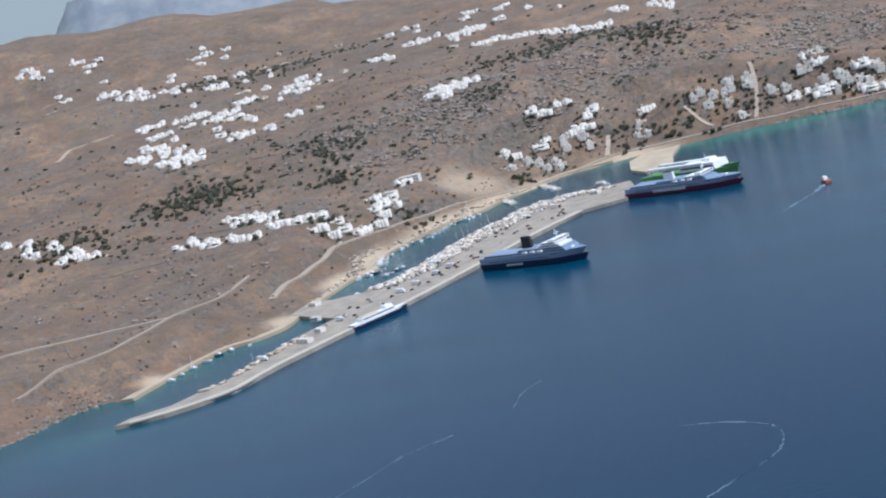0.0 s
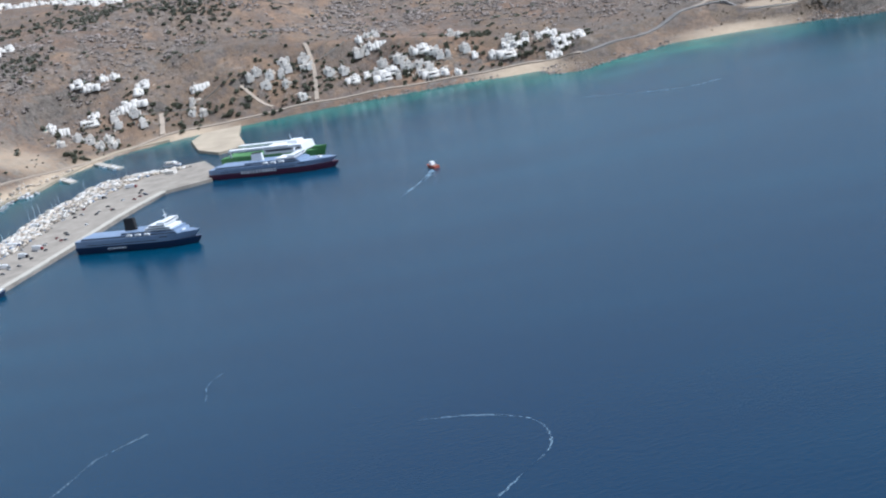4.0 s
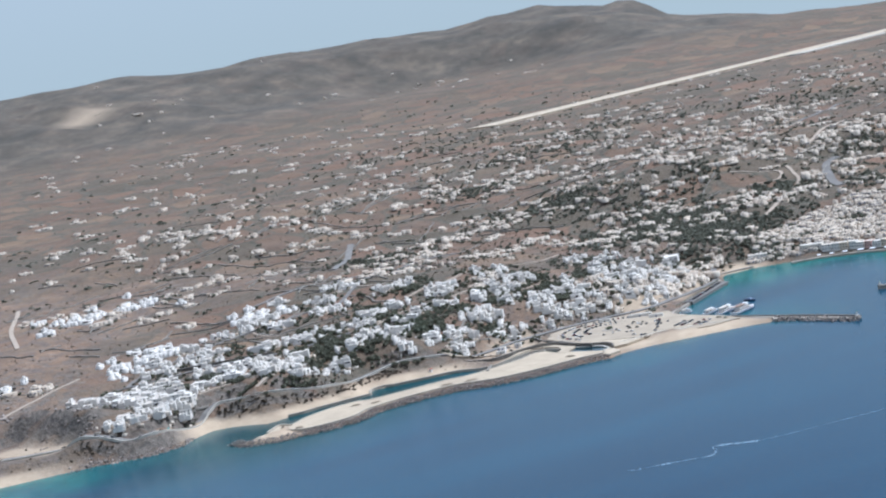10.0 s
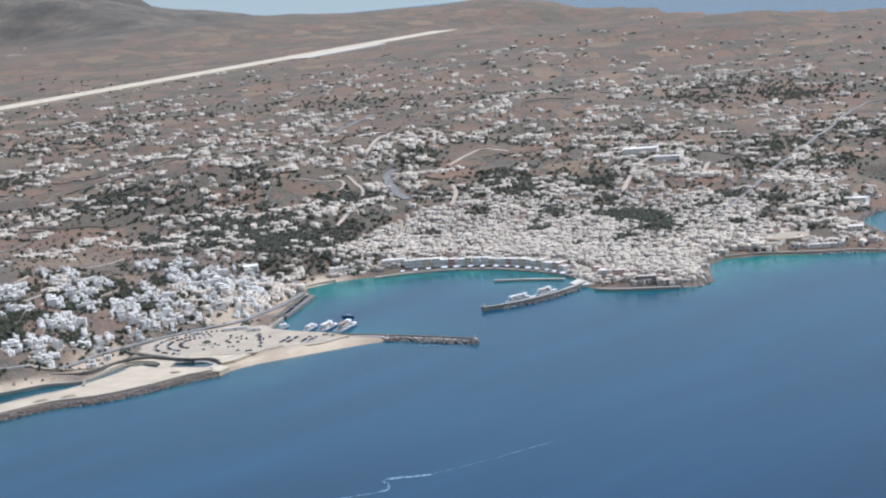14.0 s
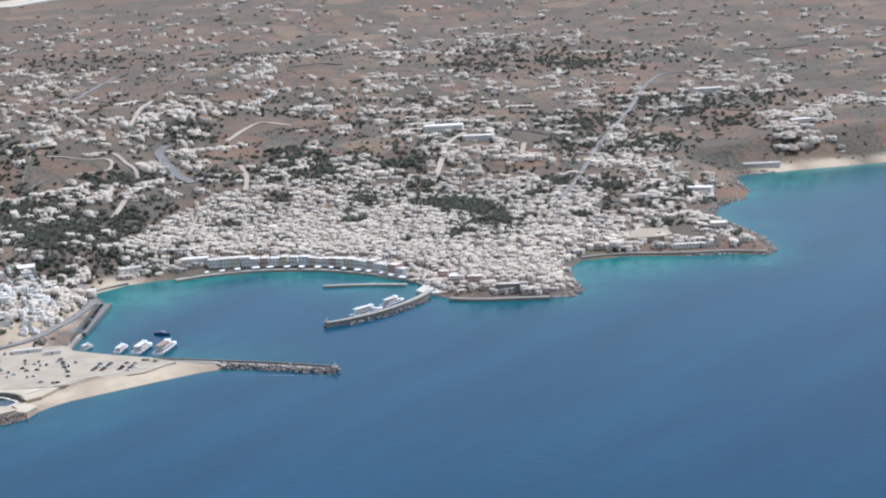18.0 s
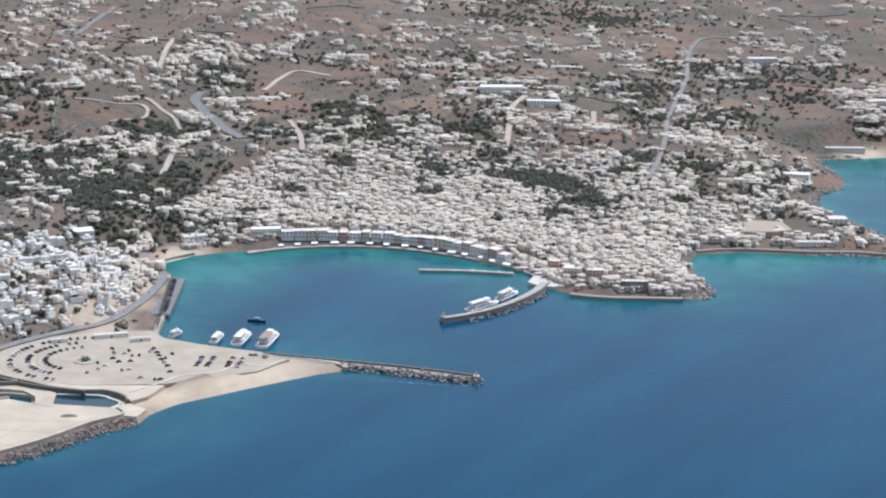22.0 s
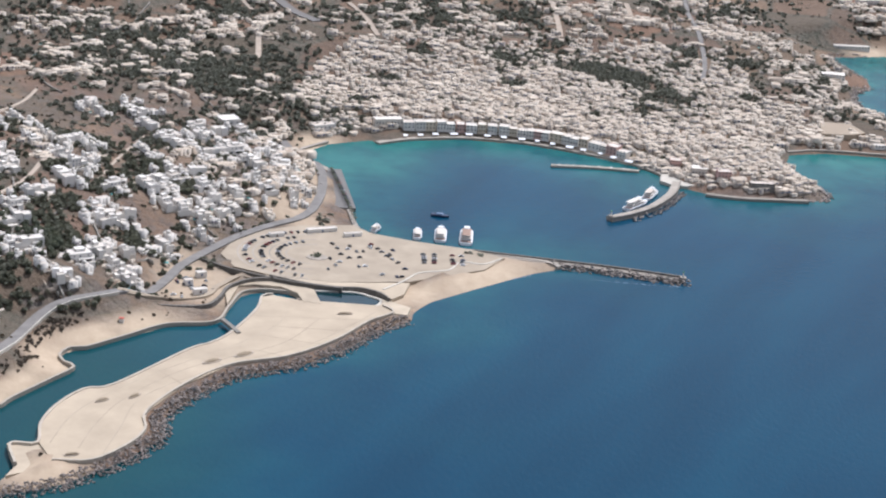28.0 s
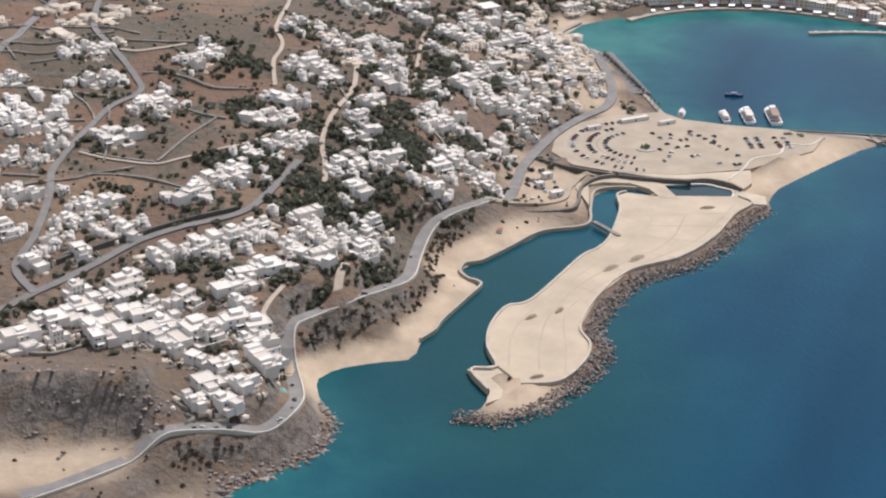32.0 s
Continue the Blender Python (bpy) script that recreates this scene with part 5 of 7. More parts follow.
def spots(clusters, seed, gap, margin=5.0):
    rng = np.random.RandomState(seed)
    found = []
    for cx, cy, rx, ry, n in clusters:
        u = rng.uniform(-1, 1, (n * 6, 2))
        u = u[(u ** 2).sum(1) < 1]
        p = u * np.sqrt((u ** 2).sum(1))[:, None] * (rx * 1.35, ry * 1.35) + (cx, cy)
        p = p[shore_distance(*p.T) > margin]
        p = p[~within(p[:, 0], p[:, 1], CAR_PARK) & ~within(p[:, 0], p[:, 1], SPIT_DECK)]
        got = 0
        for x, y in p:
            if got < n and free_spot(x, y, gap):
                found.append((x, y))
                got += 1
    p = np.array(found)
    return np.column_stack([p, heights(*p.T)])


rng = np.random.RandomState(21)


def facing(x, y):
    """Houses look down to the sea, with some scatter."""
    return (math.radians(35) if y > 300 else math.radians(75)) * (1 if x < -240 or y < 300 else 0.2) + rng.normal(0, 0.13) + (rng.choice((0, 0, 0, 1.57)) if y > 300 else 0)


near = np.array(SITES_A + SITES_B + SITES_C + SITES_D + SITES_E, float)
near = near + rng.uniform(-0.5, 0.5, near.shape)
near = np.array([p for p in near if free_spot(p[0], p[1], 2.2) and np.hypot(ROAD_POINTS[:, 0] - p[0], ROAD_POINTS[:, 1] - p[1]).min() > 3.6])
near = np.column_stack([near, heights(*near.T)])
bay = spots(BAY_CLUSTERS, 4, 3.9)
masters, single, rest = {}, [], []
for i, (x, y, z) in enumerate(near):
    (single if len(single) < 205 else rest).append((x, y, z))
for i, (x, y, z) in enumerate(bay):
    (single if len(single) < 232 and x > -500 else rest).append((x, y, z))
for x, y, z in single:
    k = int(rng.randint(0, 15) if y > 300 and np.hypot(ROAD_POINTS[:, 0] - x, ROAD_POINTS[:, 1] - y).min() > 7 else rng.randint(0, 8))
    scale = rng.choice((0.65, 0.75, 0.9, 1.0, 1.15)) * rng.uniform(0.92, 1.08) * (1.4 if 300 < y < 425 else 1.12 if y > 300 else 0.95)
    place = Matrix.LocRotScale((x, y, z + 0.25), Euler((0, 0, facing(x, y))), (scale, scale, rng.uniform(0.9, 1.1)))
    if k not in masters:
        kind, parts = PLANS[k]
        ob = thing("house", "white cubic villa with terraces on the dry hillside" if kind == "villa" else "white cubic house with flat roofs on the hillside", "house", "hillside houses", place)
        for name, pile, slot in parts:
            part(name, pile, HOUSE_MATS[slot], ob)
        masters[k] = ob
    else:
        ob = copy_thing(masters[k], place)
        ob.scale = (scale, scale, 1 if y > 300 else 0.95)
    if z < 6:
        ob["label"] = "white cubic house with flat roofs near the shore"
infill = spots([(x, y, 6.0, 6.0, 2) for x, y, _ in near if y > 425], 14, 2.9)
strewn("hillside_cottages", KINDS, [(rng.randint(0, 32), x, y, z + 0.2, facing(x, y), s, s, rng.uniform(0.6, 0.95)) for (x, y, z), s in zip(infill, rng.uniform(0.45, 0.85, len(infill)))], HOUSE_MATS, "small white cubic cottages between larger houses", "houses")
hills = spots(HILL_CLUSTERS, 5, 4.6)
strewn("hillside_houses", KINDS, [(rng.randint(0, 15), x, y, z + 0.2, facing(x, y), 1.15 * s, s, 0.85) for (x, y, z), s in zip(np.vstack([hills, np.array(rest)]), rng.uniform(0.6, 1.05, len(hills) + len(rest)))],
       HOUSE_MATS, "white flat-roofed houses scattered over brown hills", "houses")
inland = np.vstack([spots(INLAND_CLUSTERS, 6, 4.4), spots(SOUTH_CLUSTERS, 7, 4.2), spots(FAR_CLUSTERS, 8, 4.6), spots(SCATTER, 9, 4.6), spots(PLAIN_CLUSTERS, 10, 4.4), spots(TERRACE_CLUSTERS, 11, 3.0, 4.0)])
# bare terraced slopes with hardly a house
BARE = [(-311, 813, 16), (-314, 783, 18), (-295, 828, 15), (-238, 906, 22), (-251, 1103, 30), (-260, 796, 10), (-304, 680, 12), (-259, 748, 10), (-363, 880, 22), (-312, 907, 20), (-219, 897, 16), (-117, 972, 16), (-285, 800, 14), (-275, 788, 10), (-67, 950, 14), (-60, 882, 8)]
keep = np.array([rng.uniform() < (0.1 if any(math.hypot(x - a, y - c) < r for a, c, r in BARE) else 0.74) for x, y, _ in inland])
inland = inland[keep]
strewn("inland_houses", KINDS, [(rng.randint(0, 32), x, y, z + 0.2, facing(x, y), s * rng.uniform(1.0, 1.7), s, rng.uniform(0.42, 0.78)) for (x, y, z), s in zip(inland, rng.uniform(0.55, 1.3, len(inland)))],
       TOWN_MATS, "white flat-roofed houses spread over the inland plain", "houses")
# the old town: tightly packed rows behind the harbour
OLD_TOWN = [(-230, 664), (-206, 677), (-190, 681), (-168, 685), (-141, 678), (-119, 666), (-105, 650), (-96, 637), (-87, 627), (-60, 625), (-48, 628), (-45, 634), (-52, 670), (-48, 689),
            (-24, 693), (5, 692), (20, 692), (14, 720), (2, 735), (-12, 740), (-10, 790), (-30, 830), (-80, 840), (-130, 832), (-180, 806), (-212, 780), (-234, 740), (-240, 700)]
GARDENS = [(-104, 765, 13), (-90, 752, 9), (-128, 792, 6), (-85, 733, 11), (-118, 772, 9), (-152, 777, 6), (-138, 833, 11), (-99, 717, 7), (-22, 766, 8), (-65, 812, 6), (-205, 735, 6), (-170, 815, 6), (-130, 800, 8), (-75, 790, 7), (-190, 770, 7), (-50, 745, 5), (-150, 745, 5), (-40, 800, 6), (-215, 700, 5), (-175, 715, 4)]
# a row of taller houses along the harbour front
front_line = resampled([(-197, 680.5), (-176, 684.5), (-150, 682.5), (-127, 672.5), (-110, 660)], 0.5)
FRONT = []
along = 0
while along < len(front_line) - 8:
    w = rng.uniform(3.0, 5.4)
    k = int(along + w)
    if k + 4 >= len(front_line):
        break
    (x, y), d = front_line[k], front_line[k + 3] - front_line[k - 3]
    FRONT.append((x, y, w, rng.uniform(2.2, 3.3), math.degrees(math.atan2(d[1], d[0]))))
    for u in (-1.5, 0, 1.5):
        for v in (-1.2, 1.2):
            taken.setdefault((int((x + u) // 6), int((y + v) // 6)), []).append((x + u, y + v))
    along += 2 * w + rng.choice((0, 0, 1))
tries = rng.uniform((-245, 622), (22, 845), (20000, 2))
tries = tries[within(tries[:, 0], tries[:, 1], OLD_TOWN)]
packed = np.array([p for p in tries if all(math.hypot(p[0] - a, p[1] - c) > r for a, c, r in GARDENS) and rng.uniform() > max(0, p[1] - 735) / 90 + 0.72 * (p[0] > -46 and p[1] > 660) + 0.25 * (p[0] > -24 and p[1] > 660) and free_spot(p[0], p[1], 2.5)])
packed = np.column_stack([packed, heights(*packed.T)])
strewn("old_town_houses", KINDS, [(rng.randint(18, 32), x, y, z + 0.1, 0.28 + 0.3 * math.sin(x / 31) * math.cos(y / 23) + rng.normal(0, 0.06) + rng.choice((0, 0, 0, 1.57)), *(rng.uniform((0.75, 0.6), (1.35, 1.0)) * (1.5 if rng.uniform() < 0.06 else 1)), rng.uniform(0.3, 0.68)) for x, y, z in packed],
       TOWN_MATS, "white cubic houses packed tightly round the old harbour", "houses")


# ---- named buildings of the old town ----
def big_house(label, x, y, w, d, h, turn, mat, n=6, name="town_house"):
    ob = thing(name, label, "building", "", Matrix.LocRotScale((x, y, ground_at(x, y)), Euler((0, 0, radians(turn))), None))
    part("wall_block", walled(Pile(), -w / 2, w / 2, -d / 2, d / 2, -2, h), mat, ob)
    part("roof", Pile().box(-w / 2 + 0.14, w / 2 - 0.14, -d / 2 + 0.14, d / 2 - 0.14, h - 0.1, h + 0.03), m_roof, ob)
    for level in range(2 if h > 2.2 else 1):
        for j in range(n):
            u = -w / 2 + w * (j + 0.5) / n
            part("window", Pile().box(u - 0.22, u + 0.22, -d / 2 - 0.05, -d / 2 + 0.05, 0.5 + level * 1.4, 1.2 + level * 1.4), m_pane, ob)
    part("cornice", Pile().box(-w / 2 - 0.08, w / 2 + 0.08, -d / 2 - 0.1, -d / 2 + 0.02, h + 0.02, h + 0.14), mat, ob)
    return ob


big_house("long pale two-storey school building beside the harbour", -203, 681, 11, 4.5, 2.1, 14, m_roof, 9)
m_cream = plain("cream_plaster", (0.60, 0.50, 0.38), 0.85, 0.06, 0.6)
for n, (x, y, w, h_, turn) in enumerate(FRONT):
    big_house("%s tall house with dark windows on the harbour front" % ("white", "cream", "rose")[(0, 0, 1, 0, 0, 2, 0, 1)[n % 8]], x, y, w, 4.2, h_, turn, (m_wall, m_cream, m_pink)[(0, 0, 1, 0, 0, 2, 0, 1)[n % 8]], 3)
big_house("low white customs building behind the town beach", -228, 672, 9, 5, 1.8, 30, m_wall, 5)
big_house("rose-plastered house at the jetty square", -95, 652, 4, 4, 2.4, -10, m_pink, 4)
big_house("rose-plastered house behind the wharf", -80, 634, 5, 4, 2.4, 2, m_pink, 4)
big_house("pale flat-roofed hall on the town point", -88, 640, 6, 5, 2.2, -5, m_roof, 5)
big_house("dark stone castle building above the wharf", -67, 627.5, 9, 3.5, 2.3, 3, m_stone, 5)
big_house("large white hotel on the far slope", -3, 1046, 16, 6, 3.0, 8, m_wall, 12)
big_house("white hotel terraces above the far beach", 47, 935, 11, 6, 2.4, 15, m_wall, 8)
big_house("large white hotel with many windows on the slope", -134, 896, 20, 8, 3.4, 5, m_wall, 12)
big_house("long white hotel block on the slope", -112, 868, 15, 5, 2.6, 0, m_wall, 10)
big_house("tall white church-like block on the hill", -262, 648, 7, 7, 3.4, 25, m_wall, 3)
big_house("white hotel terraces on the cape", -2, 800, 12, 6, 2.4, -12, m_wall, 9)
big_house("white restaurant row on the cape's shore", -2, 695, 13, 3, 1.2, 2, m_wall, 10)
big_house("pale square building on the cape", 8, 722, 7, 6, 2.4, 5, m_roof, 4)
big_house("beach hotel row behind the far sand", 26, 876, 18, 3, 1.4, 3, m_wall, 12)
big_house("white hotel with rows of dark windows above the marina", -462, -10, 10, 4.5, 2.6, 70, m_wall, 9)
big_house("white guest house above the marina road", -441, -20, 6, 4, 2.2, 60, m_wall, 5)
for k in range(15):
    u = k / 14
    p = resampled([(-196, 678), (-176, 684), (-150, 682), (-128, 672), (-112, 660)], 1.0)
    x, y = p[int(u * (len(p) - 1))]
    ob = thing("awning", "white canvas awning on posts along the harbour front", "awning", "harbour awnings", pose(x, y - 4.6 + rng.uniform(-0.4, 0.4), 0.85, 0, 0, -30 + 25 * (1 - u) * 2))
    ob.scale = (rng.uniform(0.5, 1.0), rng.uniform(0.7, 1.0), 1)
    part("canopy", Pile().faces([(-1.6, -0.8, 0.8), (1.6, -0.8, 0.8), (1.6, 0.8, 1.15), (-1.6, 0.8, 1.15), (-1.6, -0.8, 0.7), (1.6, -0.8, 0.7), (1.6, 0.8, 1.05), (-1.6, 0.8, 1.05)], [(0, 1, 2, 3), (4, 5, 1, 0), (7, 6, 5, 4), (5, 6, 2, 1), (4, 0, 3, 7), (3, 2, 6, 7)]), m_white_paint, ob)
    for px in (-1.5, 1.5):
        for py in (-0.7, 0.7):
            part("post", Pile().tube((px, py, 0), (px, py, 0.75), 0.05, 5), m_bark, ob)


# ---- patios, garden walls and steps round the houses ----
GARDEN_KINDS = [Pile().box(-1.8, 1.8, -0.08, 0.08, -1.0, 0.4).arrays(), Pile().box(-1.5, 1.5, -0.08, 0.08, -1.0, 0.35).box(1.34, 1.5, 0.08, 2.0, -1.0, 0.35).arrays(),
                Pile().box(-1.4, 1.4, -1.0, 1.0, -1.2, 0.12, 1).box(-1.5, 1.5, -1.12, -1.0, -1.2, 0.35).arrays(), Pile().box(-0.5, 0.5, -0.45, 0.45, -1.0, 0.85).arrays(),
                Pile().box(-0.3, 0.3, -1.2, -0.4, -1, 0.1, 1).box(-0.3, 0.3, -0.4, 0.4, -1, 0.3, 1).box(-0.3, 0.3, 0.4, 1.2, -1, 0.5, 1).arrays(), Pile().box(-1.0, 1.0, -0.6, 0.6, -1.0, 0.06, 2).box(-1.2, 1.2, -0.8, 0.8, -1.1, 0.03, 1).arrays()]
GARDEN_KINDS += [Pile().box(-2.6, 2.6, -0.14, 0.14, -1.2, 0.45, 3).arrays(), Pile().box(-2.2, 2.2, -0.12, 0.12, -1.2, 0.4, 3).box(-2.2, -1.95, 0.12, 2.4, -1.2, 0.4, 3).arrays(), Pile().box(-0.9, 0.9, -0.6, 0.6, 0.72, 0.78, 4).box(-0.85, -0.8, -0.55, -0.5, -1, 0.72, 4).box(0.8, 0.85, -0.55, -0.5, -1, 0.72, 4).box(-0.85, -0.8, 0.5, 0.55, -1, 0.72, 4).box(0.8, 0.85, 0.5, 0.55, -1, 0.72, 4).arrays()]
around = []
for group, count, reach in ((near, 13, 5.4), (bay, 2, 4.2), (inland, 1, 4.0)):
    for x, y, _ in group:
        turn = facing(x, y)
        for _ in range(count):
            a, q = rng.uniform(0, 6.283), rng.uniform(2.0, reach)
            around.append((rng.choice((0, 0, 1, 1, 2, 2, 2, 3, 3, 3, 4, 5, 6, 6, 7, 7, 8)), x + q * math.cos(a), y + q * math.sin(a), turn + rng.choice((0, 1.57)) + rng.normal(0, 0.15), rng.uniform(0.6, 1.2)))
around = np.array(around)
around = around[shore_distance(around[:, 1], around[:, 2]) > 4]
around = around[~within(around[:, 1], around[:, 2], CAR_PARK) & np.array([(np.hypot(ROAD_POINTS[:, 0] - r[1], ROAD_POINTS[:, 1] - r[2]) > ROAD_POINTS[:, 2] / 2 + 1.4).all() for r in around])]
strewn("garden_walls", GARDEN_KINDS, [(k, x, y, z + 0.1, turn, s, s, 1) for (k, x, y, turn, s), z in zip(around, surface(around[:, 1], around[:, 2]))], [m_walls, m_roofs, m_pool, m_stone, m_bark],
       "whitewashed garden walls, patios and steps between houses", "garden walls")


# ---- trees, scrub, rocks and field walls ----
def leafy(seed, n, rx, rz, size, low=0.25, mat=0):
    """A crown of n small leaf clumps with an uneven outline and gaps."""
    r = random.Random(seed)
    p = Pile()
    lobes = [(r.uniform(-0.5, 0.5) * rx, r.uniform(-0.5, 0.5) * rx, low + r.uniform(0.3, 0.8) * rz, r.uniform(0.45, 0.75) * rx) for _ in range(5)]
    for k in range(n):
        lx, ly, lz, lr = lobes[k % 5]
        d = Vector((r.gauss(0, 1), r.gauss(0, 1), r.gauss(0, 0.8))).normalized()
        c = Vector((lx, ly, lz)) + d * lr * r.uniform(0.6, 1.0)
        c.z = max(c.z, low * 0.6)
        q = d.to_track_quat("Z", "Y").to_matrix() @ Euler((r.uniform(-0.7, 0.7), r.uniform(-0.7, 0.7), r.uniform(0, 6))).to_matrix()
        s = size * r.uniform(0.6, 1.3)
        p.faces([c + q @ Vector(v) * s for v in ((-1, -0.5, 0), (0.1, -0.9, 0.15), (1, -0.2, 0), (0.6, 0.8, -0.15), (-0.6, 0.7, 0.1))], [(0, 1, 2, 3, 4)], mat)
    return p


def tuft(seed):
    r = random.Random(seed)
    p = Pile()
    for k in range(9):
        a, t_ = r.uniform(0, 6.28), r.uniform(0.2, 0.9)
        x, y = math.cos(a) * t_ * 0.5, math.sin(a) * t_ * 0.5
        w, h_ = r.uniform(0.25, 0.5), r.uniform(0.35, 0.75)
        ca, sa = math.cos(a + 1.2) * w, math.sin(a + 1.2) * w
        p.faces([(x - ca, y - sa, -0.2), (x + ca, y + sa, -0.2), (x * 0.6 + ca * 0.6, y * 0.6 + sa * 0.6, h_), (x * 0.6 - ca * 0.7, y * 0.6 - sa * 0.7, h_ * 0.85)], [(0, 1, 2, 3)])
    return p


def boulder(seed):
    """An angular rock with broken faces."""
    r = random.Random(seed)
    bm = bmesh.new()
    for _ in range(11):
        d = Vector((r.gauss(0, 1), r.gauss(0, 1), r.gauss(0, 0.7))).normalized() * r.uniform(0.75, 1.1)
        bm.verts.new((d.x, d.y * 0.8, d.z * 0.7))
    bmesh.ops.convex_hull(bm, input=bm.verts)
    bmesh.ops.delete(bm, geom=[v for v in bm.verts if not v.link_faces], context="VERTS")
    bm.verts.index_update()
    p = Pile().faces([v.co for v in bm.verts], [[v.index for v in f.verts] for f in bm.faces])
    bm.free()
    return p


WOODS_NEAR = [(-347, 517, 6), (-346, 547, 6), (-360, 444, 4), (-332, 464, 9), (-326, 487, 5), (-303, 502, 8), (-310, 473, 7), (-296, 498, 7), (-308, 427, 4), (-308, 463, 5), (-282, 574, 7),
    (-278, 485, 4), (-317, 457, 6), (-287, 609, 8), (-348, 481, 4), (-338, 474, 5), (-320, 444, 4), (-322, 420, 3), (-335, 413, 3), (-358, 420, 3), (-368, 402, 3), (-302, 525, 5)]
WOODS_SLOPE = [(-294, 563, 6), (-280, 518, 5), (-325, 504, 5), (-327, 406, 3), (-316, 413, 4), (-302, 422, 4), (-293, 447, 3), (-288, 464, 4), (-266, 691, 10), (-253, 660, 8),
    (-239, 682, 9), (-250, 713, 10), (-278, 702, 10), (-222, 682, 6), (-254, 647, 8), (-230, 675, 6), (-296, 638, 6), (-293, 547, 5), (-288, 758, 8), (-307, 755, 8), (-343, 709, 8), (-304, 587, 8), (-308, 552, 5)]
WOODS_TOWN = [(-270, 564, 5), (-276, 516, 4), (-304, 491, 6), (-252, 747, 9), (-90, 777, 9), (-87, 745, 9), (-113, 778, 8), (-112, 712, 5), (-84, 719, 6), (-135, 780, 5), (-157, 786, 6), (-15, 797, 8), (-28, 904, 8),
    (-101, 763, 13), (-85, 733, 9), (-118, 772, 8), (-152, 777, 6), (-138, 833, 10), (-99, 717, 6), (-22, 766, 7), (-65, 812, 5), (-205, 735, 4), (-170, 815, 5), (-130, 800, 7), (-75, 790, 6), (-190, 770, 6), (-50, 745, 4), (-150, 745, 4), (-40, 800, 5), (-215, 700, 4), (-175, 715, 3)]
WOODS_FAR = [(-520, -113, 13), (-530, -106, 11), (-472, -171, 16), (-427, -12, 6), (-468, 70, 4), (-476, 92, 4), (-462, 128, 3), (-470, 152, 4), (-446, 192, 3), (-452, 228, 4), (-478, 120, 5), (-494, 90, 5), (-420, 240, 3), (-504, -45, 7), (-550, -44, 11), (-980, -89, 40), (-1031, -127, 40), (-583, 130, 12), (-635, 78, 20), (-544, 37, 7), (-469, 40, 3), (-418, -53, 6),
    (-393, 769, 17), (-426, 773, 18), (-340, 756, 13), (-151, 769, 7), (-201, 810, 9), (-330, 811, 9), (-587, 997, 24), (-274, 793, 10), (-537, 862, 16), (-464, 656, 16), (-351, 481, 6)]
WOODS_SLOPES = [(-275, 788, 9), (-301, 744, 13), (-272, 698, 12), (-257, 687, 9), (-328, 757, 12), (-181, 804, 7), (-145, 834, 8), (-154, 1140, 22), (-84, 1195, 30), (-67, 950, 13), (-60, 882, 9), (-45, 802, 8), (-203, 841, 8), (-271, 879, 8), (-230, 800, 8), (-294, 691, 10),
    (-285, 720, 11), (-310, 720, 10), (-262, 725, 9), (-105, 768, 9), (-92, 752, 8)]
WOODS_INLAND = [(2, 728, 5), (10, 714, 3), (-14, 730, 4), (-322, 690, 10), (-186, 822, 8), (-32, 897, 8), (-67, 809, 5), (-9, 787, 7), (-274, 789, 8), (-189, 836, 9), (-205, 822, 7), (-165, 837, 7), (-42, 1025, 13), (-19, 974, 8), (-92, 1180, 14), (9, 944, 8), (-266, 895, 7),
    (-600, 1120, 40), (-300, 1180, 30), (-800, 1150, 50), (-150, 1250, 30), (-450, 1200, 40), (20, 1020, 20)]
rng = np.random.RandomState(31)
LEAFY = [leafy(40 + k, 44, 1.05, 1.2, 0.5).arrays() for k in range(6)]
green = []
for cx, cy, r in WOODS_NEAR + WOODS_SLOPE + WOODS_TOWN + WOODS_SLOPES + WOODS_FAR + WOODS_INLAND:
    n = int(min(150, 8 + r * r * 0.75))
    r = r * (1.15 if 330 < cy < 640 else 1.9)
    a, q = rng.uniform(0, 6.283, n), r * np.sqrt(rng.uniform(0, 1, n)) * (1 if 330 < cy < 640 else 1 + 0.35 * rng.normal(0, 1, n))
    green += [(cx + q_ * math.cos(a_), cy + q_ * math.sin(a_), rng.uniform(0.7, 1.35)) for a_, q_ in zip(a, q)]
# gardens beside the houses
for group, share, count in ((near, 0.85, 3), (bay, 0.9, 3), (hills, 0.4, 1), (inland, 0.85, 3), (packed, 0.34, 1)):
    for x, y, _ in group:
        if rng.uniform() < share:
            for _ in range(rng.randint(1, count + 1)):
                a, q = rng.uniform(0, 6.283), rng.uniform(2.4, 5.0)
                green.append((x + q * math.cos(a), y + q * math.sin(a), rng.uniform(0.4, 1.0) * (1.35 if y < 330 else 1)))
# thickets that fill the ground between houses
SPREADS = [((-400, 380), (-240, 660), 5200, 13, near), ((-470, 600), (-230, 820), 900, 13, inland), ((-340, 780), (40, 1000), 1500, 12, inland), ((-700, 640), (-300, 1050), 1100, 16, inland), ((-520, 20), (-400, 270), 900, 10, bay), ((-240, 730), (10, 860), 1900, 11, packed), ((-300, 860), (40, 1010), 1300, 11, inland)]
for low_, high_, n, reach, group in SPREADS:
    q = rng.uniform(low_, high_, (n, 2))
    q = q[ripple(q[:, 0], q[:, 1], 30, 17) + rng.normal(0, 0.35, len(q)) > -0.15]
    for x, y in q:
        gap = np.hypot(group[:, 0] - x, group[:, 1] - y).min()
        if 2.2 < gap < reach:
            green.append((x, y, rng.uniform(0.45, 1.15)))
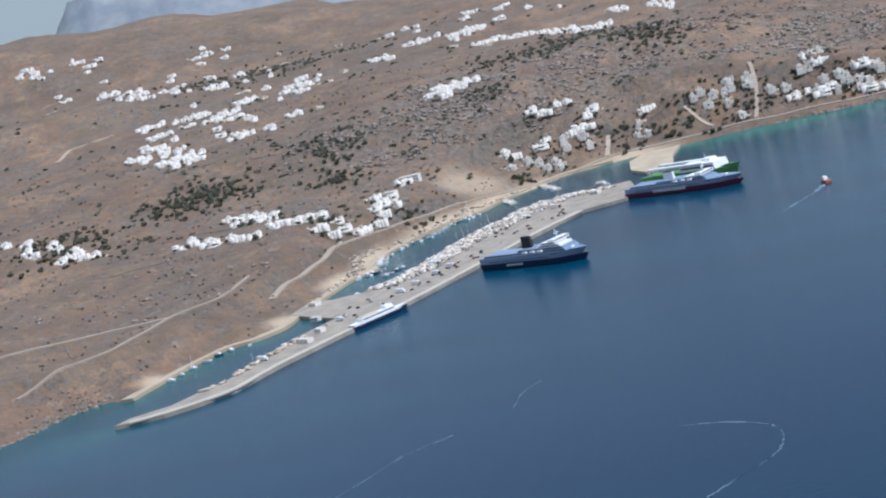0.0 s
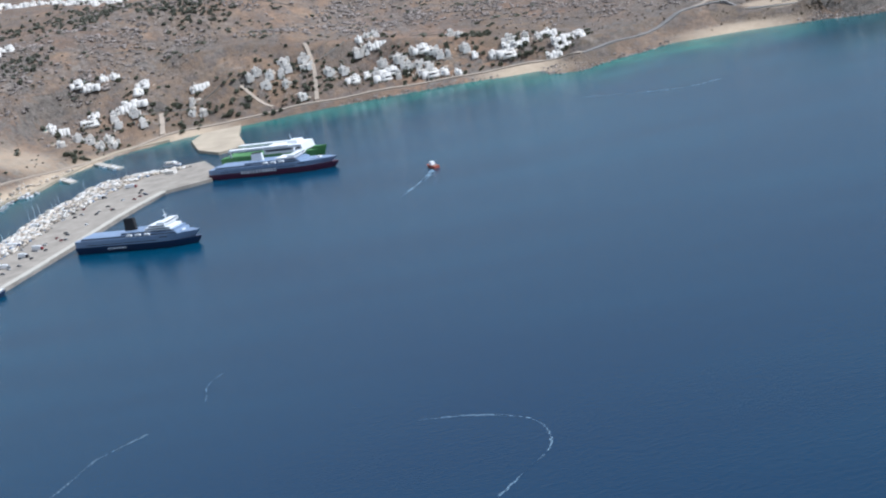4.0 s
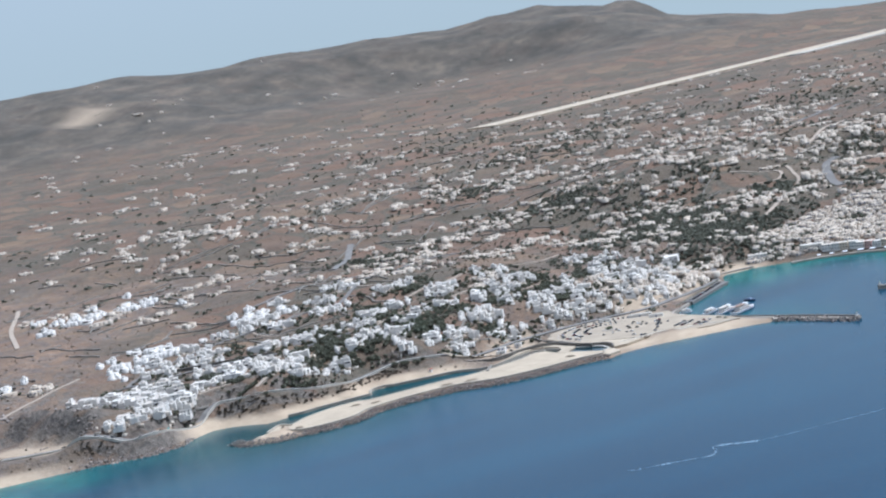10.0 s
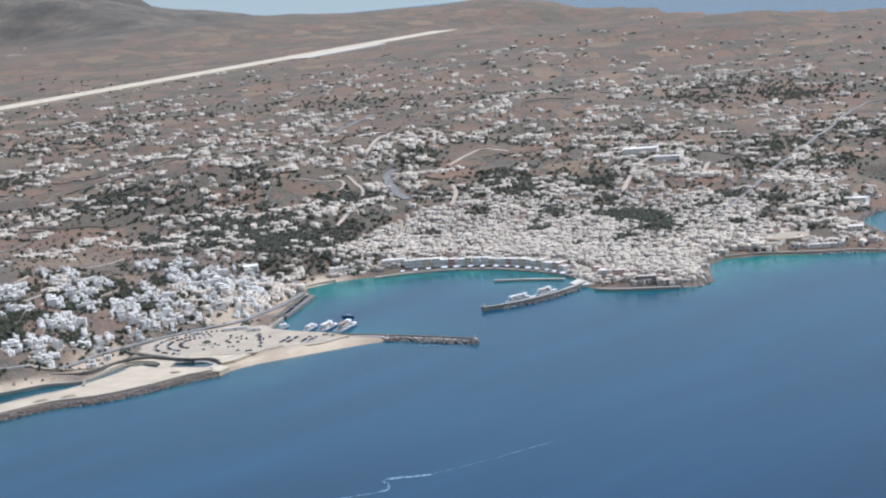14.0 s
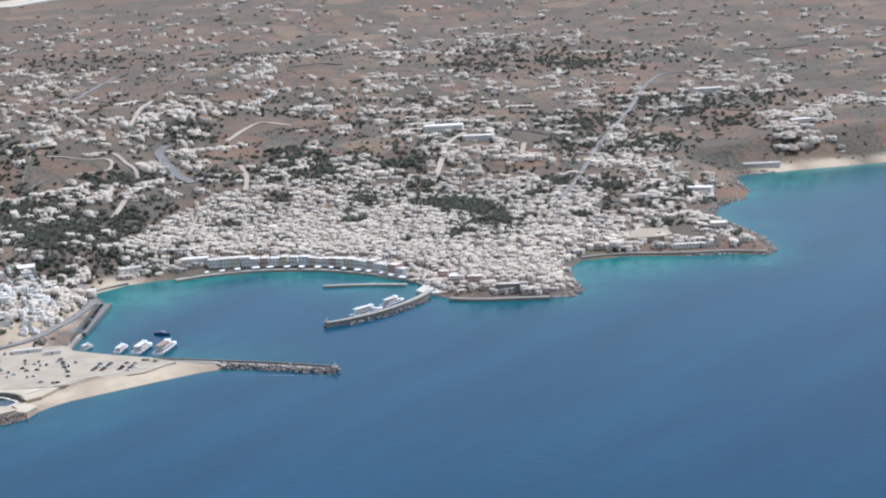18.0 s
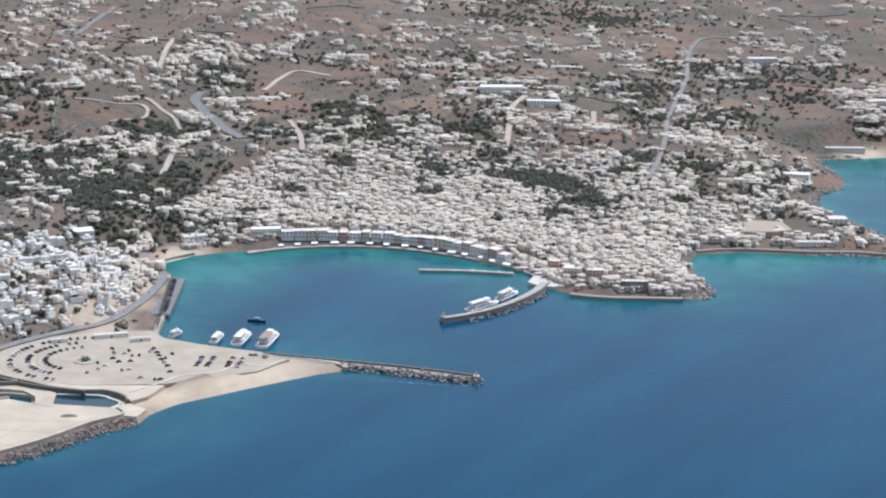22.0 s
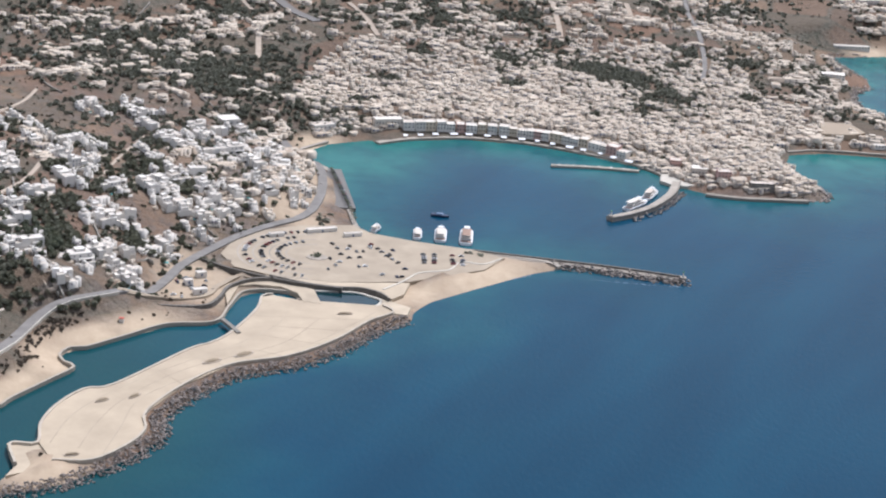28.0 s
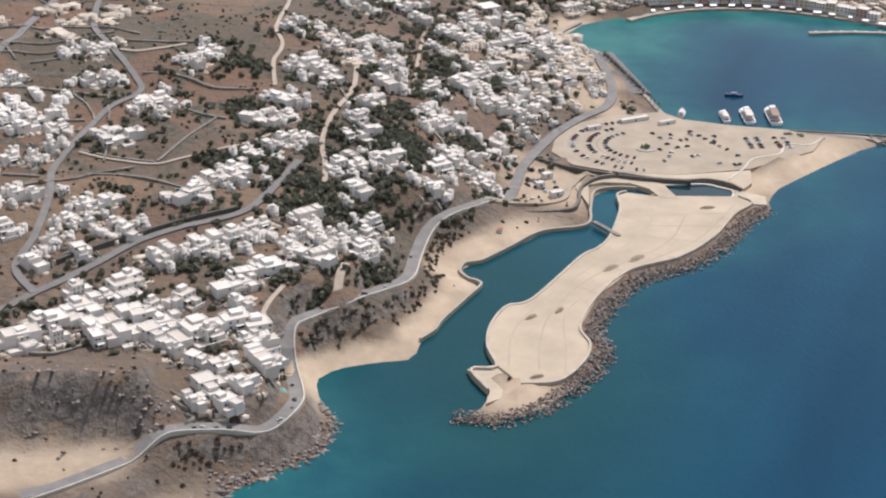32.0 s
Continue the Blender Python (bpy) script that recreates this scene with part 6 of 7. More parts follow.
GROVES = [(-335, 454, 5), (-328, 474, 6), (-322, 460, 6), (-312, 423, 4), (-298, 500, 6), (-315, 501, 5), (-286, 470, 4), (-347, 416, 3), (-326, 409, 3), (-343, 490, 5), (-306, 516, 6), (-293, 493, 5), (-331, 424, 3), (-357, 405, 3), (-318, 453, 6)]
for cx, cy, r in GROVES:
    for _ in range(int(10 + r * r * 0.6)):
        a, q = rng.uniform(0, 6.283), r * 1.2 * math.sqrt(rng.uniform())
        green.append((cx + q * math.cos(a), cy + q * math.sin(a), rng.uniform(0.6, 1.3)))
green = np.array(green)
gap = np.array([np.hypot(near[:, 0] - x, near[:, 1] - y).min() for x, y, _ in green])
green = green[gap > 1.9]
green = green[shore_distance(green[:, 0], green[:, 1]) > 4]
green = green[~within(green[:, 0], green[:, 1], CAR_PARK) & ~within(green[:, 0], green[:, 1], SPIT_DECK)]
clear = np.array([(np.hypot(ROAD_POINTS[:, 0] - x, ROAD_POINTS[:, 1] - y) > ROAD_POINTS[:, 2] / 2 + 0.8 * s).all() for x, y, s in green])
green = green[clear]
green = green[~((green[:, 0] > -325) & (green[:, 1] > 390) & (green[:, 1] < 485) & (shore_distance(green[:, 0], green[:, 1]) < 14))]
gz_ = surface(green[:, 0], green[:, 1])
nearest = np.hypot(green[:, 0] + 310, green[:, 1] - 490)
order = np.argsort(nearest)
stems = [i for i in order if green[i, 2] > 0.75][:105]
tree_masters = []
for k in range(4):
    ob = thing("tree", "dark green bushy tree with a short trunk beside houses", "tree", "hillside trees")
    part("trunk", Pile().tube((0, 0, -0.4), (0.05, 0, 0.7), 0.13, 7, r2=0.08).tube((0.05, 0, 0.6), (0.3, 0.15, 1.2), 0.07, 5, r2=0.03).tube((0.04, 0, 0.55), (-0.28, -0.1, 1.15), 0.06, 5, r2=0.03), m_bark, ob)
    part("crown", leafy(80 + k, 110, 1.0, 1.3, 0.33, 0.4), m_crown, ob)
    tree_masters.append(ob)
for n, i in enumerate(stems):
    x, y, s = green[i]
    place = Matrix.LocRotScale((x, y, gz_[i]), Euler((0, 0, rng.uniform(0, 6.28))), None)
    ob = tree_masters[n] if n < 4 else copy_thing(tree_masters[n % 4], place)
    ob.matrix_basis = place
    ob.scale = (s, s, s * rng.uniform(0.85, 1.2))
rest_ = np.array([i for i in range(len(green)) if i not in set(stems)])
for far_, name, mat, label in ((False, "shrubbery", m_leaf, "dark green shrubs and trees between the houses"), (True, "town_trees", m_hazeleaf, "trees and shrubs among the white houses, paled for haze")):
    strewn(name, LEAFY, [(rng.randint(0, 6), green[i, 0], green[i, 1], gz_[i] - 0.1, rng.uniform(0, 6.28), green[i, 2], green[i, 2], green[i, 2] * rng.uniform(0.7, 1.1)) for i in rest_ if (green[i, 1] > 600 or (green[i, 1] < 330 and green[i, 0] < -530)) == far_], [mat], label, "shrubs")
# hedges and single trees over the inland fields
LOW = [leafy(240 + k, 16, 1.1, 1.0, 0.75).arrays() for k in range(5)]
p = np.vstack([rng.uniform((-900, 560), (420, 1500), (11000, 2)), rng.uniform((-330, 560), (-225, 780), (1500, 2)), rng.uniform((-240, 800), (40, 1000), (1500, 2)), rng.uniform((-640, -150), (-420, 280), (1800, 2)), rng.uniform((-1300, 500), (0, 1700), (7000, 2)), rng.uniform((-1200, -300), (-500, 300), (2500, 2))])
p = p[(ripple(p[:, 0], p[:, 1], 45, 23) + 0.6 * ripple(p[:, 0], p[:, 1], 18, 24) + rng.normal(0, 0.22, len(p)) > np.where((p[:, 1] > 1000) | (p[:, 0] < -650), 0.6, 0.4)) & (shore_distance(p[:, 0], p[:, 1]) > 6) & ~within(p[:, 0], p[:, 1], OLD_TOWN)]
p = np.array([q for q in p if not any(math.hypot(q[0] - a, q[1] - c) < 2.0 for i in (-1, 0, 1) for j in (-1, 0, 1) for a, c in taken.get((int(q[0] // 6) + i, int(q[1] // 6) + j), ()))])
p = p[np.array([(np.hypot(ROAD_POINTS[:, 0] - q[0], ROAD_POINTS[:, 1] - q[1]) > 2.6).all() for q in p])]
strewn("inland_shrubs", LOW, [(rng.randint(0, 5), x, y, z - 0.1, rng.uniform(0, 6.28), 1.5 * s, s, 0.7 * s) for (x, y), z, s in zip(p, heights(p[:, 0], p[:, 1]), rng.uniform(0.35, 1.1, len(p)) * np.where((p[:, 1] > 1000) | (p[:, 0] < -650), 1.25, 1.0))], [m_hazeleaf], "shrubs and small trees among the fields, paled for haze", "shrubs")
# low scrub over the dry slopes
TUFTS = [tuft(60 + k).arrays() for k in range(5)]
p = np.vstack([rng.uniform((-720, -260), (-200, 520), (9000, 2)), rng.uniform((-420, 380), (-230, 720), (2500, 2)), rng.uniform((-700, 520), (90, 1250), (8000, 2))])
sd = shore_distance(p[:, 0], p[:, 1])
p = p[(sd > 5) & (ripple(p[:, 0], p[:, 1], 40, 12) + rng.normal(0, 0.5, len(p)) > 0.05)]
p = p[~within(p[:, 0], p[:, 1], CAR_PARK) & ~within(p[:, 0], p[:, 1], SPIT_DECK) & ~within(p[:, 0], p[:, 1], OLD_TOWN)]
pz = heights(p[:, 0], p[:, 1])
strewn("scrub", TUFTS, [(rng.randint(0, 5), x, y, z, rng.uniform(0, 6.28), s, s, s * 0.8) for (x, y), z, s in zip(p, pz, rng.uniform(0.45, 1.35, len(p)))], [m_scrub], "dry brown scrub on stony ground", "scrub")
# dry bushes on the bank below the coast road
bank = resampled(ROADS[0][0][7:22], 1.0)
d = np.gradient(bank, axis=0)
d /= np.linalg.norm(d, axis=1)[:, None]
placed = []
for k in range(380):
    i = rng.randint(0, len(bank))
    x, y = bank[i] + np.array((d[i][1], -d[i][0])) * rng.uniform(2.9, 8.0)
    placed.append((x, y, rng.uniform(0.3, 0.75)))
placed = np.array(placed)
placed = placed[shore_distance(placed[:, 0], placed[:, 1]) > 6.5]
strewn("bank_bushes", LEAFY[:3], [(rng.randint(0, 3), x, y, z - 0.1, rng.uniform(0, 6.28), s, s, s * 0.7) for (x, y, s), z in zip(placed, surface(placed[:, 0], placed[:, 1]))], [m_scrub], "dry grey-brown bushes on the bank below the road", "bushes")
# granite outcrops
ROCKS = [boulder(70 + k).arrays() for k in range(8)]
FIELDS = [(-545, -10, 40, 260), (-529, 32, 30, 200), (-530, -30, 30, 180), (-586, 54, 40, 260), (-541, 77, 34, 220), (-567, 8, 36, 240), (-562, 203, 30, 260), (-553, 232, 30, 240), (-540, 175, 30, 200), (-600, 130, 50, 240),
          (-520, 270, 40, 160), (-340, -110, 40, 60), (-328, 360, 5, 160), (-335, 351, 4, 130), (-345, 342, 5, 90), (-327, 374, 4, 60), (-384, 357, 12, 50), (-366, 356, 8, 40), (-240, -140, 12, 60), (-390, 245, 8, 40), (20, 700, 12, 60), (14, 790, 10, 40), (-45, 628, 6, 30),
          (-470, 340, 32, 240), (-500, 312, 32, 240), (-545, 335, 40, 220), (-445, 350, 22, 130), (-605, 320, 40, 180), (-478, 300, 22, 140), (-560, 285, 34, 160)]
placed = []
for cx, cy, r, n in FIELDS:
    if r > 20:
        heart = rng.normal(0, r * 0.7, (10, 2)) + (cx, cy)
        q = heart[rng.randint(0, 10, 2 * n)] + rng.normal(0, 1, (2 * n, 2)) * rng.choice((2.5, 5.0, 9.0), 2 * n)[:, None]
    else:
        q = rng.normal(0, r * 0.6, (n, 2)) + (cx, cy)
    q = q[shore_distance(q[:, 0], q[:, 1]) > 0.5]
    for (x, y), z in zip(q, heights(q[:, 0], q[:, 1])):
        s = rng.uniform(0.3, 1.0) ** 2 * 1.7 if r > 20 else rng.uniform(0.3, 0.85)
        placed.append((rng.randint(0, 8), x, y, z + 0.1 * s, rng.uniform(0, 6.28), s * rng.uniform(0.8, 1.5), s, s))
strewn("outcrop", ROCKS, placed, [m_rock], "grey granite boulders strewn over the slopes", "rocks")
# broken rock along the natural shores
placed = []
for line, reach, n in ((COAST_TOWN[19:28], 2.6, 5), (COAST_TOWN[12:16], 2.0, 5), (COAST_TOURLOS[0:6], 3.0, 4), (COAST_BEACHES[8:14], 3.0, 4), (COAST_BEACHES[15:21], 2.4, 4), (COAST_TOWN[28:32], 3.0, 5), (COAST_BEACHES[3:8], 2.0, 2)):
    for x, y in resampled(line, 1.0):
        for _ in range(n):
            s = rng.uniform(0.25, 1.0) ** 1.5 * 1.1
            placed.append((rng.randint(0, 8), x + rng.normal(0, reach * 0.6), y + rng.normal(0, reach * 0.6), 0.0, rng.uniform(0, 6.28), s * rng.uniform(0.9, 1.6), s, s))
placed = np.array(placed)
away = shore_distance(placed[:, 1], placed[:, 2])
placed = placed[(away > -1.6) & (away < 6)]
placed[:, 3] = np.maximum(heights(placed[:, 1], placed[:, 2]), -0.1)
strewn("shore_rocks", ROCKS, placed, [m_rock], "broken grey-brown rocks along the waterline", "rocks")
# rubble along the spit and the breakwater
ROCK_MESHES = [boulder(90 + k).mesh("rock", m_boulder) for k in range(8)]


def rubble(name, line, width, n, label, level, size, separate, side=0.0):
    """A bank of rocks along a line; so many of them, along its first stretch, are separate parts."""
    line = resampled(line, 1.0)
    d = np.gradient(line, axis=0)
    d /= np.linalg.norm(d, axis=1)[:, None]
    ob = thing(name, label, "rock bank")
    loose = []
    for k in range(n):
        i = rng.randint(0, len(line))
        u = rng.uniform(-1, 1)
        x, y = line[i] + np.array((d[i][1], -d[i][0])) * (side + u * width / 2) + rng.normal(0, 0.5, 2)
        s = rng.uniform(*size)
        z = level * (0.5 - 0.5 * u) + rng.uniform(-0.2, 0.1)
        if k < separate:
            q = part("rock", ROCK_MESHES[k % 8], None, ob)
            q.matrix_basis = Matrix.LocRotScale((x, y, z), Euler((rng.uniform(0, 3), rng.uniform(0, 3), rng.uniform(0, 6))), (s, s, s))
        else:
            loose.append((rng.randint(0, 8), x, y, z, rng.uniform(0, 6.28), s * 1.2, s, s))
    if loose:
        q = strewn("small_rock", ROCKS, loose, [m_rock], "", "")
        q.parent = ob
    return ob


rubble("revetment", [(-296, 369), (-287, 367), (-276, 373), (-264, 387), (-258.5, 399), (-259.5, 409), (-252.5, 425), (-242, 439), (-227, 447.5), (-215.5, 460), (-206, 476), (-198, 484)], 4.8, 3000,
       "bank of grey rocks along the spit's sea edge", 1.5, (0.2, 0.52), 290, 1.2)
rubble("breakwater_rocks", [(-152, 539), (-130, 534.5), (-109, 529)], 3.4, 420, "dark rocks heaped along the breakwater's outer side", 1.1, (0.35, 0.75), 140, 1.9)
rubble("jetty_rocks", [(-120, 590), (-112, 598), (-104, 611), (-98, 624)], 2.0, 110, "dark rocks at the foot of the curved jetty", 0.6, (0.4, 0.8), 40, 2.2)
# dry-stone field walls
WALLS = [[(-391, 486.2), (-381.7, 482), (-370.5, 478.8)], [(-369.5, 479), (-363.9, 491), (-354.5, 511)], [(-377, 527), (-370.7, 524), (-361.1, 514), (-352, 510)], [(-378, 541), (-364.8, 540), (-356.1, 533), (-344.2, 530)],
         [(-418, 526), (-409, 528), (-399, 527), (-383, 524.5)], [(-416, 508), (-403, 506), (-392.1, 507)], [(-391, 566), (-378.4, 566.5), (-360.9, 568)], [(-410, 470), (-400, 468)], [(-398, 380), (-386.6, 379.5), (-380.8, 383)], [(-440, 500), (-419, 512)],
         [(-412, 545), (-404, 548), (-397, 562)], [(-362, 462), (-372, 468), (-388, 470)]]
for line in WALLS:
    ribbon("field_wall", line, 0.6, m_stone, "low dry-stone wall between brown fields", "wall", lift=0.6, thick=1.2)
ribbon("street_wall", [(-390.2, 420.5), (-377.4, 431), (-362.7, 442.4), (-347.5, 450.6)], 0.7, m_darkwall, "stone wall above the village street, painted dark", "wall", lift=1.1, thick=2.0)
stone = Pile()
for k in range(330):
    x, y = rng.uniform((-760, -150), (60, 1250))
    if k % 3 == 0:
        x, y = rng.uniform((-640, 430), (-380, 900))
    a, n = rng.choice((0.2, 1.75)) + rng.normal(0, 0.25), rng.randint(5, 16)
    q = np.array([(x + i * 4 * math.cos(a), y + i * 4 * math.sin(a)) for i in range(n)]) + rng.normal(0, 0.4, (n, 2)).cumsum(0)
    if shore_distance(q[:, 0], q[:, 1]).min() < 12 or within(q[:, 0], q[:, 1], OLD_TOWN).any() or ((q[:, 1] > 315) & (q[:, 1] < 392) & (q[:, 0] > -425)).any():
        continue
    z = heights(q[:, 0], q[:, 1])
    for i in range(n - 1):
        (ax, ay), (bx, by) = q[i], q[i + 1]
        thin = 0.25 if y > 330 else 0.14
        ux, uy = -(by - ay) / 4 * thin, (bx - ax) / 4 * thin
        lo, hi = -0.6, 2.6 * thin
        stone.faces([(ax - ux, ay - uy, z[i] + lo), (bx - ux, by - uy, z[i + 1] + lo), (bx + ux, by + uy, z[i + 1] + lo), (ax + ux, ay + uy, z[i] + lo),
                     (ax - ux, ay - uy, z[i] + hi), (bx - ux, by - uy, z[i + 1] + hi), (bx + ux, by + uy, z[i + 1] + hi), (ax + ux, ay + uy, z[i] + hi)],
                    [(0, 1, 5, 4), (2, 3, 7, 6), (4, 5, 6, 7), (3, 0, 4, 7), (1, 2, 6, 5)])
tagged(new("terrace_walls", stone.mesh("terrace_walls", m_stone)), "dry-stone terrace walls across the brown fields", "walls", kind="stuff")


# ---- ships and boats ----
def hull(length, beam, depth, z0=-0.6, bow=0.28, flare=0.75, stern=0.92):
    """A ship's hull, bow towards +x, open at the top edge; returns the pile and its deck outline."""
    p, n, rows = Pile(), 14, 4
    ring = []
    for i in range(n + 1):
        u = i / n
        x = -length / 2 + length * u
        k = 1 - max(0, (u - (1 - bow)) / bow) ** 2.0
        k *= stern + (1 - stern) * min(1, u / 0.15)
        ring.append((x, k * beam / 2))
    vs = []
    for j in range(rows + 1):
        v = j / rows
        for side in (-1, 1):
            for i, (x, y) in enumerate(ring):
                u = i / n
                rake = max(0, (u - (1 - bow)) / bow) * length * 0.05 * (v - 1)
                vs.append((x + rake, side * y * (flare + (1 - flare) * v), z0 + (depth - z0) * v))
    m = n + 1
    fs = []
    for j in range(rows):
        for s in (0, 1):
            for i in range(n):
                a = (2 * j + s) * m + i
                q = (a, a + 1, a + 1 + 2 * m, a + 2 * m)
                fs.append(q if s == 0 else q[::-1])
        a = 2 * j * m
        fs.append((a + m, a, a + 2 * m, a + 3 * m))
        a = 2 * j * m + n
        fs.append((a, a + m, a + 3 * m, a + 2 * m))
    top = 2 * rows * m
    fs.append(tuple(top + i for i in range(m)) + tuple(top + m + i for i in range(m))[::-1])
    return p.faces(vs, fs), ring


def band(pile, x0, x1, half, z0, z1, n):
    """A dark strip of windows that runs right through the deck house, n panes long."""
    w = (x1 - x0) / n
    return pile.box(x0 + 0.15 * w, x1 - 0.15 * w, -half - 0.04, half + 0.04, z0, z1)


def bars(parent, x0, step, n, y, z0, z1, mat):
    """Unreadable lettering as plain bars."""
    r = random.Random(n)
    pile = Pile()
    for k in range(n):
        pile.box(x0 + k * step, x0 + k * step + step * r.uniform(0.55, 0.8), y - 0.03, y + 0.03, z0, z1)
    return part("lettering", pile, mat, parent, "plain bars of painted lettering")


def ferry(label, m, length, beam, low, high, hull_mat, upper_mat, tiers, funnel_mat, letters=None, low_mat=None, fx=-0.17):
    ob = thing("ferry", label, "ferry", "", m)
    h1, _ = hull(length, beam, low)
    part("hull", h1, hull_mat, ob)
    h2, _ = hull(length * 0.985, beam * 0.99, high, low - 0.02, flare=0.98)
    part("upper_hull", h2, upper_mat, ob, "pale upper hull")
    part("window_row", band(Pile(), -length * 0.36, length * 0.28, beam * 0.485, high - 0.75, high - 0.45, 26), m_pane, ob)
    part("window_row", band(Pile(), -length * 0.40, length * 0.20, beam * 0.49, low + 0.5, low + 0.72, 18), m_pane, ob)
    z = high
    for k, (a, c, w, h_) in enumerate(tiers):
        deck = part("deck_house", Pile().box(a * length, c * length, -w * beam / 2, w * beam / 2, z, z + h_, top=0.985), (low_mat or m_white_paint) if k < 2 else m_white_paint, ob, "stepped deck house")
        part("window_row", band(Pile(), a * length + 0.4, c * length - 0.4, w * beam / 2 - 0.01, z + h_ * 0.4, z + h_ * 0.75, int((c - a) * length / 1.1)), m_pane, deck)
        z += h_
    a, c, w, _ = tiers[-1]
    bridge = part("bridge", Pile().box(c * length - 2.6, c * length + 0.5, -beam * 0.5, beam * 0.5, z, z + 1.0, top=0.94), m_white_paint, ob)
    part("bridge_window", Pile().box(c * length + 0.42, c * length + 0.5, -beam * 0.42, beam * 0.42, z + 0.45, z + 0.8), m_pane, bridge)
    part("mast", Pile().tube((c * length - 1.2, 0, z + 1.0), (c * length - 1.7, 0, z + 4.2), 0.16, 6, r2=0.07).box(c * length - 1.8, c * length - 1.1, -0.9, 0.9, z + 2.4, z + 2.55), m_white_paint, ob)
    f = part("funnel", Pile().prism([(fx * length, -0.9), ((fx + 0.09) * length, -0.7), ((fx + 0.09) * length, 0.7), (fx * length, 0.9)], high, z + 2.2, 0, 0.85), funnel_mat, ob)
    part("funnel_cap", Pile().box((fx + 0.01) * length, (fx + 0.08) * length, -0.6, 0.6, z + 2.2, z + 2.45), m_tyre, f)
    for s in (-1, 1):
        for k in range(3):
            x = -length * 0.05 + k * 3.6
            part("lifeboat", Pile().box(x, x + 2.4, s * beam * 0.47 - 0.35, s * beam * 0.47 + 0.35, high + 0.5, high + 1.1, top=0.7), m_white_paint, ob)
    part("foredeck", Pile().box(length * 0.30, length * 0.42, -beam * 0.26, beam * 0.26, high, high + 0.12), m_grey_blue, ob)
    part("winch", Pile().box(length * 0.34, length * 0.37, -0.8, 0.8, high + 0.1, high + 0.6), m_white_paint, ob)
    part("stern_ramp", Pile().box(-length / 2 - 0.25, -length / 2 + 0.02, -beam * 0.35, beam * 0.35, 0.5, low + 1.1), m_stone, ob, "closed grey stern ramp")
    if letters:
        bars(ob, *letters)
    return ob


def heading(ax, ay, bx, by):
    return Matrix.LocRotScale(((ax + bx) / 2, (ay + by) / 2, 0), Euler((0, 0, math.atan2(by - ay, bx - ax))), None)


ferry("car ferry with dark blue hull and white stepped decks", heading(-283, 8, -246, 42), 49, 8.6, 2.3, 4.4, m_blue_hull, m_grey_blue,
      [(-0.44, 0.36, 0.9, 0.8), (-0.10, 0.34, 0.84, 0.8), (0.10, 0.31, 0.8, 0.8), (0.13, 0.27, 0.76, 0.8)], m_tyre, (-11, 1.15, 7, -4.05, 1.1, 1.9, m_white_paint), m_grey_blue, -0.10)
ferry("large ferry with dark red hull and pale blue sides", heading(-352, 73, -311, 110), 56, 8.6, 2.2, 4.0, m_red_hull, m_grey_blue,
      [(-0.44, 0.24, 0.9, 0.7), (-0.20, 0.22, 0.82, 0.6), (0.04, 0.20, 0.7, 0.5)], m_white_paint, (-13, 1.35, 12, -4.2, 1.5, 2.6, m_white_paint), m_grey_blue)
cat = thing("catamaran_ferry", "white catamaran ferry with green open car deck", "ferry", "", heading(-371, 83, -337, 113))
for s in (-1, 1):
    h_, _ = hull(44, 3.4, 2.6, bow=0.35)
    h_.v = [(x, y + s * 3.3, z) for x, y, z in h_.v]
    h_.v = [(x, y, z * 1.5 if z > 0 else z) for x, y, z in h_.v]
    part("side_hull", h_, m_green, cat, "green side hull")
part("car_deck", Pile().box(-21, 6, -4.6, 4.6, 3.8, 4.0), m_green, cat, "bright green car deck")
cabin = part("cabin", Pile().box(-2, 16, -4.6, 4.6, 3.9, 6.6, top=0.94), m_white_paint, cat)
part("window_row", band(Pile(), -1, 15, 4.5, 4.9, 5.6, 14), m_pane, cabin)
part("sun_deck", Pile().box(-18, 10, 2.6, 4.8, 6.2, 6.9).box(-18, 10, -4.8, -2.6, 6.2, 6.9), m_white_paint, cat)
for s in (-4.6, 4.2):
    part("deck_post", Pile().box(-17.5, -17, s, s + 0.4, 3.9, 6.2), m_white_paint, cat)
part("wheelhouse", Pile().box(8, 13, -2.6, 2.6, 6.5, 7.9, top=0.8), m_white_paint, cat)
part("mast", Pile().tube((9, 0, 7.8), (8.4, 0, 10.2), 0.14, 6, r2=0.06), m_white_paint, cat)
small = thing("passenger_ferry", "small blue-hulled passenger ferry moored along the pier", "ferry", "", heading(-233.5, -43.5, -251, -21))
part("hull", hull(25, 4.4, 1.5)[0], m_blue_hull, small)
part("upper_hull", hull(24.6, 4.3, 2.1, 1.48, flare=0.98)[0], m_white_paint, small, "white upper hull")
d = part("deck_house", Pile().box(-9, 6, -1.8, 1.8, 2.1, 3.2, top=0.97), m_white_paint, small)
part("window_row", band(Pile(), -8.5, 5.5, 1.76, 2.5, 2.9, 14), m_pane, d)
part("wheelhouse", Pile().box(2, 5.5, -1.5, 1.5, 3.2, 4.1, top=0.85), m_white_paint, small)
part("mast", Pile().tube((2, 0, 3.9), (1.8, 0, 6), 0.09, 6, r2=0.04), m_white_paint, small)
part("bench", Pile().box(-8, -1, -1.2, 1.2, 3.2, 3.5), m_roof, small, "pale deck benches")


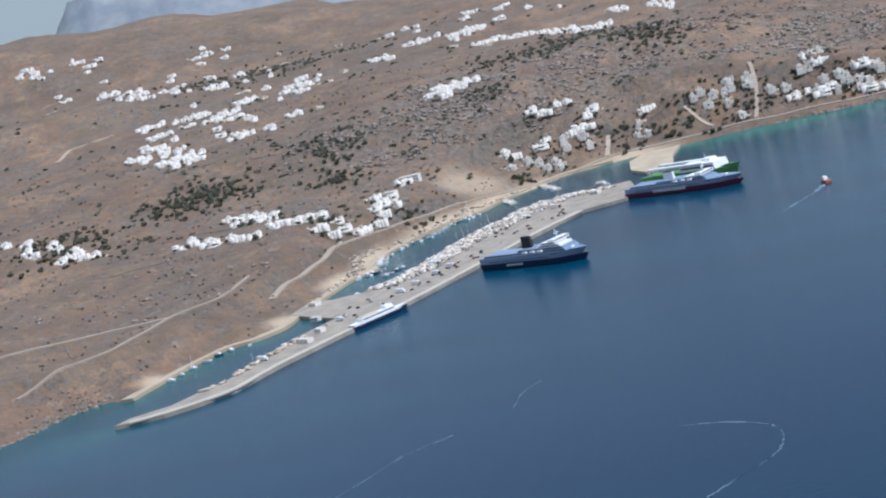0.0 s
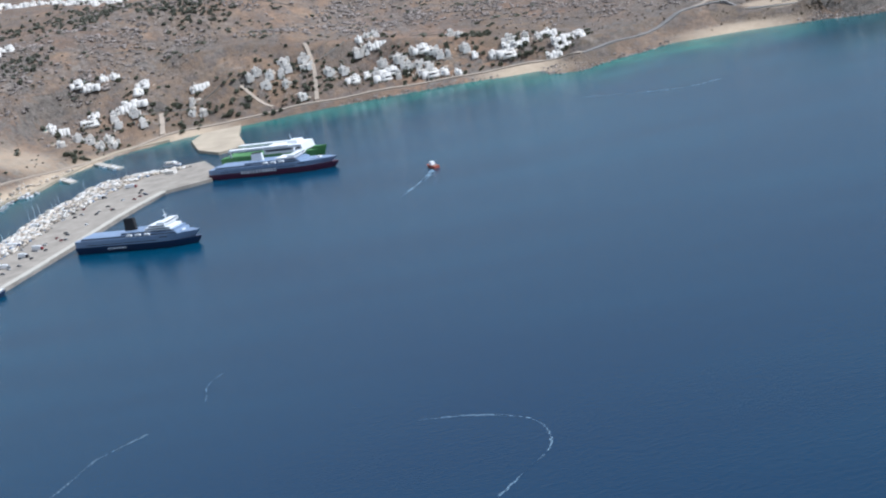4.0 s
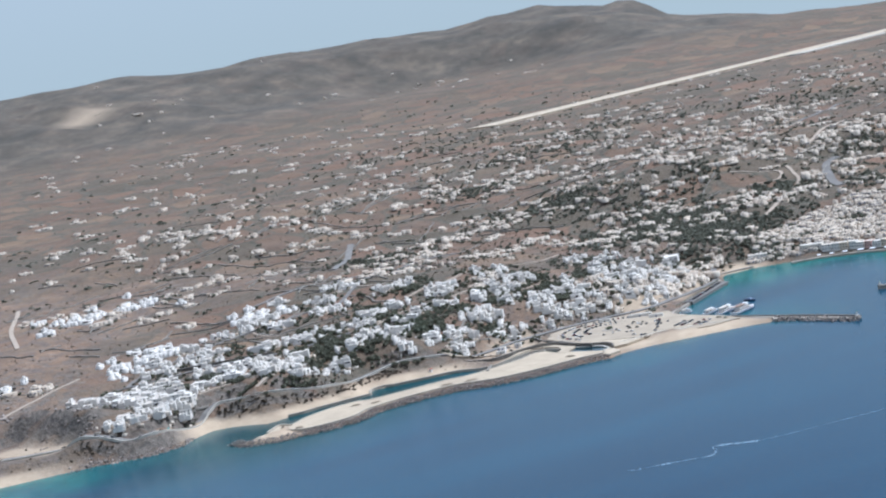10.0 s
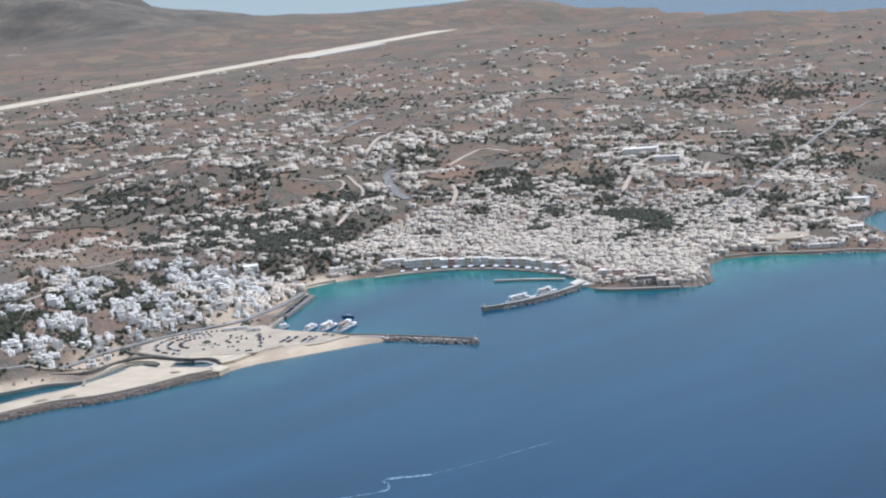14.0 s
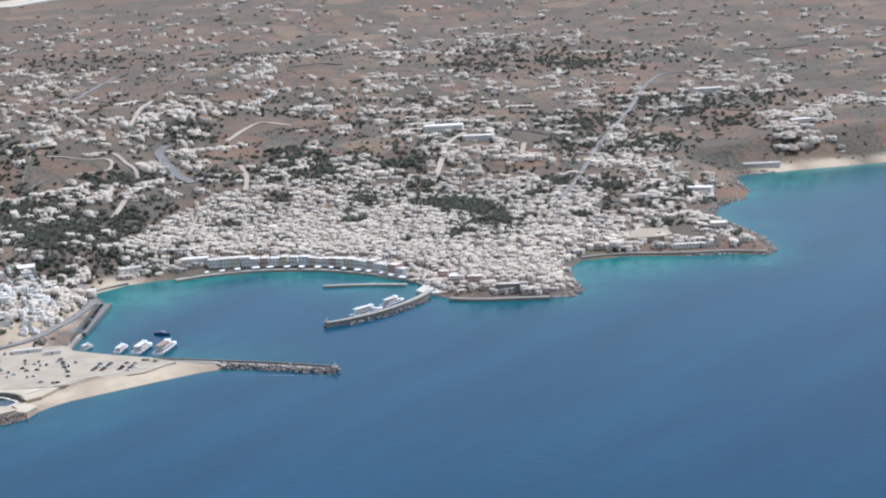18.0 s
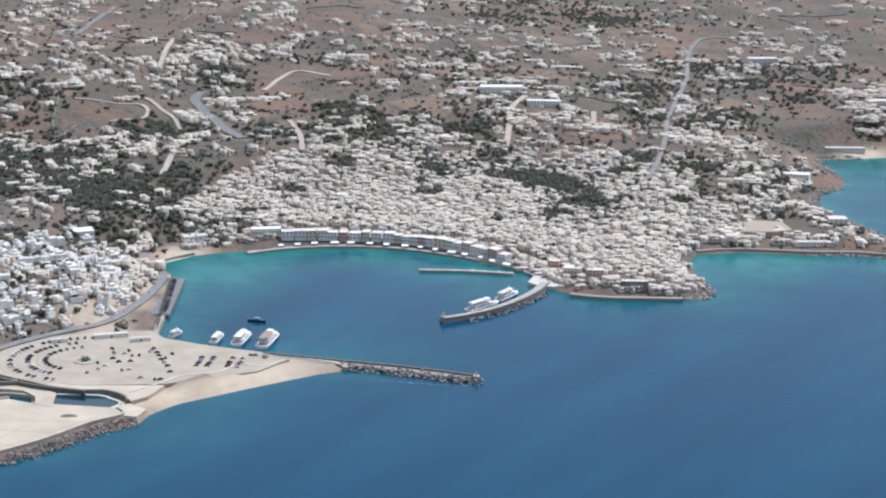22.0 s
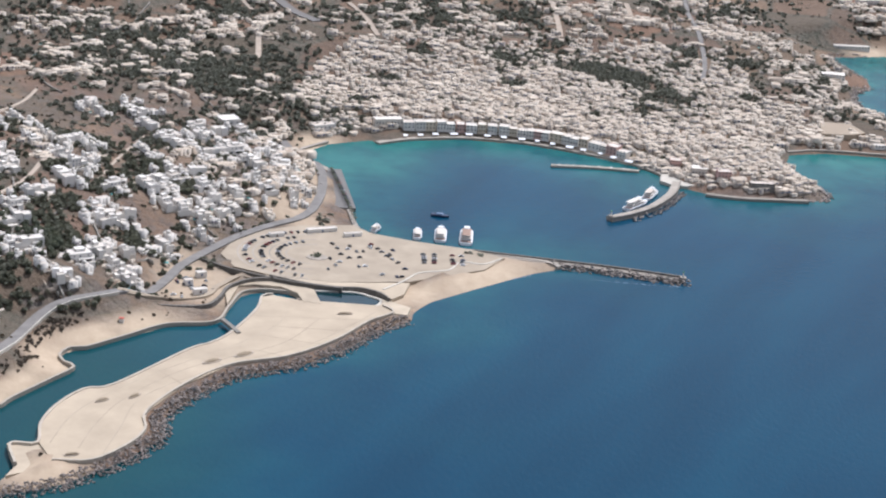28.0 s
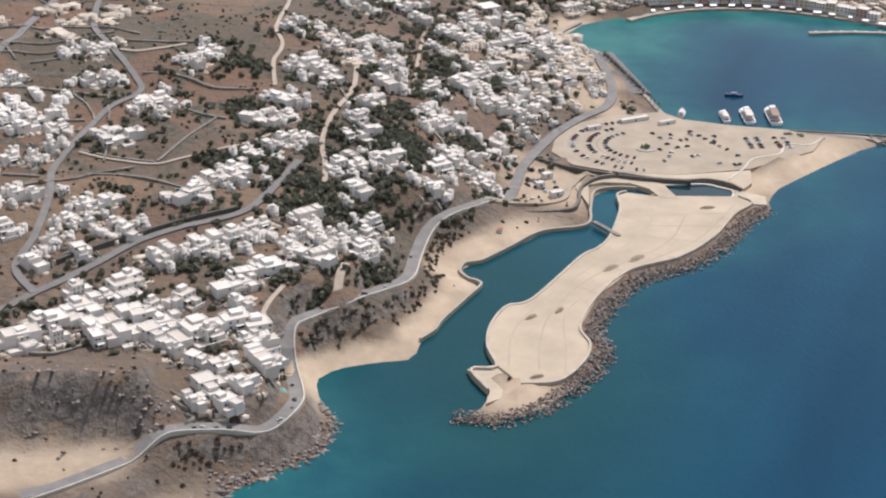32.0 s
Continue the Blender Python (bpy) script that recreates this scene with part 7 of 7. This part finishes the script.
def tour_boat(label, x, y, turn, length, beam, decks=2, deck_mat=None, group="harbour boats"):
    ob = thing("tour_boat", label, "boat", group, pose(x, y, 0, 0, 0, turn))
    part("hull", hull(length, beam, 0.85, -0.3)[0], m_white_paint, ob)
    part("boot_stripe", hull(length * 0.99, beam * 1.005, 0.12, -0.3)[0], m_blue_hull, ob, "dark blue waterline stripe")
    part("deck", Pile().box(-0.46 * length, 0.3 * length, -beam * 0.4, beam * 0.4, 0.84, 0.9), m_deck, ob)
    z = 0.88
    for k in range(decks):
        a, c, w = -0.34 + 0.07 * k, 0.2 - 0.1 * k, beam * (0.36 - 0.06 * k)
        d = part("cabin", Pile().box(a * length, c * length, -w, w, z, z + 0.62, top=0.93), m_white_paint, ob)
        part("window_row", Pile().box(a * length + 0.25, c * length - 0.1, -w - 0.02, w + 0.02, z + 0.22, z + 0.48, top=0.97), m_pane, d)
        part("side_deck", Pile().box(a * length - 0.3, c * length + 0.3, -w - 0.15, w + 0.15, z + 0.62, z + 0.68), m_roof, d)
        z += 0.68
    part("canopy", Pile().box(-0.42 * length, 0.02 * length, -beam * 0.3, beam * 0.3, z + 0.42, z + 0.48), deck_mat or m_roof, ob)
    part("canopy_post", Pile().box(-0.4 * length, -0.39 * length, -0.05, 0.05, z, z + 0.45).box(0, 0.01 * length, -0.05, 0.05, z, z + 0.45), m_white_paint, ob)
    part("wheelhouse", Pile().box(0.02 * length, 0.17 * length, -beam * 0.25, beam * 0.25, z, z + 0.6, top=0.85), m_white_paint, ob)
    part("mast", Pile().tube((0.05 * length, 0, z + 0.5), (0.03 * length, 0, z + 1.7), 0.05, 5, r2=0.03), m_white_paint, ob)
    part("rail", Pile().box(0.22 * length, 0.36 * length, -beam * 0.32, -beam * 0.3, 0.85, 1.1).box(0.22 * length, 0.36 * length, beam * 0.3, beam * 0.32, 0.85, 1.1), m_white_paint, ob)
    ob.scale = (1, 1, max(1, length / 14))
    return ob


tour_boat("white excursion boat moored stern-first at the quay", -193, 560.5, 88, 10, 2.8, 1)
tour_boat("white two-deck excursion boat with a blue stripe", -185.4, 561, 87, 14, 3.9, 2)
tour_boat("white excursion boat with a reddish aft deck", -177, 560.5, 86, 16, 4.3, 2, m_deck)
tour_boat("small white boat with a mast at the quay corner", -206.5, 563, 70, 6.0, 2.2, 1)
tour_boat("long white motor yacht moored inside the jetty", -115.4, 605.0, 54, 15, 3.6, 2, group="jetty boats")
tour_boat("white motor yacht moored beside the jetty", -108.6, 618.4, 66, 13, 3.6, 2, group="jetty boats")
tour_boat("grey workboat moored at the end of the ferry pier", -404, 68, 40, 9, 3.0, 1)
dark = thing("launch", "dark blue launch lying at anchor in the harbour", "boat", "", pose(-185, 581.3, 0, 0, 0, -15))
part("hull", hull(6.2, 1.9, 0.7, -0.3)[0], m_blue_hull, dark)
part("cabin", Pile().box(-1.2, 0.9, -0.6, 0.6, 0.7, 1.2, top=0.85), m_grey_blue, dark)
red = thing("pilot_boat", "small orange-red boat under way with white wake", "boat", "", heading(-259.5, 129.2, -268, 128.8))
part("hull", hull(9.5, 3.2, 1.1, -0.3)[0], m_orange, red)
part("wheelhouse", Pile().box(-1.2, 1.6, -1.0, 1.0, 1.1, 2.6, top=0.85), m_white_paint, red)
part("aft_deck", Pile().box(-3.8, -1.3, -1.1, 1.1, 1.1, 1.3), m_deck, red)
part("mast", Pile().tube((0, 0, 2.5), (-0.2, 0, 4.4), 0.08, 6, r2=0.04), m_tyre, red)
part("fender", Pile().box(3.6, 4.2, -0.6, 0.6, 0.6, 1.2), m_tyre, red)
red.scale = (0.8, 0.75, 0.8)

rng = np.random.RandomState(44)
boat_masters = []
for k, (cab, mat, label) in enumerate(((1, m_white_paint, "small white motor boat moored in the marina"), (0, m_white_paint, "small open white boat moored in the marina"), (1, m_blue_hull, "small blue-hulled fishing boat moored in the marina"), (2, m_white_paint, "white sailing yacht with bare mast in the marina"))):
    ob = thing("sailing_boat" if cab == 2 else "motor_boat", label, "boat", "marina boats")
    part("hull", hull(4.2, 1.35, 0.5, -0.25)[0], mat, ob)
    part("deck", Pile().box(-1.8, 0.8, -0.5, 0.5, 0.5, 0.56), m_deck, ob)
    if cab:
        part("cabin", Pile().box(-0.6, 0.9, -0.42, 0.42, 0.5, 0.95, top=0.85), m_white_paint, ob)
    if cab == 2:
        part("mast", Pile().tube((0.2, 0, 0.9), (0.2, 0, 4.6), 0.05, 5, r2=0.03), m_white_paint, ob)
        part("boom", Pile().tube((0.2, 0, 1.3), (-1.6, 0, 1.25), 0.06, 5), m_white_paint, ob)
    boat_masters.append(ob)
BERTHS = [([(-314, -21), (-337, -8), (-362, 7), (-378, 20), (-401, 38), (-399, 53)], 3.0, 36), ([(-303, -42), (-302, -34), (-312, -24)], 2.5, 5), ([(-351, -33), (-378, -31), (-392, -22), (-399, -7), (-419, 4), (-427, 15)], 3.0, 24),
          ([(-340, -44), (-344, -44), (-342, -36), (-350, -29)], 2.0, 8), ([(-430, 51), (-440, 49), (-452, 47)], 2.5, 4), ([(-427, 31), (-440, 29)], 2.5, 4), ([(-240, -64), (-224, -71), (-216, -82)], 3.0, 6),
          ([(-264, -76), (-263, -88), (-248, -99), (-236, -107)], 2.0, 7), ([(-140, 650), (-126, 650.5), (-112, 649)], 1.8, 6)]
count = 0
for line, off_, n in BERTHS:
    q = resampled(line, 0.5)
    for k in range(n):
        i = int((k + 0.5) / n * (len(q) - 1))
        a = math.atan2(*(q[min(i + 1, len(q) - 1)] - q[max(i - 1, 0)])[::-1])
        x, y = q[i] + rng.uniform(-0.5, 0.5, 2)
        if shore_distance([x], [y])[0] > -1.2 and y < 300:
            x, y = x + 2.2 * math.sin(a), y - 2.2 * math.cos(a)
        place = Matrix.LocRotScale((x, y, 0), Euler((0, 0, a + 1.57 + rng.normal(0, 0.15))), None)
        big = rng.uniform(0.7, 1.5) if y < 300 else 0.6
        kind = rng.choice((0, 0, 1, 2, 3)) if y < 300 else 1
        ob = boat_masters[kind] if count < 4 and kind == count else copy_thing(boat_masters[kind], place)
        ob.matrix_basis = place
        ob.scale = (big, big, big)
        count += 1
for ob in boat_masters:
    if ob.matrix_basis.translation.length < 1:
        ob.matrix_basis = pose(-330 - 3 * boat_masters.index(ob), -29 + 2.2 * boat_masters.index(ob), 0, 0, 0, 50)

# ---- cars ----
car_masters = []
for k, paint in enumerate(CAR_PAINTS):
    name = paint.name.split("_")[-1]
    ob = thing("car", "parked %s car with dark windows on the pale ground" % name, "car", "parked cars")
    part("body", Pile().faces(*(lambda a: (a.v, a.f))(Pile().box(-0.85, 0.85, -0.35, 0.35, 0.12, 0.36, top=0.97))), paint, ob)
    cab = part("cabin", Pile().box(-0.5, 0.4, -0.31, 0.31, 0.36, 0.6, top=0.78), m_glass, ob, "dark glazed cabin")
    part("roof_panel", Pile().box(-0.36, 0.27, -0.24, 0.24, 0.6, 0.625), paint, cab)
    for x in (-0.52, 0.52):
        for y in (-0.33, 0.33):
            part("wheel", Pile().tube((x, y - 0.06, 0.13), (x, y + 0.06, 0.13), 0.13, 8), m_tyre, ob)
    car_masters.append(ob)
cars = []
for radius, a0, a1, n in ((22.5, 95, 262, 30), (17.5, 115, 250, 20), (12.5, 110, 250, 13)):
    for k in range(n):
        a = radians(a0 + (a1 - a0) * (k + 0.5) / n)
        if rng.uniform() < 0.88:
            cars.append((-224 + radius * 1.02 * math.cos(a), 531 + radius * 0.92 * math.sin(a), 2.05, math.degrees(a)))
for cx in (-191.5, -188.3, -182.5, -179.5):
    for k in range(5):
        if rng.uniform() < 0.85:
            cars.append((cx + rng.uniform(-0.2, 0.2), 528 + 2.0 * k + rng.uniform(-0.3, 0.3), 2.05, rng.uniform(-6, 6)))
for k in range(30):
    x, y = rng.uniform((-222, 514), (-197, 543))
    cars.append((x, y, 2.05, rng.choice((20, 110)) + rng.normal(0, 8)))
for x, y in ((-358.7, 351.4), (-355.2, 352.5), (-352.8, 353.1), (-349.8, 354.2), (-347.4, 354.3), (-336.4, 357.8), (-332.9, 362.1), (-318.8, 416.5), (-311.3, 421.1)):
    q = resampled(ROADS[0][0], 1.5)
    x, y = q[np.hypot(q[:, 0] - x, q[:, 1] - y).argmin()] + np.array((0.3, -0.5))
    cars.append((x, y, float(surface(x, y)) + 0.32, 20))
pier_line = resampled([(-245, -47), (-262, -33), (-300, -2), (-330, 20), (-360, 48)], 1.0)
for k in range(56):
    x, y = pier_line[rng.randint(0, len(pier_line))] + np.array((-0.66, -0.75)) * -rng.choice((2.0, 9.0, 14.0, -3.0)) * (-1 if rng.uniform() < 0.75 else 0.4) + rng.uniform(-1, 1, 2)
    if within(np.array([x]), np.array([y]), PIER)[0]:
        cars.append((x, y, 1.3, rng.choice((42, 132)) + rng.normal(0, 5)))
for k in range(20):
    cars.append((-222.4 + k * 0.36, 622 - k * 2.05, 1.3, 12))
for k in range(16):
    x, y = rng.uniform((-265, 489), (-255, 508))
    if within(np.array([x]), np.array([y]), WORKS_YARD)[0]:
        cars.append((x, y, 1.5, rng.choice((15, 105)) + rng.normal(0, 8)))
for n, (x, y, z, turn) in enumerate(cars):
    k = rng.choice((0, 1, 1, 2, 2, 2, 3, 4, 5))
    place = pose(x, y, z, 0, 0, turn)
    if n < 6:
        ob = car_masters[n]
        ob.matrix_basis = place
    else:
        copy_thing(car_masters[k], place)

# ---- trucks, sheds and stores on the ferry pier ----
for n, (x, y, turn, length) in enumerate(((-276, -24, 42, 4.5), (-283, -18, 42, 4.5), (-293, -10, 42, 4.0), (-300, -4, 42, 4.5), (-316, -10, 42, 5), (-254, -46, 40, 3.5), (-222, -72, 40, 5.5), (-342, 2, 42, 4), (-366, 30, 45, 5), (-372, 44, 50, 5))):
    ob = thing("lorry", "white box lorry parked on the ferry pier", "lorry", "pier lorries", pose(x, y, 1.3, 0, 0, turn))
    part("cargo_box", Pile().box(-length / 2, length / 2 - 0.9, -0.5, 0.5, 0.3, 1.5), m_white_paint, ob)
    part("cab", Pile().box(length / 2 - 0.85, length / 2, -0.45, 0.45, 0.2, 1.1, top=0.9), CAR_PAINTS[n % 6], ob)
    for u in (-length / 3, length / 2 - 0.45):
        for v in (-0.45, 0.45):
            part("wheel", Pile().tube((u, v - 0.1, 0.2), (u, v + 0.1, 0.2), 0.2, 8), m_tyre, ob)
clutter = []
for k in range(1500):
    u = rng.uniform(0, 1)
    q = resampled([(-300, -36), (-312, -22), (-335, -9), (-360, 5), (-376, 18), (-398, 37), (-396, 56)], 1.0)
    x, y = q[int(u * (len(q) - 1))] + np.array((0.62, 0.78)) * 20 * rng.uniform(0.15, 1.0) ** 1.6 * (0.5 + 0.5 * u) + rng.uniform(-1, 1, 2)
    if within(np.array([x]), np.array([y]), PIER)[0]:
        clutter.append((rng.randint(0, 5), x, y, 1.3, rng.choice((0.73, 2.3)) + rng.normal(0, 0.3), *rng.uniform(0.6, 1.5, 2), rng.uniform(0.5, 1.5)))
for k in range(60):
    q = resampled([(-197, -90), (-212, -79), (-228, -69), (-246, -58)], 1.0)
    x, y = q[rng.randint(0, len(q))] + rng.uniform(-1.6, 1.6, 2)
    if within(np.array([x]), np.array([y]), PIER)[0]:
        clutter.append((rng.randint(0, 3), x, y, 1.3, rng.uniform(0, 6.28), *rng.uniform(0.7, 1.6, 2), rng.uniform(0.5, 1.5)))
q = resampled([(-300, -58), (-330, -48), (-352, -40), (-380, -38), (-398, -20), (-424, 2), (-446, 26), (-460, 50)], 1.0)
for k in range(170):
    x, y = q[rng.randint(0, len(q))] + rng.uniform(-3.0, 3.0, 2)
    if shore_distance([x], [y])[0] > 1.5:
        clutter.append((rng.randint(0, 3), x, y, max(1.15, ground_at(x, y)), rng.uniform(0, 6.28), *rng.uniform(0.7, 1.5, 2), rng.uniform(0.5, 1.2)))
laid_up = Pile().faces(*(lambda h: (h[0].v, h[0].f))(hull(2.6, 1.0, 0.6, 0.1)), 0)
strewn("stores", [Pile().box(-0.6, 0.6, -0.4, 0.4, 0, 0.7, 0).arrays(), laid_up.arrays(), Pile().box(-0.8, 0.8, -0.5, 0.5, 0, 0.6, 1, top=0.7).arrays(), Pile().box(-0.9, 0.9, -0.35, 0.35, 0.1, 0.8, 2).arrays(), Pile().box(-0.3, 0.3, -0.3, 0.3, 0, 0.5, 3).arrays()], clutter, [m_walls, m_stone, m_wall, m_grey_blue], "laid-up boats and pale stores on the ferry pier", "stores")
for x, y, w, d, turn in ((-233, -58, 7, 2.6, 36), (-244, -53, 4, 2.4, 36), (-268, -55, 4, 2, 45), (-300, -56, 4, 3, 40), (-380, 62, 4, 3, 45)):
    ob = thing("harbour_office", "low white harbour building on the pier", "building", "pier buildings", pose(x, y, 1.3, 0, 0, turn))
    part("wall_block", walled(Pile(), -w / 2, w / 2, -d / 2, d / 2, -0.1, 1.3), m_wall, ob)
    part("roof", Pile().box(-w / 2 + 0.14, w / 2 - 0.14, -d / 2 + 0.14, d / 2 - 0.14, 1.2, 1.32), m_roof, ob)
    for k in range(3):
        u = -w / 2 + w * (k + 0.5) / 3
        part("window", Pile().box(u - 0.2, u + 0.2, -d / 2 - 0.04, -d / 2 + 0.03, 0.5, 1.0), m_pane, ob)
# ---- spit and car park details ----
for x, y, r, turn in ((-273.6, 415.4, 2.2, 40), (-266, 419, 2.2, 55), (-249, 443.6, 3.2, 40), (-241, 449.4, 3.4, 40), (-214.8, 482.9, 2.4, 10), (-276, 384.2, 2.0, 20)):
    ob = thing("planting_bed", "oval bed of dry plants in the pale paving", "planting bed", "spit beds", pose(x, y, 1.55, 0, 0, turn))
    part("kerb", Pile().prism([(r * math.cos(a / 10 * 6.283), 0.36 * r * math.sin(a / 10 * 6.283)) for a in range(10)], -0.1, 0.18, 0, 0.97), m_concrete, ob)
    part("soil", Pile().prism([(0.9 * r * math.cos(a / 10 * 6.283), 0.32 * r * math.sin(a / 10 * 6.283)) for a in range(10)], 0.1, 0.22), m_track, ob)
    part("plant_mound", Pile().prism([(0.84 * r * math.cos(a / 10 * 6.283) * rng.uniform(0.8, 1.05), 0.3 * r * math.sin(a / 10 * 6.283) * rng.uniform(0.8, 1.1)) for a in range(10)], 0.2, 0.5, 0, 0.75), m_dry, ob)
SEAMS = [[(-282, 390), (-280, 404), (-275, 416), (-262, 435), (-244, 456), (-234, 471), (-231, 483)], [(-269, 386), (-267, 400), (-265, 416), (-257, 429), (-240, 446), (-224, 459), (-212, 476), (-206, 486)],
         [(-275, 388), (-273, 402), (-268, 418), (-255, 438), (-232, 458), (-222, 478)], [(-262, 436), (-255, 428)], [(-254, 446), (-244, 441)], [(-244, 456), (-229, 449)], [(-238, 464), (-220, 459)], [(-235, 471), (-213, 470)], [(-240, 478), (-209, 479)]]
for line in SEAMS:
    ribbon("paving_joint", line, 0.3, m_lot, "grey joint in the pale paving", "paving joint", level=1.562, thick=0.3, step=1.5)
for radius in (24.6, 20, 15, 10):
    ribbon("lane_edge", [(-224 + radius * 1.02 * math.cos(radians(a)), 531 + radius * 0.92 * math.sin(radians(a))) for a in range(95, 266, 10)], 0.5, m_concrete, "curved grey lane edge in the car park", "lane edge", level=2.062, thick=0.3, step=1.5)
ob = thing("roundabout", "round planted island in the car park", "roundabout", "", pose(-224.5, 528, 2.05))
part("kerb", Pile().prism([(3.4 * math.cos(a / 16 * 6.283), 2.6 * math.sin(a / 16 * 6.283)) for a in range(16)], -0.1, 0.2, 0, 0.97), m_concrete, ob)
part("planting", leafy(301, 60, 2.0, 0.5, 0.35, 0.2), m_crown, ob)
ob = thing("beach_hut", "tiny white kiosk with red sign on the beach", "kiosk", "", pose(-276, 468, ground_at(-276, 468)))
part("wall_block", Pile().box(-0.6, 0.6, -0.5, 0.5, -0.3, 1.1), m_wall, ob)
part("roof", Pile().box(-0.75, 0.75, -0.65, 0.65, 1.1, 1.25), m_orange, ob)
for x, y, w, d in ((-258, 507, 3, 2), (-261, 500, 2.4, 2), (-257, 493, 4, 2), (-224, 553, 10, 2), (-238, 546, 5, 1.6), (-214, 550, 6, 1.4)):
    ob = thing("shed", "low pale service building beside the car park", "shed", "car park sheds", pose(x, y, max(2.0, ground_at(x, y)), 0, 0, 22))
    part("wall_block", walled(Pile(), -w / 2, w / 2, -d / 2, d / 2, -0.6, 1.1), m_wall, ob)
    part("roof", Pile().box(-w / 2 + 0.14, w / 2 - 0.14, -d / 2 + 0.14, d / 2 - 0.14, 1.0, 1.12), m_roof, ob)
    part("door", Pile().box(-0.3, 0.3, -d / 2 - 0.04, -d / 2 + 0.03, 0, 0.85), m_door, ob)
# palms along the old quay
palm = None
for k in range(16):
    u = k / 15
    x, y = (-223 + 9.5 * u, 621 - 54 * u)
    if palm is None:
        palm = thing("palm_tree", "small palm with drooping fronds along the quay", "palm tree", "quay palms")
        part("trunk", Pile().tube((0, 0, 0), (0.05, 0, 1.5), 0.12, 6, r2=0.08), m_bark, palm)
        fr = Pile()
        for n in range(14):
            a = n * 0.449 + 0.1 * (n % 3)
            c, s = math.cos(a), math.sin(a)
            fr.faces([(0.05, 0, 1.5), (0.5 * c - 0.16 * s, 0.5 * s + 0.16 * c, 1.75), (1.05 * c, 1.05 * s, 1.25), (0.5 * c + 0.16 * s, 0.5 * s - 0.16 * c, 1.72)], [(0, 1, 2, 3)])
        part("frond", fr, m_crown, palm)
        ob = palm
    else:
        ob = copy_thing(palm, pose(x, y, 1.2))
    ob.matrix_basis = pose(x, y, 1.2, 0, 0, k * 47)
# beacons
for x, y, z in ((-110.5, 529.6, 1.1), (-126.5, 587.4, 1.3)):
    ob = thing("beacon", "small white beacon at the end of the mole", "beacon", "harbour beacons", pose(x, y, z))
    part("base", Pile().box(-0.9, 0.9, -0.9, 0.9, -0.4, 0.5), m_concrete, ob)
    part("tower", Pile().tube((0, 0, 0.5), (0, 0, 1.9), 0.3, 8, r2=0.22), m_wall, ob)
    part("lantern", Pile().tube((0, 0, 1.9), (0, 0, 2.3), 0.2, 8), m_green, ob)


# ---- foam ----
def streak(line, width, seed):
    q = resampled(line, 0.8)
    r = random.Random(seed)
    p, w = Pile(), 0.0
    for i in range(len(q) - 1):
        w = max(0.1, min(1.0, w + r.uniform(-0.35, 0.35)))
        if r.random() < 0.1:
            continue
        d = q[i + 1] - q[i]
        n = np.array((-d[1], d[0])) / np.linalg.norm(d) * width * w * 0.5
        o = np.array((r.uniform(-0.2, 0.2), r.uniform(-0.2, 0.2)))
        a, c = q[i] + o, q[i + 1] + o
        p.faces([(*(a - n), 0.03), (*(c - n * 0.8), 0.03), (*(c + n), 0.05), (*(a + n * 0.9), 0.05)], [(0, 1, 2, 3)])
    return p


for n, (line, width) in enumerate((([(-19, 31), (-12, 40), (-2, 47), (7, 48), (18, 44), (26, 35), (33, 27)], 0.55), ([(-39, -46), (-48, -38), (-57, -31), (-60, -27), (-65, -17)], 0.8), ([(-75, -1), (-88, 3), (-94, 8)], 0.6),
                                   ([(-317, 213), (-297, 226), (-282, 240), (-280, 255)], 0.8), ([(-95, 332), (-83, 341.5), (-75, 347.5), (-76, 353), (-79, 357.5), (-67, 362.5)], 2.0), ([(-67, 362.5), (-57, 373.5), (-50, 383), (-40, 396)], 1.0), ([(-232, 106), (-245, 117), (-259, 127)], 1.6), ([(-246, 119), (-254, 124.5), (-262, 128)], 2.6),
                                   ([(-195, 495), (-189, 502), (-175, 516), (-158, 528)], 0.9), ([(-140, 527), (-120, 525), (-108, 525)], 0.8))):
    tagged(new("foam", streak(line, width, 7 + n).mesh("foam", m_foam)), "thin broken line of pale foam on the water", "foam", kind="stuff")
